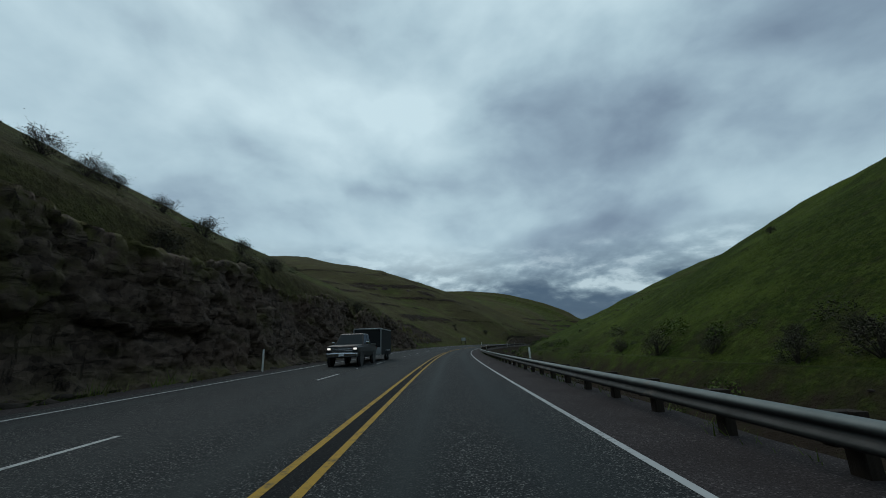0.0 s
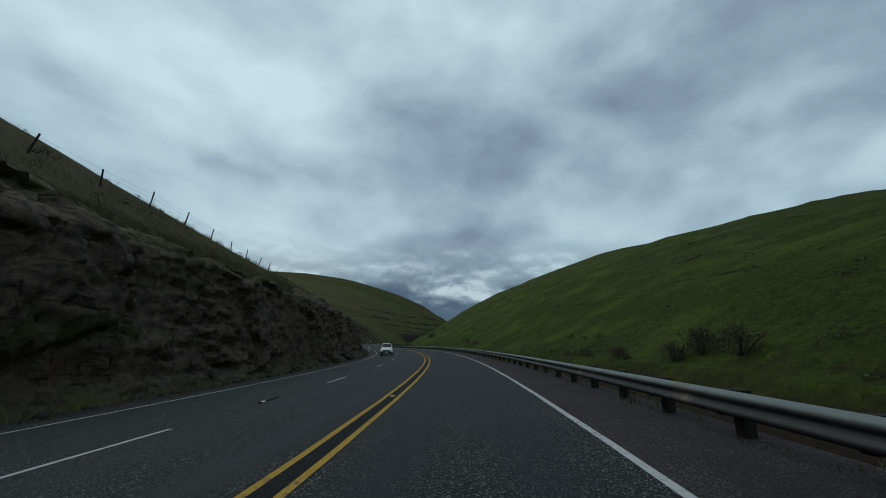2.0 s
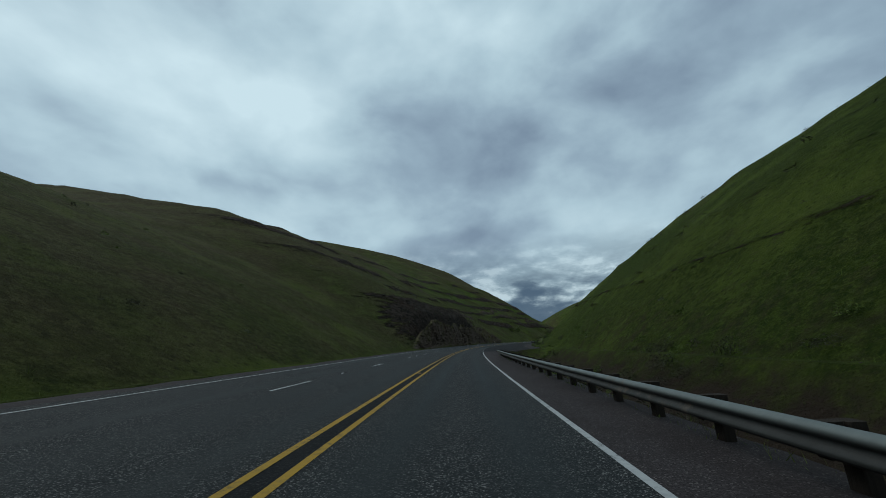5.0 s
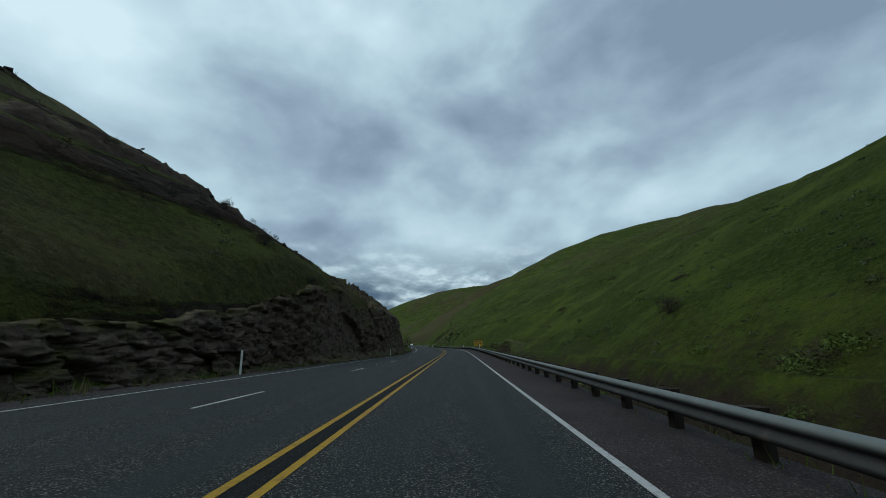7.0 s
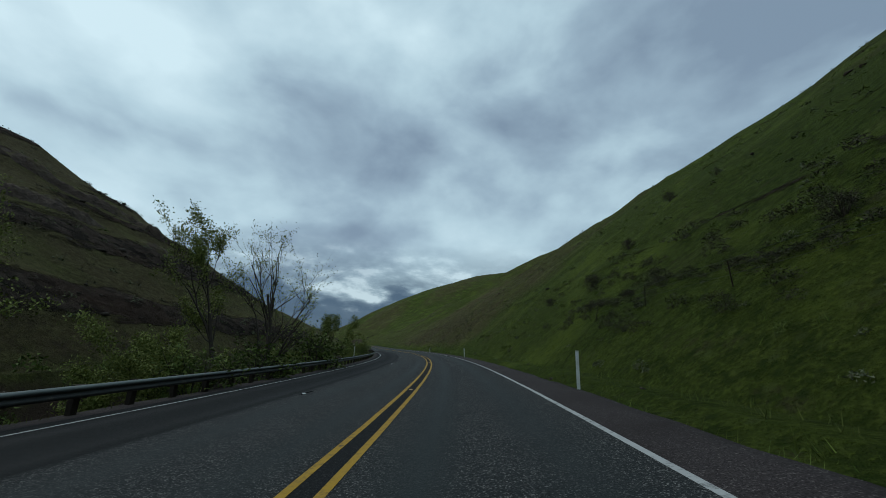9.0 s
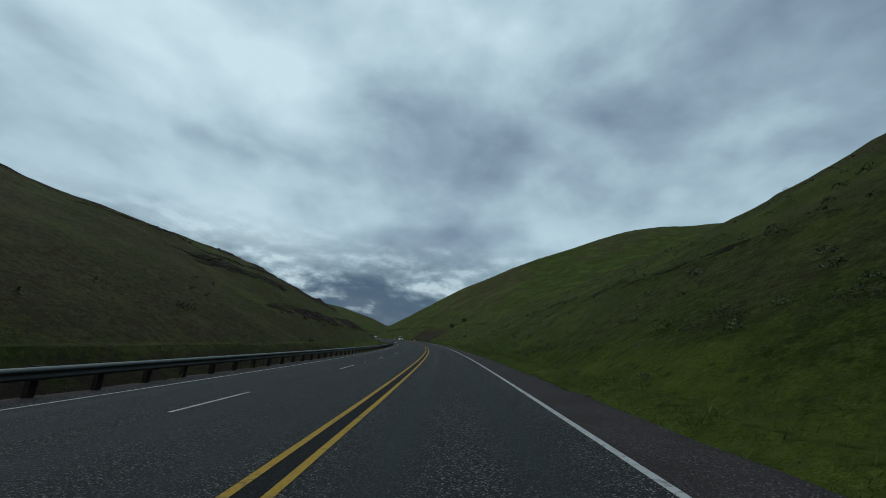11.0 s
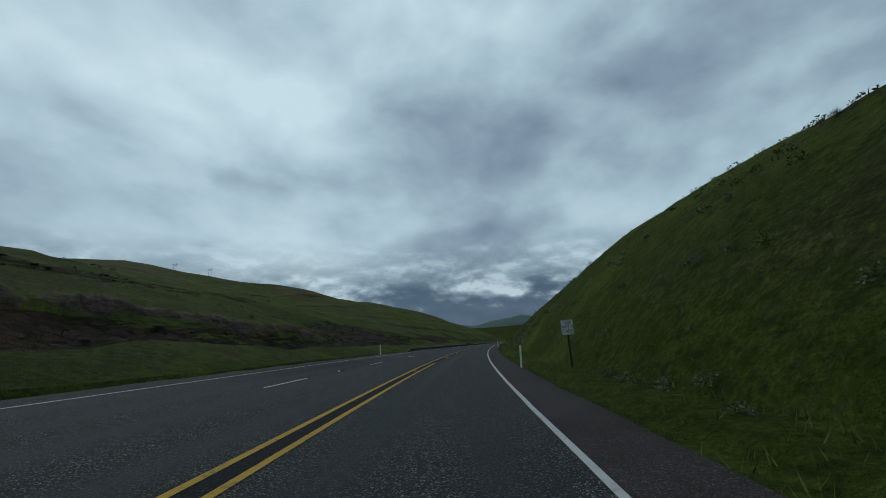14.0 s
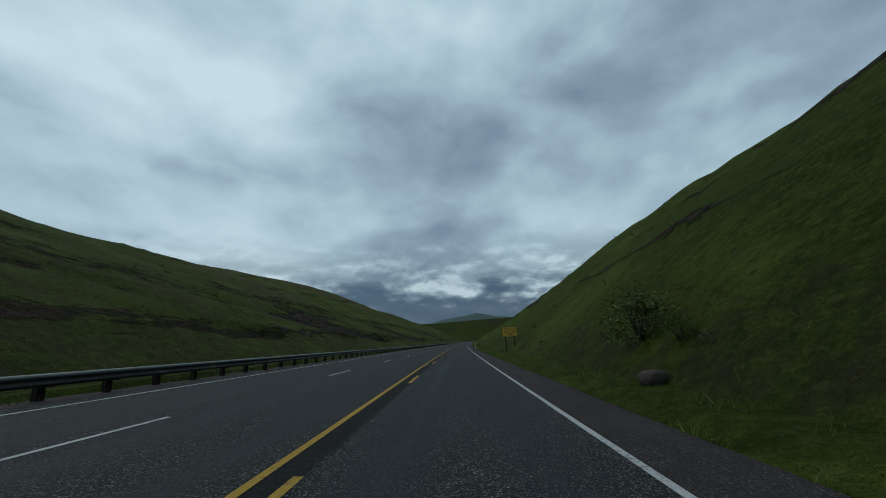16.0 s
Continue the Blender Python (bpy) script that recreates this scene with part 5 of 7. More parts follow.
CHAMFER = [(-1, -0.86), (-0.86, -1), (0.86, -1), (1, -0.86), (1, 0.86), (0.86, 1), (-0.86, 1), (-1, 0.86)]
POST = Shape().prism([(x * 0.08, y * 0.10) for x, y in CHAMFER], "z", -0.26, 0.725)
BLOCK = Shape().prism([(x * 0.10, y * 0.075) for x, y in CHAMFER], "z", -0.17, 0.15)
BOLT = Shape().tube([(-0.02, 0, 0), (0.012, 0, 0)], [0.018, 0.018], 6)
POST_ME, BLOCK_ME, BOLT_ME = POST.data("post", TIMBER), BLOCK.data("block", TIMBER), BOLT.data("bolt", STEEL)


def guard_rail(s0, s1, side, off, label, terminal=False):
    ob = base("guard_rail", label, "guard rail", "guard rails along the road")
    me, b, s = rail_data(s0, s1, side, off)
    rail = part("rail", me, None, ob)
    for i, q in enumerate(np.arange(s0 + 0.9, s1 - 0.3, 1.905)):
        o = float(off(np.array([q]))[0])
        z = float(np.interp(q, s, b))
        for nm, data, dist, lift in (("post", POST_ME, o + 0.32, 0.0), ("block", BLOCK_ME, o + 0.12, 0.58)):
            x, y = pos(q, side * dist)
            p = new(nm, data)
            p.parent = ob
            a = math.degrees(float(np.interp(q, S, HEAD)))
            p.matrix_basis = pose(float(x), float(y), z + lift, 0, 0, -a)
    if terminal:
        o = float(off(np.array([s0]))[0])
        x, y = pos(s0 - 0.35, side * (o + 0.05))
        a = math.degrees(float(np.interp(s0, S, HEAD)))
        head = part("end_terminal", Shape().box((0, 0, 0.55), (0.36, 0.03, 0.50), 0.008).box((-0.04, 0.34, 0.56), (0.16, 0.66, 0.42), 0.02).box((0.06, 0.34, 0.76), (0.10, 0.62, 0.03), 0.006), DARK_PLASTIC, ob, "weathered steel impact head")
        head.matrix_basis = pose(float(x), float(y), float(b[0]), 0, 0, -a)
        part("hazard_plate", Shape().box((0, -0.02, 0.55), (0.34, 0.008, 0.48), 0), SIGN_YELLOW, head, "yellow hazard plate with black diagonals")
        for c in (-0.26, -0.02, 0.22):
            # a slanting bar cut off at the plate's edges
            lo, hi = 0.315, 0.785
            bar = [(u, min(hi, max(lo, c + w))) for u, w in ((-0.165, 0.78), (0.165, 0.42), (0.165, 0.55), (-0.165, 0.91))]
            part("diagonal_bar", Shape().prism(bar, "y", -0.030, -0.025), SIGN_BLACK, head, "black diagonal bar")
        strut = part("strut", Shape().tube([(0.02, 0.15, 0.12), (0.02, 1.7, 0.42)], [0.022, 0.022], 6), STEEL, ob, "sloping anchor cable")
        strut.matrix_basis = pose(float(x), float(y), float(b[0]), 0, 0, -a)
        leg = part("terminal_post", Shape().box((0, 0.1, 0.2), (0.18, 0.2, 0.95), 0.015), TIMBER, ob)
        leg.matrix_basis = pose(float(x), float(y), float(b[0]) - 0.15, 0, 0, -a)
    return ob


flat = lambda q: (lambda s: q + 0 * s)
RAIL_R, RAIL_L = 5.25, 8.15
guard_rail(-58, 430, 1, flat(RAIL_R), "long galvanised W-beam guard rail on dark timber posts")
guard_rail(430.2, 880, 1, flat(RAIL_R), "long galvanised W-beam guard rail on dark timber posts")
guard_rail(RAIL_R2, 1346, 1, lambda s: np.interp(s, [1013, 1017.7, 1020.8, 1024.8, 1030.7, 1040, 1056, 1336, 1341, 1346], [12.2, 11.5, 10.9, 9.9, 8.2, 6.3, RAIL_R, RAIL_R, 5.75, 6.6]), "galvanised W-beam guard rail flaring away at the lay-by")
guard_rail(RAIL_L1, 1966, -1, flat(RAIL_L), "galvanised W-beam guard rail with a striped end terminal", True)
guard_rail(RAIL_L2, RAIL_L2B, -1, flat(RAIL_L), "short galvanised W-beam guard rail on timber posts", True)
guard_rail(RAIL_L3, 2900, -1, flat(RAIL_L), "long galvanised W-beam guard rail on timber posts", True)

# ---------------------------------------------------------------- marker posts


def delineator(s, d, tall=1.15, lean=0.0, kind="white"):
    ob = base("marker_post", {"white": "slim white plastic roadside marker post with grey reflector", "orange": "orange and white utility marker post in the grass"}[kind],
              "marker post", "marker posts along the road")
    prof = [(-0.05, -0.008), (0.05, -0.008), (0.046, 0.012), (-0.046, 0.012)]
    part("stake", Shape().prism(prof, "z", -0.25, tall), MARKER if kind == "white" else ORANGE, ob)
    if kind == "white":
        part("reflector", Shape().box((0, -0.011, tall - 0.14), (0.075, 0.006, 0.2), 0.002), REFLECT, ob, "grey reflective patch")
    else:
        part("band", Shape().prism([(x * 1.06, y * 1.2) for x, y in prof], "z", tall * 0.1, tall * 0.55), MARKER, ob, "white lower band")
    ob.matrix_basis = spot(s, d, 0) @ pose(0, 0, 0, 0, lean, 0) @ Matrix.Diagonal((K, K, K, 1))
    return ob


for i, (s, d, kind) in enumerate(MARKERS):
    behind_rail = kind == "white" and -9.2 < d < -8.9 and s < 1600
    delineator(s, d, 1.85 + float(rz(s, d)) - float(ground(s, d)) if behind_rail else 1.15, ((i * 37) % 7 - 3) * 0.8, kind)

# raised road studs in their dark grooves
GROOVE = Shape().box((0, 0.35, 0.002), (0.08, 1.2, 0.004)).data("groove", SEALANT)
STUD = Shape().prism([(-0.05, 0.0), (0.05, 0.0), (0.03, 0.015), (-0.03, 0.015)], "x", -0.045, 0.045).data("stud", REFLECT)
STUD_Y = Shape().prism([(-0.06, 0.0), (0.06, 0.0), (0.04, 0.02), (-0.04, 0.02)], "x", -0.055, 0.055).data("stud", AMBER)
for i, s in enumerate(np.arange(-60 + DASH0 + 6.5, 2900, 24.38)):
    for d, me, g in ((-3.52, STUD, True), (0.0, STUD_Y, False)):
        ob = base("road_stud", "small reflective road stud in a dark groove" if g else "small amber road stud between yellow lines", "road stud", "road studs")
        if g:
            part("groove", GROOVE, None, ob)
        r = part("reflector", me, None, ob)
        r.location = (0, 0.1, 0.005)
        ob.matrix_basis = spot(s, d, 0, 0.008, float(rz(s, d))) @ Matrix.Diagonal((K, K, K, 1))

# ---------------------------------------------------------------- signs


def lettering(text, size, at, parent, mat=None, name="lettering"):
    cu = bpy.data.curves.new("text", "FONT")
    cu.body, cu.size, cu.align_x, cu.align_y, cu.extrude, cu.offset = text, size, "CENTER", "CENTER", 0.002, size * 0.022
    tmp = bpy.data.objects.new("text", cu)
    scene.collection.objects.link(tmp)
    dg = bpy.context.evaluated_depsgraph_get()
    me = bpy.data.meshes.new_from_object(tmp.evaluated_get(dg))
    bpy.data.objects.remove(tmp)
    me.materials.clear()
    me.materials.append(mat or SIGN_BLACK)
    ob = new(name, me)
    ob.parent = parent
    ob.matrix_basis = pose(*at, 90, 0, 0) @ Matrix.Diagonal((0.85, 1.0, 1.0, 1))
    return ob


def panel(w, h, mat, parent, z, name="panel", border=None, back=True):
    """A rounded sheet facing the driver (towards -y), with a raised border line."""
    c = min(w, h) * 0.07
    poly = [(-w / 2 + c, -h / 2), (w / 2 - c, -h / 2), (w / 2, -h / 2 + c), (w / 2, h / 2 - c), (w / 2 - c, h / 2), (-w / 2 + c, h / 2), (-w / 2, h / 2 - c), (-w / 2, -h / 2 + c)]
    p = part(name, Shape().prism(poly, "y", -0.004, 0.004), mat, parent)
    p.location = (0, 0, z)
    if border:
        t = min(w, h) * 0.025
        k = 1 - 3.2 * t / min(w, h)
        fr = Shape()
        for sx, sz, lx, lz in ((0, -1, w * k, t), (0, 1, w * k, t), (-1, 0, t, h * k), (1, 0, t, h * k)):
            fr.box((sx * w * k / 2, -0.006, sz * h * k / 2), (lx, 0.004, lz))
        part("border", fr, border, p)
    return p


def sign_post(parent, x, top, size=0.09, mat=None):
    return part("post", Shape().box((x, 0.06, top / 2 - 0.2), (size, size, top + 0.4), 0.006), mat or TIMBER, parent)


def place(ob, s, d, turn=0.0):
    ob.matrix_basis = spot(s, d, turn) @ Matrix.Diagonal((K, K, K, 1))


ob = base("traffic_sign", "white rectangular sign with black words PASS WITH CARE", "road sign", "road signs")
p = panel(0.62, 0.76, SIGN_WHITE, ob, 2.05, border=SIGN_BLACK)
for i, w in enumerate(("PASS", "WITH", "CARE")):
    lettering(w, 0.245, (0, -0.008, 0.21 - 0.21 * i), p)
sign_post(ob, 0, 2.4)
place(ob, *SIGN_PASS, -4)

ob = base("traffic_sign", "white sign DO NOT PASS above a yellow plate FOR 1 MI.", "road sign", "road signs")
p = panel(0.62, 0.76, SIGN_WHITE, ob, 2.35, border=SIGN_BLACK)
for i, w in enumerate(("DO", "NOT", "PASS")):
    lettering(w, 0.245, (0, -0.008, 0.21 - 0.21 * i), p)
p = panel(0.62, 0.44, SIGN_YELLOW, ob, 1.70, "plate", SIGN_BLACK)
lettering("FOR", 0.17, (0, -0.008, 0.09), p)
lettering("1 MI.", 0.17, (0, -0.008, -0.10), p)
sign_post(ob, 0, 2.7)
place(ob, *SIGN_NOPASS, -4)

for (s, d), last in ((SIGN_RAMP1, "1 MILE"), (SIGN_RAMP2, "1/2 MILE")):
    ob = base("traffic_sign", "yellow warning sign RUNAWAY TRUCK RAMP " + last + " on two posts", "road sign", "road signs")
    p = panel(1.85, 1.2, SIGN_YELLOW, ob, 2.25, border=SIGN_BLACK)
    for i, w in enumerate(("RUNAWAY", "TRUCK RAMP", last)):
        lettering(w, 0.29, (0, -0.008, 0.33 - 0.33 * i), p)
    for x in (-0.55, 0.55):
        sign_post(ob, x, 2.8, 0.12)
    place(ob, s, d, -3)

ob = base("traffic_sign", "yellow diamond winding-road sign above a 50 speed plate", "road sign", "road signs")
p = part("panel", Shape().prism([(0, -0.62), (0.62, 0), (0, 0.62), (-0.62, 0)], "y", -0.004, 0.004), SIGN_YELLOW, ob)
p.location = (0, 0, 2.75)
path = [(0.02, -0.36), (0.02, -0.24), (0.16, -0.14), (0.16, -0.04), (-0.08, 0.06), (-0.08, 0.16), (0.0, 0.24), (0.0, 0.28)]
arrow = Shape()
for (x0, z0), (x1, z1) in zip(path, path[1:]):
    dx, dz = x1 - x0, z1 - z0
    ln = math.hypot(dx, dz)
    nx, nz = -dz / ln * 0.045, dx / ln * 0.045
    ex, ez = dx / ln * 0.02, dz / ln * 0.02
    arrow.prism([(x0 - nx - ex, z0 - nz - ez), (x1 - nx + ex, z1 - nz + ez), (x1 + nx + ex, z1 + nz + ez), (x0 + nx - ex, z0 + nz - ez)], "y", -0.010, -0.005)
arrow.prism([(-0.13, 0.24), (0.13, 0.24), (0.0, 0.44)], "y", -0.010, -0.005)
part("arrow", arrow, SIGN_BLACK, p, "black winding arrow")
p = panel(0.62, 0.62, SIGN_YELLOW, ob, 1.75, "plate", SIGN_BLACK)
lettering("50", 0.34, (0, -0.008, 0.06), p)
part("small_bar", Shape().box((0, -0.007, -0.2), (0.26, 0.004, 0.07)), SIGN_BLACK, p)
sign_post(ob, 0, 3.1)
place(ob, *SIGN_BENDS, -3)

ob = base("mile_marker", "narrow green mile marker MILE 417 on a thin post", "road sign", "road signs")
p = panel(0.26, 0.76, SIGN_GREEN, ob, 1.55, border=SIGN_WHITE)
for i, (w, h) in enumerate((("MILE", 0.09), ("4", 0.19), ("1", 0.19), ("7", 0.19))):
    lettering(w, h, (0, -0.008, 0.28 - 0.17 * i - (0.02 if i else 0)), p, SIGN_WHITE)
sign_post(ob, 0, 1.9, 0.05, STEEL)
place(ob, *SIGN_MILE, -4)

ob = base("traffic_sign", "back of a large grey aluminium sign on two timber posts", "road sign", "road signs")
p = panel(2.1, 1.25, ALUMINIUM, ob, 2.35)
p.rotation_euler = (0, 0, math.pi)
fr = Shape()
for z in (-0.55, 0.55):
    fr.box((0, -0.03, z), (2.1, 0.05, 0.1), 0.004)
part("brace", fr, STEEL, p)
for x in (-0.95, 0.75):
    sign_post(ob, x, 3.05, 0.17)
place(ob, *SIGN_BACK, 4)

ob = base("traffic_sign", "two tall pale sign backs side by side on one post", "road sign", "road signs")
for x in (-0.27, 0.27):
    p = panel(0.46, 0.92, SIGN_WHITE, ob, 1.95, "panel")
    p.location = (x, 0, 1.95)
sign_post(ob, 0, 2.2)
place(ob, *SIGN_TWIN, 4)

# ---------------------------------------------------------------- fences on the slopes
FENCE_POST = Shape().tube([(0, 0, -0.4), (0, 0, 1.15)], [0.06, 0.05], 6).data("post", TIMBER)


def fence(s0, s1, side, u, gap, label, thick=1.0):
    ob = base("fence", label, "fence", "wire fences on the slopes")
    rng = random.Random(int(s0))
    tops = []
    for s in np.arange(s0, s1, gap):
        d = side * (float(toe(side, s)) + u + 0.9 * math.sin(s / 23) + min(12.0, max(0.0, s - 300.0) * 0.09) * (s0 < 300))
        x, y = pos(s, d)
        z = float(ground(s, d))
        p = new("post", FENCE_POST)
        p.parent = ob
        p.matrix_basis = pose(float(x), float(y), z, rng.gauss(0, 5), rng.gauss(0, 5) + side * -6, 0) @ Matrix.Diagonal((thick, thick, rng.uniform(0.85, 1.1), 1))
        tops.append((float(x), float(y), z))
    for h in (0.45, 0.75, 1.05):
        part("wire", Shape().tube([(x, y, z + h) for x, y, z in tops], [0.006] * len(tops), 3, False), STEEL, ob)
    return ob


fence(232, 470, -1, 5.2, 4.6, "old wire fence on leaning dark timber posts")
fence(470, 560, -1, 12, 5.2, "old wire fence on short dark timber posts")
fence(940, 1190, -1, 16, 5.0, "wire fence on dark timber posts above the cutting")
fence(1494, 1530, 1, 5.0, 6.0, "wire fence with thin leaning posts in the grass", 0.45)

# ---------------------------------------------------------------- power line on the ridge
for s, d in PYLONS:
    ob = base("power_pole", "timber H-frame power pole on the ridge", "power pole", "power poles on the ridge")
    for x in (-2.2, 2.2):
        part("pole", Shape().tube([(x, 0, -1), (x, 0, 17)], [0.2, 0.13], 7), TIMBER, ob)
    part("crossarm", Shape().box((0, 0, 15.2), (9.5, 0.25, 0.3), 0.02), TIMBER, ob)
    part("brace", Shape().tube([(-2.2, 0, 11), (2.2, 0, 14.6)], [0.08, 0.08], 5).tube([(2.2, 0, 11), (-2.2, 0, 14.6)], [0.08, 0.08], 5), TIMBER, ob)
    for x in (-4.4, 0.0, 4.4):
        part("insulator", Shape().tube([(x, 0, 15.0), (x, 0, 13.6)], [0.10, 0.10], 6), DARK_PLASTIC, ob)
    ob.matrix_basis = spot(s, d, 8) @ Matrix.Diagonal((K * 0.45, K * 0.45, K * 0.45, 1))

# litter on the gravel
r = random.Random(3)
for s, d in LITTER_SPOTS:
    sh = Shape()
    for i in range(3):
        a = r.uniform(0, 3)
        sh.box((0.07 * i, 0.04 * r.random(), 0.035 + 0.012 * i), (0.16, 0.11, 0.02), 0.004, Matrix.Rotation(a, 3, "Z") @ Matrix.Rotation(r.uniform(-0.5, 0.5), 3, "X"))
    ob = new("litter", sh.data("litter", LITTER))
    tagged(ob, "small scrap of crumpled white litter on gravel", "litter", "scraps of litter")
    ob.matrix_basis = spot(s, d, r.uniform(0, 90)) @ Matrix.Diagonal((K, K, K, 1))

# ---------------------------------------------------------------- vehicles


def ring(y, zb, zs, zt, w, wt):
    """Cross-section of a car body at y: sill, shoulder and top."""
    return [(-w * 0.90, y, zb), (-w * 0.99, y, zb + 0.12), (-w, y, (zb + zs) / 2 + 0.05), (-w * 0.97, y, zs), (-wt, y, zt - 0.035), (-wt * 0.86, y, zt),
            (wt * 0.86, y, zt), (wt, y, zt - 0.035), (w * 0.97, y, zs), (w, y, (zb + zs) / 2 + 0.05), (w * 0.99, y, zb + 0.12), (w * 0.90, y, zb)]


def wheel(parent, x, y, r, w):
    prof = [(r * 0.62, -w / 2), (r * 0.93, -w / 2), (r, -w * 0.32), (r, w * 0.32), (r * 0.93, w / 2), (r * 0.62, w / 2)]
    rings = []
    for i in range(20):
        a = 2 * math.pi * i / 20
        rings.append([(q, p * math.cos(a), p * math.sin(a)) for p, q in prof])
    wh = part("wheel", Shape().loft(rings + [rings[0]], False), RUBBER, parent, smoothed=True)
    wh.location = (x, y, r)
    rim = Shape().tube([(-w * 0.36, 0, 0), (w * 0.36, 0, 0)], [r * 0.60, r * 0.60], 16)
    hub = part("rim", rim, STEEL, wh, "grey metal rim")
    for k in range(5):
        a = 2 * math.pi * k / 5
        sp = Shape().box((0, 0, r * 0.33), (w * 0.78, r * 0.15, r * 0.42), 0.01)
        q = new("spoke", sp.data("spoke", DARK_PLASTIC))
        q.parent = wh
        q.rotation_euler = (a, 0, 0)
    return wh


def quad(pts, inset=0.0, thick=0.012):
    """A thin pane on four corners, pushed out along its normal."""
    p = [Vector(q) for q in pts]
    c = sum(p, Vector()) / 4
    p = [q.lerp(c, inset) for q in p]
    n = (p[1] - p[0]).cross(p[3] - p[0]).normalized() * thick
    return Shape().add(p + [q + n for q in p], [(0, 3, 2, 1), (4, 5, 6, 7), (0, 1, 5, 4), (1, 2, 6, 5), (2, 3, 7, 6), (3, 0, 4, 7)])


def vehicle(name, label, category, paint, L, W, stations, cabin, wheels, lamps, grille_z, lit=True, trim=None):
    """stations: y, sill, shoulder, top, half width, half top width; cabin: rear base, rear roof, front roof, front base, base z, roof z, half widths."""
    ob = base(name, label, category, "vehicles on the road")
    body = part("body", Shape().loft([ring(*q) for q in stations]), paint, ob, smoothed=False)
    rb, rt_, ft, fb, z0, z1, w0, w1 = cabin
    lo = [(-w0, rb, z0), (w0, rb, z0), (w0, fb, z0), (-w0, fb, z0)]
    hi = [(-w1, rt_, z1), (w1, rt_, z1), (w1, ft, z1), (-w1, ft, z1)]
    top = [(-w1 * 0.86, rt_ + 0.12, z1 + 0.05), (w1 * 0.86, rt_ + 0.12, z1 + 0.05), (w1 * 0.86, ft - 0.12, z1 + 0.05), (-w1 * 0.86, ft - 0.12, z1 + 0.05)]
    part("cabin", Shape().loft([lo, hi, top]), paint, ob)
    part("windscreen", quad([lo[2], lo[3], hi[3], hi[2]], 0.09), GLASS, ob)
    part("rear_window", quad([lo[0], lo[1], hi[1], hi[0]], 0.14), GLASS, ob)
    for sx in (-1, 1):
        k = 1 if sx > 0 else 0
        a, b, c, d = (lo[1], lo[2], hi[2], hi[1]) if sx > 0 else (lo[3], lo[0], hi[0], hi[3])
        A, B, C, D = (Vector(q) for q in (a, b, c, d))
        for u0, u1 in ((0.04, 0.47), (0.52, 0.95)):
            part("side_window", quad([A.lerp(B, u0), A.lerp(B, u1), D.lerp(C, u1), D.lerp(C, u0)], 0.08), GLASS, ob)
        mir = part("mirror", Shape().box((sx * (W / 2 + 0.12), fb - 0.35, z0 + 0.12), (0.2, 0.1, 0.17), 0.03), DARK_PLASTIC if trim is None else trim, ob)
        (lx, ly, lz, lw, lh) = lamps
        part("headlight", Shape().box((sx * lx, ly, lz), (lw, 0.06, lh), 0.02), HEADLAMP if lit else LENS_CLEAR, ob, "bright headlight")
        part("tail_light", Shape().box((sx * (W / 2 - 0.12), stations[0][0] - 0.01, stations[0][3] - 0.22), (0.12, 0.05, 0.3), 0.015), TAIL_RED, ob, "red tail light")
        for wy, r in wheels:
            wheel(ob, sx * (W / 2 - 0.13), wy, r, 0.24)
            part("wheel_arch", Shape().tube([(sx * (W / 2 - 0.14), wy, r), (sx * (W / 2 + 0.004), wy, r)], [r * 1.17, r * 1.17], 18), DARK_PLASTIC, ob)
    fy = stations[-1][0]
    g = Shape().box((0, fy + 0.005, grille_z), (W * 0.55, 0.05, 0.26), 0.02)
    gr = part("grille", g, DARK_PLASTIC, ob)
    for i in range(3):
        part("slat", Shape().box((0, fy + 0.035, grille_z - 0.08 + 0.08 * i), (W * 0.53, 0.02, 0.025), 0.005), CHROME, gr)
    part("bumper", Shape().box((0, fy + 0.02, stations[-1][1] + 0.12), (W * 0.94, 0.16, 0.24), 0.05), trim or DARK_PLASTIC, ob)
    part("number_plate", Shape().box((0, fy + 0.11, stations[-1][1] + 0.13), (0.31, 0.012, 0.155), 0.004), SIGN_WHITE, ob, "plain pale plate")
    return ob


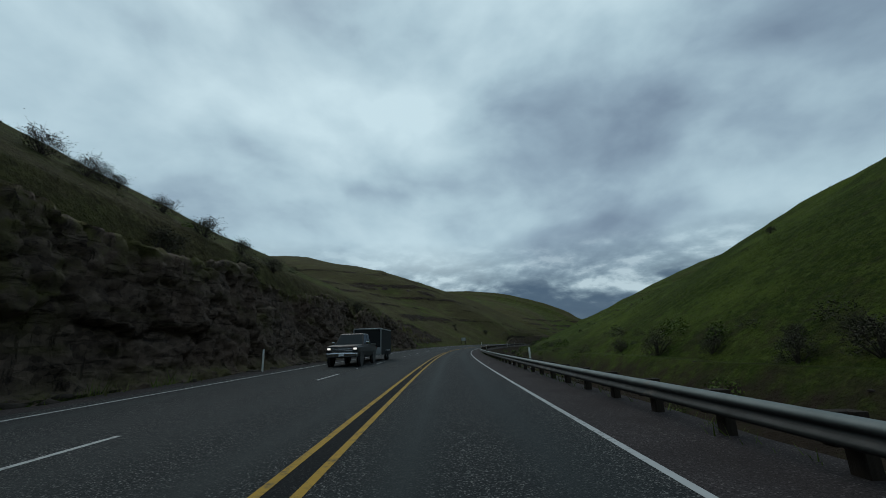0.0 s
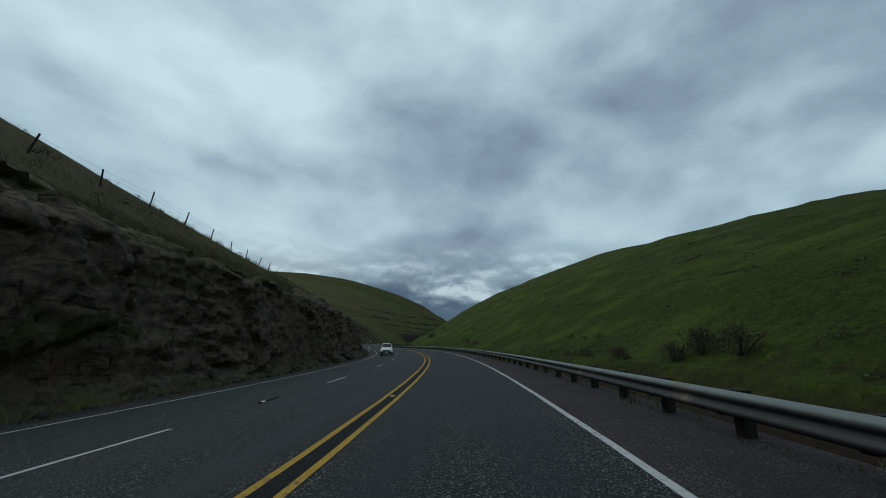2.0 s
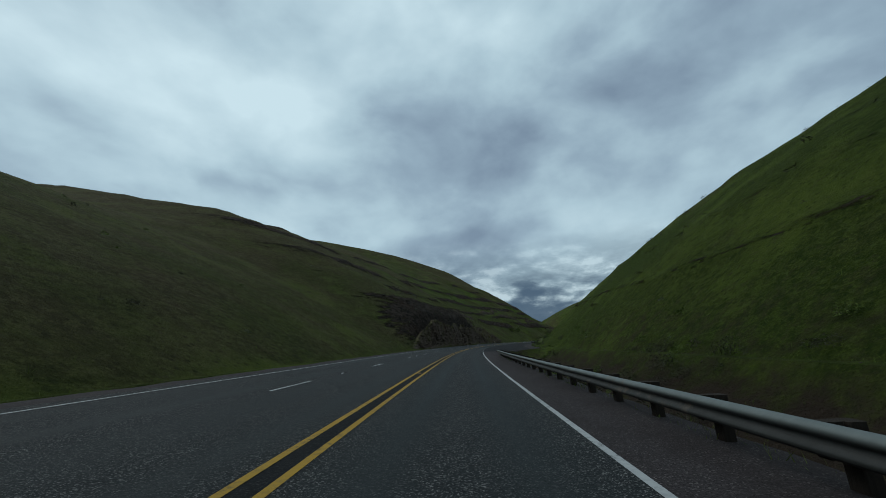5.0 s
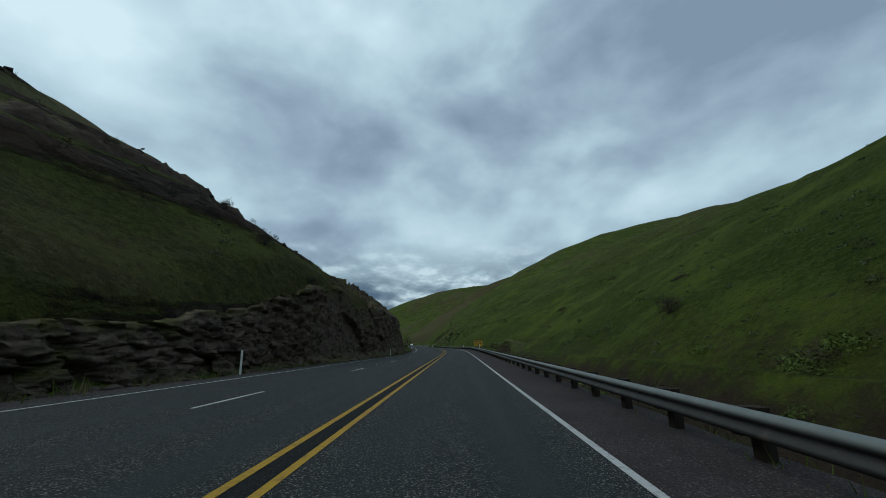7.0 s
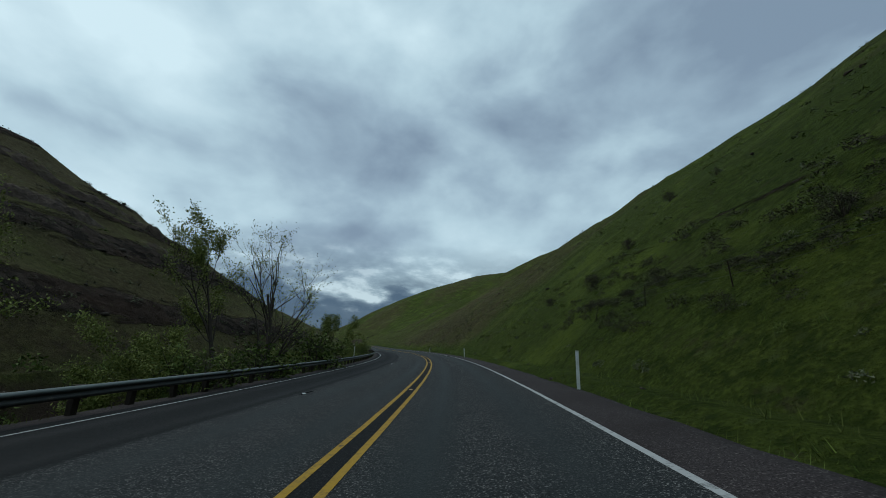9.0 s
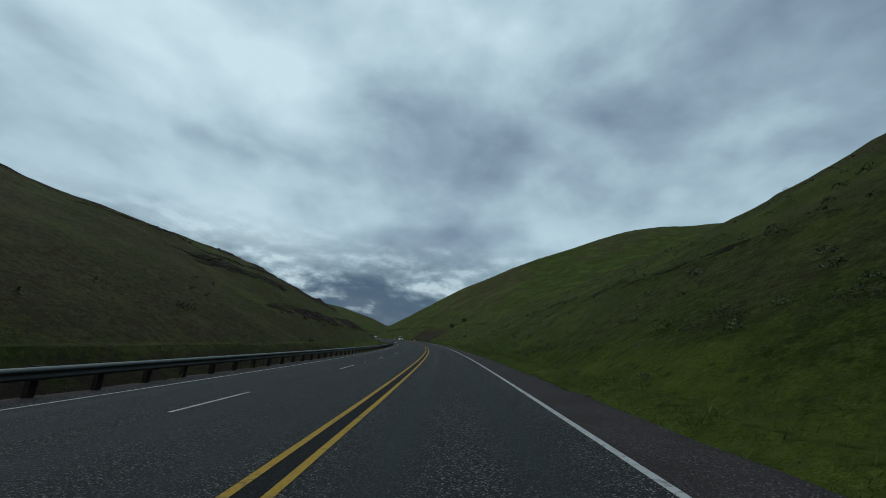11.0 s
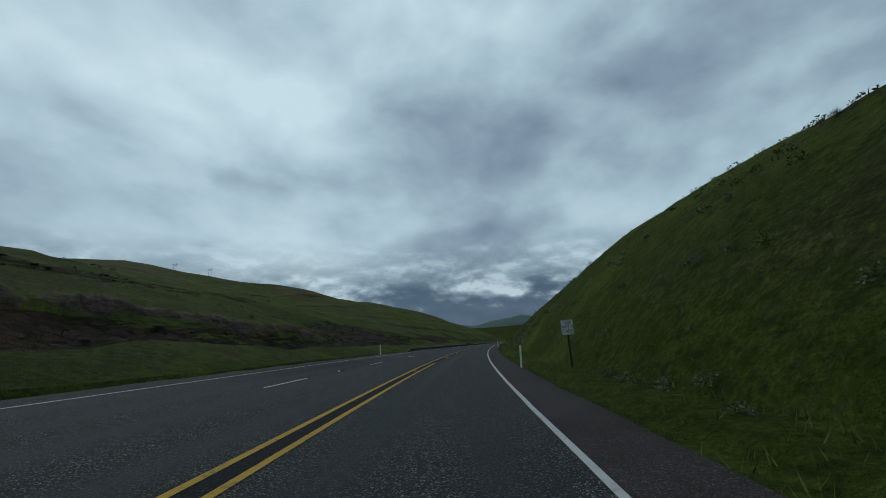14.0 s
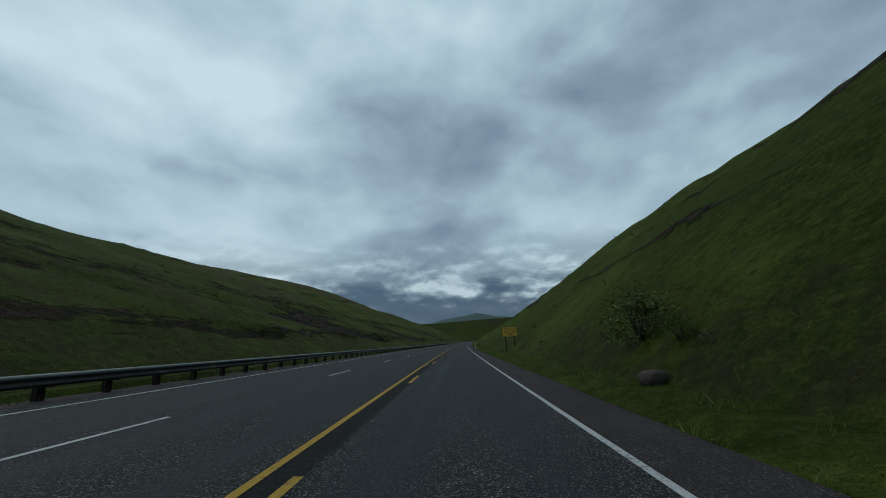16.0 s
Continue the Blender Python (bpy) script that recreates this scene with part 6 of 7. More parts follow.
def pickup(paint, label, trim=CHROME, lit=True):
    ob = vehicle("pickup_truck", label, "pickup truck", paint, 5.9, 2.03,
                 [(-2.95, 0.62, 1.08, 1.22, 0.96, 0.92), (-0.95, 0.50, 1.12, 1.26, 1.0, 0.96), (-0.9, 0.48, 1.12, 1.28, 1.0, 0.96), (1.1, 0.48, 1.12, 1.30, 1.0, 0.94),
                  (2.3, 0.50, 1.12, 1.28, 1.0, 0.90), (2.78, 0.54, 1.10, 1.24, 0.98, 0.88), (2.90, 0.56, 1.06, 1.18, 0.95, 0.86)],
                 (-1.0, -0.85, 0.62, 1.32, 1.26, 1.96, 0.93, 0.76), ((-1.85, 0.42), (1.95, 0.42)), (0.80, 2.89, 1.04, 0.20, 0.11), 0.92, lit, trim)
    shell = part("grille_surround", Shape().box((0, 2.915, 0.93), (1.34, 0.05, 0.40), 0.03), DARK_PLASTIC, ob)
    for z in (0.80, 0.92, 1.04):
        part("chrome_bar", Shape().box((0, 2.95, z), (1.30, 0.03, 0.035), 0.008), CHROME, shell)
    for x in (-0.8, 0.8):
        part("fog_lamp", Shape().box((x, 2.92, 0.72), (0.14, 0.05, 0.07), 0.015), LENS_CLEAR, ob, "small clear fog lamp")
    bed = Shape()
    for x in (-0.88, 0.88):
        bed.box((x, -1.95, 1.3), (0.1, 1.9, 0.12), 0.02)
    bed.box((0, -2.9, 1.27), (1.8, 0.08, 0.16), 0.02)
    part("bed_rail", bed, paint, ob)
    return ob


def van(label):
    return vehicle("passenger_van", label, "van", WHITE_CAR, 5.7, 2.02,
                   [(-2.85, 0.45, 1.1, 1.22, 0.99, 0.95), (-2.7, 0.38, 1.1, 1.25, 1.0, 0.96), (1.5, 0.36, 1.1, 1.22, 1.0, 0.94), (2.35, 0.38, 1.02, 1.14, 0.99, 0.86), (2.75, 0.42, 0.92, 1.03, 0.95, 0.76)],
                   (-2.75, -2.62, 1.0, 1.75, 1.22, 2.08, 0.95, 0.84), ((-1.75, 0.36), (1.75, 0.36)), (0.74, 2.76, 0.86, 0.28, 0.18), 0.78)


def sedan(paint, label, tall=0.0, name="sedan", category="car"):
    return vehicle(name, label, category, paint, 4.6, 1.82,
                   [(-2.28, 0.42, 0.80 + tall * 0.5, 0.98 + tall, 0.82, 0.72), (-2.0, 0.30, 0.84 + tall * 0.5, 1.03 + tall, 0.9, 0.78), (-1.0, 0.24, 0.86 + tall * 0.5, 0.98 + tall, 0.91, 0.82), (0.9, 0.24, 0.84 + tall * 0.5, 0.96 + tall, 0.91, 0.82),
                    (1.7, 0.26, 0.74 + tall * 0.5, 0.86 + tall, 0.9, 0.74), (2.2, 0.30, 0.62 + tall * 0.5, 0.72 + tall, 0.82, 0.62), (2.32, 0.34, 0.55 + tall * 0.4, 0.62 + tall, 0.72, 0.5)],
                   (-1.75 - tall, -0.95 - tall * 1.4, 0.25, 1.15, 0.95 + tall, 1.40 + tall * 1.3, 0.80, 0.60), ((-1.38, 0.33), (1.38, 0.33)), (0.66, 2.2, 0.63 + tall * 0.6, 0.3, 0.12), 0.55 + tall * 0.5)


def on_road(ob, s, d):
    ob.matrix_basis = spot(s, d, 180, 0.0, float(rz(s, d))) @ Matrix.Diagonal((K, K, K, 1))


truck = pickup(BLACK_PAINT, "black crew-cab pickup truck with chrome grille, headlights on")
on_road(truck, *AT_TRUCK)
tr = base("cargo_trailer", "tall charcoal enclosed cargo trailer with silver corner trim", "trailer", "vehicles on the road")
part("box", Shape().box((0, 0, 1.45), (2.15, 4.9, 2.0), 0.06), TRAILER_SKIN, tr)
part("roof", Shape().box((0, 0, 2.47), (2.19, 4.94, 0.08), 0.03), ALUMINIUM, tr)
part("nose_guard", Shape().box((0, 2.46, 0.75), (2.1, 0.03, 0.55), 0.01), ALUMINIUM, tr, "silver stone guard")
for x in (-1.08, 1.08):
    part("corner_trim", Shape().box((x, 2.44, 1.45), (0.07, 0.09, 2.0), 0.02), ALUMINIUM, tr)
    part("fender", Shape().box((x, -0.4, 0.78), (0.24, 1.5, 0.08), 0.03), ALUMINIUM, tr)
    wheel(tr, x * 0.97, -0.75, 0.33, 0.2)
    wheel(tr, x * 0.97, 0.02, 0.33, 0.2)
part("drawbar", Shape().tube([(0, 2.4, 0.5), (0, 3.6, 0.5)], [0.06, 0.06], 6), DARK_PLASTIC, tr)
on_road(tr, AT_TRUCK[0] + 6.7, AT_TRUCK[1] - 0.05)
on_road(sedan(WHITE_CAR, "white sport utility car coming along the outer lane", 0.22, "suv", "car"), *AT_SUV)
on_road(sedan(WHITE_CAR, "white hatchback with headlights on in the near lane", 0.14, "hatchback", "car"), *AT_CAR8)
on_road(van("white high-roofed van with dark grille coming round the bend"), *AT_VAN1)
on_road(van("white passenger van with dark windows in the near lane"), *AT_VAN2)
on_road(sedan(SILVER_CAR, "silver sedan with headlights on beside the guard rail"), *AT_SEDAN)

# ---------------------------------------------------------------- the distance
x0, y0 = (float(q) for q in pos(3340, 0))
ax = float(np.interp(3300, S, HEAD))
fx, fy, gx, gy = math.sin(ax), math.cos(ax), math.cos(ax), -math.sin(ax)


def far_land(name, rows, cols, height, mat, label):
    a, b = np.meshgrid(rows, cols, indexing="ij")
    z = height(a, b)
    v = np.stack([x0 + fx * a + gx * b, y0 + fy * a + gy * b, z], -1).reshape(-1, 3)
    return thing(name, v, grid_faces(len(rows), len(cols)), mat, label, "hill", "distant hills", "structure", True)


z0 = float(np.interp(3340, S, RZ))
far_land("far_hills", np.arange(-40, 1500, 22.0), np.arange(-1500, 1500, 22.0),
         lambda a, b: z0 - 6 + smooth(0, 300, a) * (FAR_RISE + 26 * fbm(a / 420 + 3, b / 420, 4)) + smooth(250, 900, np.abs(b + 20)) * 70 + smooth(60, 260, np.abs(b)) * smooth(500, 0, a) * 30, FARHILL, "round grassy hills closing the valley far ahead")
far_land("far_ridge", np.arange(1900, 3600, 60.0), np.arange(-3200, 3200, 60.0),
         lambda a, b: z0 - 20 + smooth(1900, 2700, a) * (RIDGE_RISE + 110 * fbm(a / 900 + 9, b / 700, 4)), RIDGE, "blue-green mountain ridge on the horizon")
g = 18000.0
xs = np.linspace(-g, g, 41)
gx_, gy_ = np.meshgrid(xs, xs, indexing="ij")
v = np.stack([gx_ + 1000, gy_ + 1500, 0 * gx_ - 14.0], -1).reshape(-1, 3)
thing("ground", v, grid_faces(41, 41), FARHILL, "wide dull green land out to the horizon", "ground", kind="structure")

# ---------------------------------------------------------------- plants


def blades(name, spots, mat, label, per=7, seed=1, wide=1.0):
    """Tufts of grass as one sheet of slender leaning blades: spots give s, d, height."""
    r = np.random.RandomState(seed)
    sp = np.asarray(spots)
    sp = sp[np.argsort(sp[:, 0])]
    z0 = ground(sp[:, 0], sp[:, 1]) - 0.05
    s, d, h, z = (q.repeat(per) for q in (sp[:, 0], sp[:, 1], sp[:, 2], z0))
    n = len(s)
    x, y = pos(s, d)
    k = 0.30 * h
    x, y = x + r.normal(0, 1, n) * k, y + r.normal(0, 1, n) * k
    a, b = r.uniform(0, 2 * np.pi, n), r.uniform(0, 2 * np.pi, n)
    hh = h * r.uniform(0.5, 1.15, n)
    w = (0.006 + 0.026 * hh) * r.uniform(0.6, 1.3, n) * wide
    bend = hh * r.uniform(0.15, 0.9, n)
    ca, sa, cb, sb = np.cos(a), np.sin(a), np.cos(b), np.sin(b)
    p0 = np.stack([x - ca * w, y - sa * w, z], 1)
    p1 = np.stack([x + ca * w, y + sa * w, z], 1)
    p2 = np.stack([x + cb * bend, y + sb * bend, z + hh * (1 - 0.25 * (bend / hh) ** 2)], 1)
    v = np.stack([p0, p1, p2], 1).reshape(-1, 3)
    return thing(name, v, np.arange(3 * n).reshape(-1, 3), mat, label, "grass", kind="stuff")


def leaf_cloud(centres, size, r, up=0.3):
    """Small leaf-shaped quads, turned every way, at the given centres."""
    n = len(centres)
    a = r.normal(0, 1, (n, 3))
    a /= np.linalg.norm(a, axis=1)[:, None]
    b = np.cross(a, r.normal(0, 1, (n, 3)))
    b /= np.linalg.norm(b, axis=1)[:, None] + 1e-9
    sz = size * r.uniform(0.6, 1.4, n)[:, None]
    c = np.asarray(centres)
    v = np.stack([c - a * sz, c - b * sz * 0.45, c + a * sz, c + b * sz * 0.45], 1).reshape(-1, 3)
    f = np.arange(n * 4).reshape(-1, 4)
    return v, f


def shrub_data(name, seed, mat, w=1.0, h=0.9, leaves=260, leaf=0.05, twigs=9, shell=0.55):
    """Twigs and leaf meshes of a bush of unit size."""
    r = np.random.RandomState(seed)
    tw = Shape()
    pts = []
    for i in range(twigs):
        a, lean = r.uniform(0, 6.28), r.uniform(0.1, 1.0)
        tip = Vector((math.cos(a) * lean * w * 0.55, math.sin(a) * lean * w * 0.55, h * r.uniform(0.6, 1.05) * (1.1 - 0.4 * lean)))
        midp = tip * 0.5 + Vector((r.normal(0, 0.05), r.normal(0, 0.05), 0.06))
        tw.tube([(0, 0, -0.08), midp, tip], [0.012, 0.007, 0.002], 4, False)
        for _ in range(4):
            st = midp.lerp(tip, r.uniform(0.0, 0.8))
            en = st + Vector((r.normal(0, 0.16), r.normal(0, 0.16), r.uniform(0.08, 0.3)))
            tw.tube([st, en], [0.004, 0.0015], 3, False)
            pts.append((st, en))
        pts.append((midp, tip))
    # leaves: some along the twigs, the rest in a lumpy dome that reaches the ground
    lumps = r.normal(0, 1, (14, 3))
    lumps /= np.linalg.norm(lumps, axis=1)[:, None]
    cs = []
    while len(cs) < leaves:
        if r.rand() < 0.35:
            p, q = pts[r.randint(len(pts))]
            c = p.lerp(q, r.uniform(0.1, 1.1))
            cs.append((c[0] + r.normal(0, 0.05), c[1] + r.normal(0, 0.05), max(0.02, c[2] + r.normal(0, 0.05))))
        else:
            n = r.normal(0, 1, 3)
            n /= np.linalg.norm(n)
            k = 0.70 + 0.34 * max(0.0, float((lumps @ n).max()) - 0.55) / 0.45
            k *= r.uniform(0.25, 1.0) ** 0.4
            cs.append((n[0] * k * w * 0.5, n[1] * k * w * 0.5, abs(n[2]) * k * h * 0.95 + 0.02))
    v, f = leaf_cloud(np.array(cs), leaf, r)
    return tw.data(name + "_twigs", BARK), mesh_data(name + "_leaves", v, f, mat)


KINDS = {}
for i in range(4):
    KINDS["dark", i] = shrub_data("dark_shrub", 100 + i, DARKLEAF, leaves=1600, leaf=0.023, twigs=22, h=0.85)
    KINDS["sage", i] = shrub_data("sagebrush", 200 + i, SAGE, leaves=1200, leaf=0.022, twigs=12, h=0.7)
    KINDS["green", i] = shrub_data("green_shrub", 300 + i, SHRUB, leaves=1800, leaf=0.025, twigs=18)
    KINDS["lime", i] = shrub_data("lime_shrub", 400 + i, LIME, leaves=2600, leaf=0.020, twigs=18)
LABELS = {"dark": "dark nearly leafless shrub with fine twigs on the slope", "sage": "grey-green sagebrush clump in the grass",
          "green": "dense green leafy bush in fresh spring leaf", "lime": "bright lime-green low bush beside the guard rail"}


def shrub(kind, s, d, width, height, seed=0, turn=0.0):
    tw, lf = KINDS[kind, seed % 4]
    ob = base("shrub" if kind != "sage" else "sagebrush", LABELS[kind], "shrub", kind + " shrubs on the slopes")
    part("stem", tw, None, ob)
    part("foliage", lf, None, ob)
    ob.matrix_basis = spot(s, d, turn + 77 * seed, -0.05) @ Matrix.Diagonal((K * width, K * width, K * height, 1))
    return ob


for i, (kind, s, d, w, h) in enumerate(BUSHES):
    shrub(kind, s, d, w, h, i)


def clump_shape(seed, leaves, size, sliver=1.0):
    """A low bush, one unit wide: a lumpy cloud of small leaves down to the ground."""
    r = np.random.RandomState(seed)
    lumps = r.normal(0, 1, (9, 3))
    lumps /= np.linalg.norm(lumps, axis=1)[:, None]
    n = r.normal(0, 1, (leaves, 3))
    n /= np.linalg.norm(n, axis=1)[:, None]
    n[:, 2] = np.abs(n[:, 2])
    k = (0.62 + 0.65 * np.clip((n @ lumps.T).max(1) - 0.5, 0, 1)) * r.uniform(0.15, 1.0, leaves) ** 0.4
    c = n * k[:, None] * np.array([0.5, 0.5, 0.55]) + np.array([0, 0, 0.03])
    a = r.normal(0, 1, (leaves, 3)) + n * 0.35
    a = a / np.linalg.norm(a, axis=1)[:, None] * r.uniform(0.6, 1.3, (leaves, 1)) * size
    b = np.cross(a, r.normal(0, 1, (leaves, 3)))
    b = b / (np.linalg.norm(b, axis=1)[:, None] + 1e-9) * r.uniform(0.4, 0.7, (leaves, 1)) * size
    a, b = a * sliver, b / sliver
    return np.stack([c - a * 0.7 - b, c - a * 0.7 + b, c + a], 1)


def shrub_field(name, kind, spots, label, heights=None):
    """Many small bushes as one mass, each bush turned and sized on its own; those near the road have more and finer leaves."""
    r = np.random.RandomState(9)
    sliver = 1.7 if kind == "dark" else 1.0
    sizes = ((18, 0.115), (80, 0.060), (240, 0.034)) if kind == "dark" else ((18, 0.125), (64, 0.078), (240, 0.044))
    coarse, middle, fine = ([clump_shape(500 + 10 * i + len(kind), n, size, sliver) for i in range(7)] for n, size in sizes)
    sp = np.asarray(spots)
    g = ground(sp[:, 0], sp[:, 1]) if heights is None else heights
    px, py = pos(sp[:, 0], sp[:, 1])
    vs = []
    for (s, d, w), z, x, y in zip(sp, g, px, py):
        far = abs(d - 1.7) / w
        q = (fine if far < 11 else middle if far < 20 else coarse)[r.randint(7)].reshape(-1, 3) * w * np.array([r.uniform(0.8, 1.3), r.uniform(0.8, 1.3), r.uniform(0.7, 1.1)])
        a = r.uniform(0, 6.28)
        vs.append(np.stack([q[:, 0] * math.cos(a) - q[:, 1] * math.sin(a) + x, q[:, 0] * math.sin(a) + q[:, 1] * math.cos(a) + y, q[:, 2] + z - 0.03], 1))
    v = np.concatenate(vs)
    return thing(name, v, np.arange(len(v)).reshape(-1, 3), {"sage": SAGE, "dark": DARKLEAF, "green": SHRUB}[kind], label, "scrub", kind="stuff")


FR = np.random.RandomState(33)


def field(n, s0, s1, side, u0, u1, w0, w1, power=1.7, clump=None):
    """Spots on one slope: more of them near the road, and gathered in drifts where clump is given."""
    m = n if clump is None else n * 5
    s, u = FR.uniform(s0, s1, m), u0 + (u1 - u0) * FR.rand(m) ** power
    if clump is not None:
        keep = np.where(fbm(s / 14.0, u / 9.0 + 30 * side, 3) > clump)[0][:n]
        s, u = s[keep], u[keep]
    d = toe(side, s) + u
    free = d > verge(side, s) + 0.5
    return np.stack([s, side * d, FR.uniform(w0, w1, len(s))], 1)[free]


def on_ledges(n, s0, s1, side, u1, w0, w1, least=0.4):
    """Spots along the rock ledges of one slope."""
    s, u = FR.uniform(s0, s1, n * 8), FR.uniform(2, u1, n * 8)
    d = side * (toe(side, s) + u)
    keep = np.where(surface(side, s, d)[1] > least)[0][:n]
    return np.stack([s[keep], d[keep], FR.uniform(w0, w1, len(keep))], 1)


def contour(n, s0, s1, d, w0, w1):
    """Spots close along one contour of a slope."""
    s = FR.uniform(s0, s1, n)
    return np.stack([s, d + 0.9 * fbm(s / 9.0, 0 * s + d, 2) + FR.normal(0, 0.3, n), FR.uniform(w0, w1, n)], 1)


def join(*lists):
    return np.concatenate(lists)


shrub_field("sagebrush_scrub", "sage", join(field(800, -40, 2850, -1, 4, 60, 0.5, 1.2), field(1000, -40, 2850, 1, 1.5, 70, 0.4, 1.1),
                                            field(1700, 1580, 2360, 1, 0.8, 30, 0.4, 1.1, 1.2), field(160, 1230, 1300, 1, -7, 0, 0.7, 1.3, 1.0),
                                            field(350, 560, 760, -1, 3, 50, 0.5, 1.1, 1.3), field(320, 1480, 1640, -1, 3, 60, 0.5, 1.1, 1.2), field(240, 2375, 2470, 1, 1.5, 24, 0.35, 0.8, 1.2), field(500, 1335, 1560, 1, 1.5, 30, 0.4, 0.9, 1.2), field(700, 1060, 1320, 1, 1.5, 50, 0.5, 1.1, 1.2), field(170, 1330, 1410, 1, -0.5, 18, 0.6, 1.3, 1.3), field(260, 1085, 1150, 1, 3, 40, 0.7, 1.3, 1.1), field(40, 1334, 1352, 1, -1, 8, 0.5, 1.0, 1.0)), "low grey-green sagebrush scattered over the slopes")
shrub_field("dark_scrub", "dark", join(field(650, -40, 2850, -1, 5, 80, 0.6, 1.6, 1.3, 0.1), field(260, -40, 2850, 1, 4, 80, 0.6, 1.5, 1.3, 0.15), field(220, -40, 1300, 1, 1, 45, 0.7, 2.0, 1.2, 0.05),
                                       field(450, 20, 1290, 1, -9, 4, 0.9, 2.5, 1.0, 0.0), field(250, 1360, 1900, -1, -6, 12, 0.6, 1.7, 1.0, 0.0),
                                       field(450, 1580, 2360, 1, 1.5, 30, 0.5, 1.0, 1.2), field(260, 1340, 1850, 1, 4, 50, 0.5, 1.4, 1.2, 0.1), field(130, 1330, 1400, 1, -0.5, 14, 0.7, 1.6, 1.2, -0.1), field(140, 1498, 1535, 1, 4, 12, 0.7, 1.5, 1.0),
                                       field(260, 560, 760, -1, 4, 60, 0.8, 1.7, 1.2, 0.0), field(180, 170, 330, 1, -3, 9, 0.9, 2.2, 1.0, 0.05),
                                       on_ledges(900, 540, 2450, -1, 70, 0.6, 1.3), on_ledges(200, 1340, 2450, 1, 60, 0.5, 1.1, 0.25),
                                       contour(110, 1490, 1530, 12.7, 0.6, 1.1), contour(22, 1515, 1522, 10.6, 0.5, 0.9), contour(160, 2140, 2205, 18.2, 0.6, 1.2), field(260, 2375, 2470, 1, 2, 24, 0.4, 0.9, 1.2, 0.0), field(320, 1490, 1640, -1, 3, 60, 0.5, 1.2, 1.2)), "dark leafless scrub along slopes and stream")
shrub_field("green_scrub", "green", join(field(300, -40, 2850, -1, 3, 50, 0.5, 1.3, 1.5, 0.1), field(320, 20, 1290, 1, -9, 6, 0.9, 2.6, 1.0, 0.0),
                                         field(200, 1360, 1900, -1, -9, 2, 0.6, 1.7, 1.0, 0.0), field(110, 1480, 1585, -1, -9, 1, 1.0, 2.4, 1.0),
                                         field(500, 1330, 2850, 1, 2, 50, 0.4, 1.2, 1.6, 0.1), field(900, 1330, 1620, 1, 6, 90, 0.5, 0.9, 1.3),
                                         field(160, 170, 330, 1, -2, 12, 0.9, 2.0, 1.0, 0.05)), "small fresh green bushes along slopes and stream")

scatter_stones("ledge_stones", join(on_ledges(1300, 90, 2500, -1, 70, 0.2, 0.6, 0.45), on_ledges(200, 1340, 2500, 1, 60, 0.2, 0.45, 0.3), field(50, 2390, 2480, 1, 2, 20, 0.15, 0.4, 1.0)), "broken dark basalt blocks along the ledges of the slopes")

# growth that hangs over the edges of the earth banks
sp = join(*[np.stack([FR.uniform(s0 + 5, s1 - 5, int(5 * (s1 - s0))), FR.uniform(14.1, 15.6, int(5 * (s1 - s0))), FR.uniform(0.25, 0.8, int(5 * (s1 - s0))) ** 1.3], 1) for s0, s1, top in BANKS])
tops = np.concatenate([np.full(int(5 * (s1 - s0)), top - 0.12) for s0, s1, top in BANKS])
shrub_field("bank_growth", "green", sp, "tufts of green growth hanging over the earth banks", np.interp(sp[:, 0], S, RZ) + tops - 2.2 * np.clip(15.4 - sp[:, 1], 0, 2) * FR.rand(len(sp)))

# verge and hillside grass
sp = []
for side in (-1, 1):
    s = FR.uniform(-20, 2850, 11500)
    e = verge(side, s)
    t = np.maximum(toe(side, s), e + 0.6)
    over = np.where((side < 0) & (cut_left(s) > 0.5), 0.3, 3.2)
    sp.append(np.stack([s, side * (e + 0.2 + FR.rand(len(s)) ** 1.4 * (t - e + over)), FR.uniform(0.12, 0.34, len(s))], 1))
for s0, s1, side, d in ((-58, 880, 1, 5.4), (1056, 1340, 1, 5.4), (RAIL_L1, 1966, -1, 8.3), (RAIL_L2, RAIL_L2B, -1, 8.3), (RAIL_L3, 2850, -1, 8.3)):
    n = int((s1 - s0) * 4)
    sp.append(np.stack([FR.uniform(s0, s1, n), side * (d + 0.9 * FR.rand(n)), FR.uniform(0.12, 0.36, n)], 1))
sp.append(np.stack([FR.uniform(1330, 2850, 9000), 5.35 + 2.6 * FR.rand(9000) ** 1.3, FR.uniform(0.14, 0.36, 9000)], 1))
sp.append(np.stack([FR.uniform(1300, 1366, 3800), -9.0 - 7.5 * FR.rand(3800), FR.uniform(0.2, 0.5, 3800)], 1))
blades("verge_grass", join(*sp), BLADE, "tall fresh green grass along the road verge", 5, 3)
blades("slope_grass", join(field(22000, -20, 2850, 1, 0.3, 60, 0.14, 0.40, 1.9), field(5000, -20, 2850, -1, 3, 40, 0.14, 0.36, 1.6)), BLADE, "short green bunch grass over the slopes", 5, 4)
blades("dry_slope_grass", join(field(18000, -20, 2850, -1, 2.8, 60, 0.15, 0.42, 1.8), field(3000, 1480, 1640, -1, 2.8, 60, 0.15, 0.42, 1.3), field(7000, 1850, 2850, 1, 0.5, 30, 0.16, 0.45, 1.5), field(4000, -20, 1850, 1, 4, 60, 0.16, 0.4, 1.5), field(500, 1332, 1356, 1, 0, 9, 0.14, 0.35, 1.0), field(1800, 2375, 2480, 1, 2, 24, 0.14, 0.4, 1.2), field(1800, 300, 440, -1, 1, 16, 0.3, 0.6, 1.0)),
       DRYBLADE, "straw-coloured bunch grass over the slopes", 5, 5)
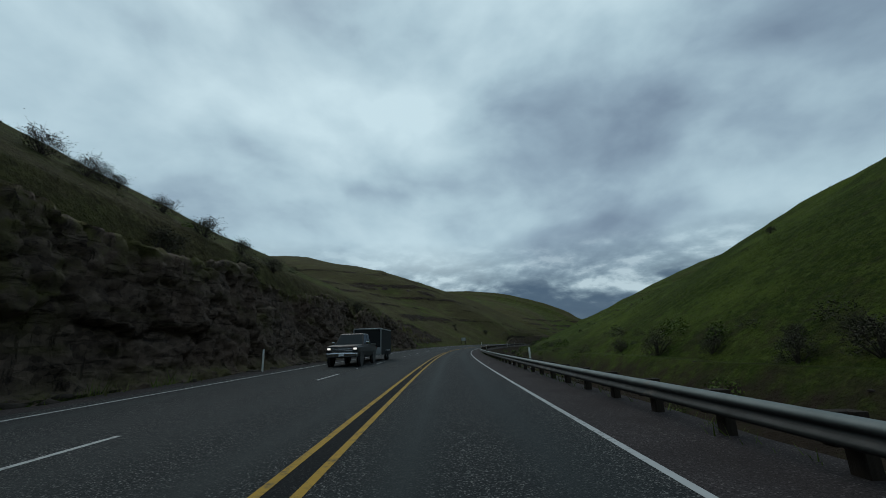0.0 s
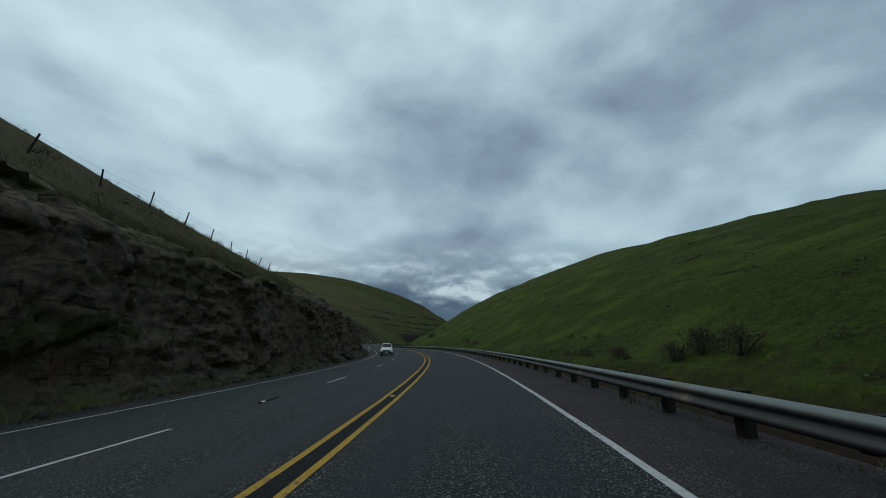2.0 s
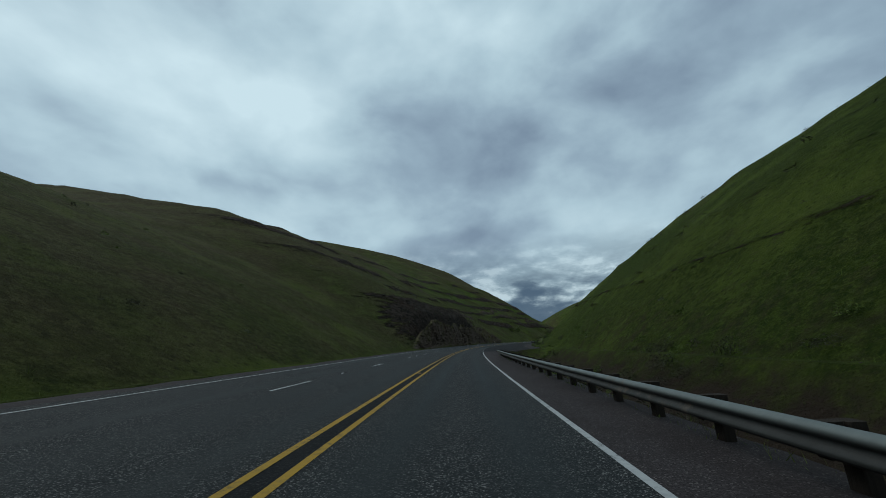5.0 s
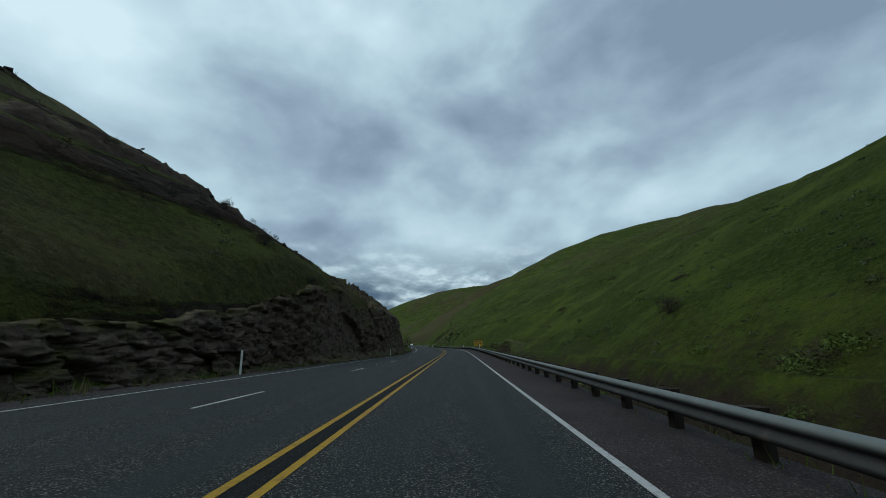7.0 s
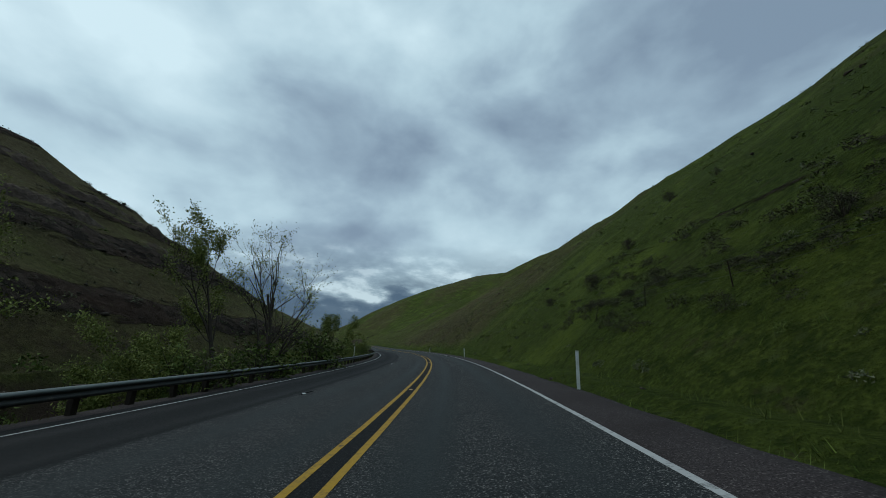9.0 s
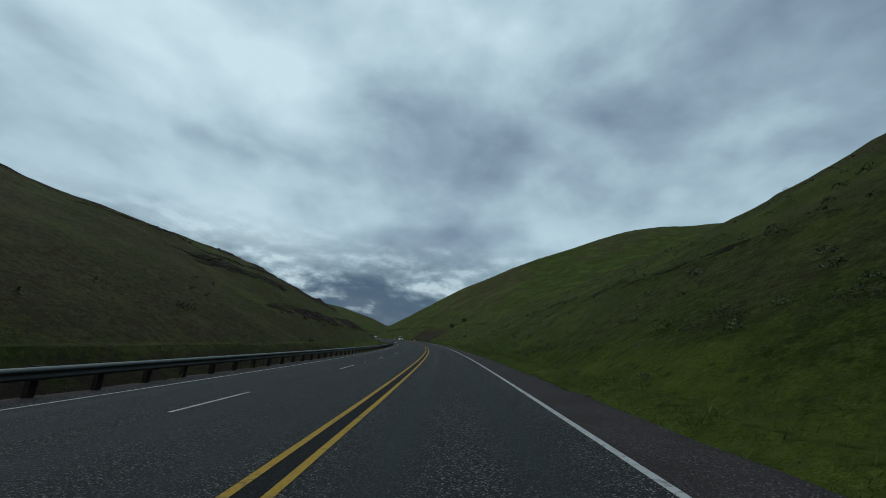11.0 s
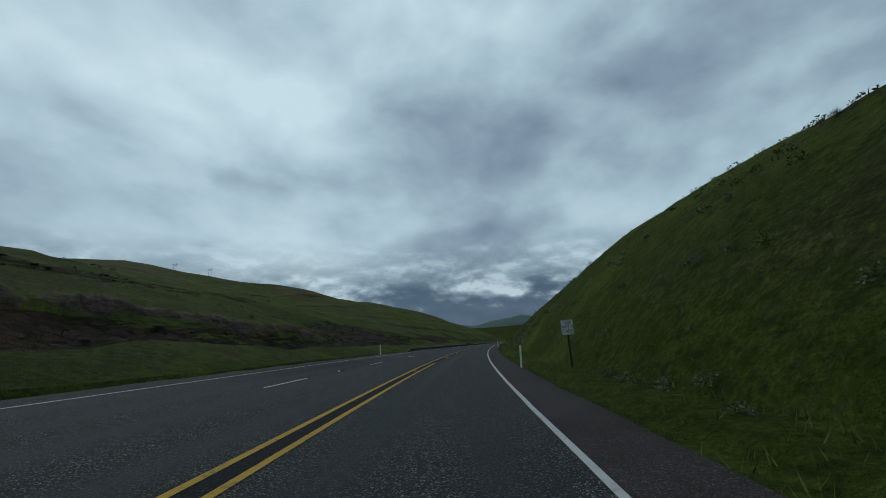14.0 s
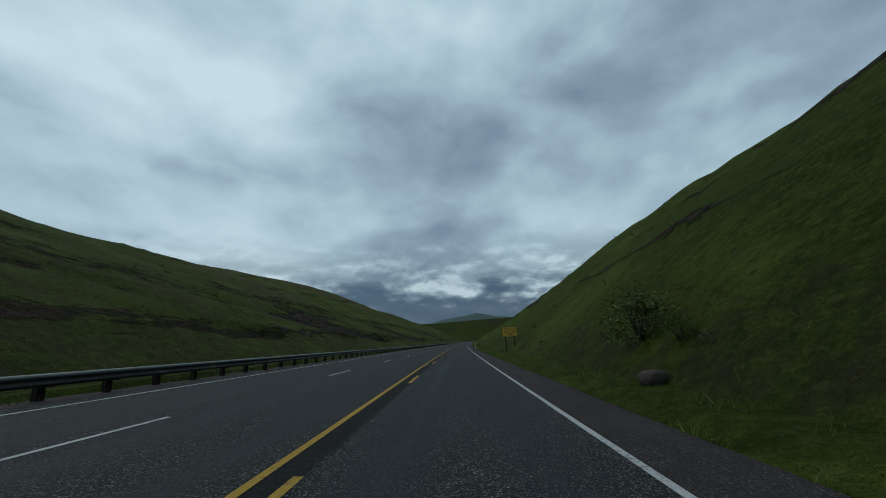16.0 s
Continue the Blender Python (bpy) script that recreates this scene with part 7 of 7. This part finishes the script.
sp = np.stack([FR.uniform(1408, 1470, 900), 5.4 + 4.5 * FR.rand(900) ** 1.4, FR.uniform(0.2, 0.65, 900)], 1)
foot = FR.uniform(0, 1300, 9000)
foot = foot[cut_left(foot) > 0.8]
foot = np.stack([foot, -(toe(-1, foot) + FR.uniform(-1.3, 0.1, len(foot))), FR.uniform(0.15, 0.5, len(foot)) * (0.5 + smooth(-0.1, 0.2, fbm(foot / 5.0, 0 * foot + 3, 2)))], 1)
blades("cutting_grass", foot[::2], BLADE, "green weeds and grass along the foot of the rock cuttings", 6, 15)
blades("dry_cutting_grass", foot[1::2], DRYBLADE, "straw-coloured grass along the foot of the rock cuttings", 6, 16)
blades("tall_dry_grass", sp, STRAW, "tall pale straw grass leaning over the gravel edge", 12, 8, 0.5)


def grow(shape, tips, p, d, length, rad, level, r, gnarl=0.25):
    """One limb and its forks."""
    pts, rr = [p], [rad]
    n = 4
    for i in range(n):
        d = (d + Vector((r.normal(0, gnarl * 0.7), r.normal(0, gnarl * 0.7), r.normal(0.08, gnarl * 0.5)))).normalized()
        p = p + d * (length / n)
        pts.append(p)
        rr.append(rad * (1 - 0.55 * (i + 1) / n))
    shape.tube(pts, rr, 6 if level > 1 else 4, False)
    if level == 0:
        tips += pts[1:]
        return
    for i in range(3 if level > 1 else 4):
        k = r.randint(1, n + 1)
        a = (d + Vector((r.normal(0, 0.52), r.normal(0, 0.52), r.normal(0.12, 0.3)))).normalized()
        grow(shape, tips, pts[k], a, length * r.uniform(0.5, 0.75), rr[k] * 0.70, level - 1, r, gnarl)
    tips.append(pts[-1])


def tree(s, d, height, seed, per_tip, leaf, label, stems=1, spread=0.12, level=3):
    r = np.random.RandomState(seed)
    wood, tips = Shape(), []
    for i in range(stems):
        a = r.uniform(0, 6.28)
        lean = spread * (1 + stems * 0.5) * r.uniform(0.4, 1.0)
        grow(wood, tips, Vector((0.15 * i * math.cos(a), 0.15 * i * math.sin(a), -0.3)), Vector((math.cos(a) * lean, math.sin(a) * lean, 1)).normalized(), height * 0.52, 0.016 * height / math.sqrt(stems), level, r, 0.2)
    ob = base("tree", label, "tree", "trees by the stream")
    part("trunk", wood, BARK, ob, smoothed=True)
    cs = []
    for t in tips:
        for _ in range(per_tip):
            cs.append((t[0] + r.normal(0, 0.18), t[1] + r.normal(0, 0.18), t[2] + r.normal(0, 0.16)))
    if cs:
        v, f = leaf_cloud(np.array(cs), leaf, r)
        part("crown", mesh_data("crown", v, f, LEAF), None, ob)
    stand(ob, s, d)
    return ob


for row in TREES:
    tree(*row)
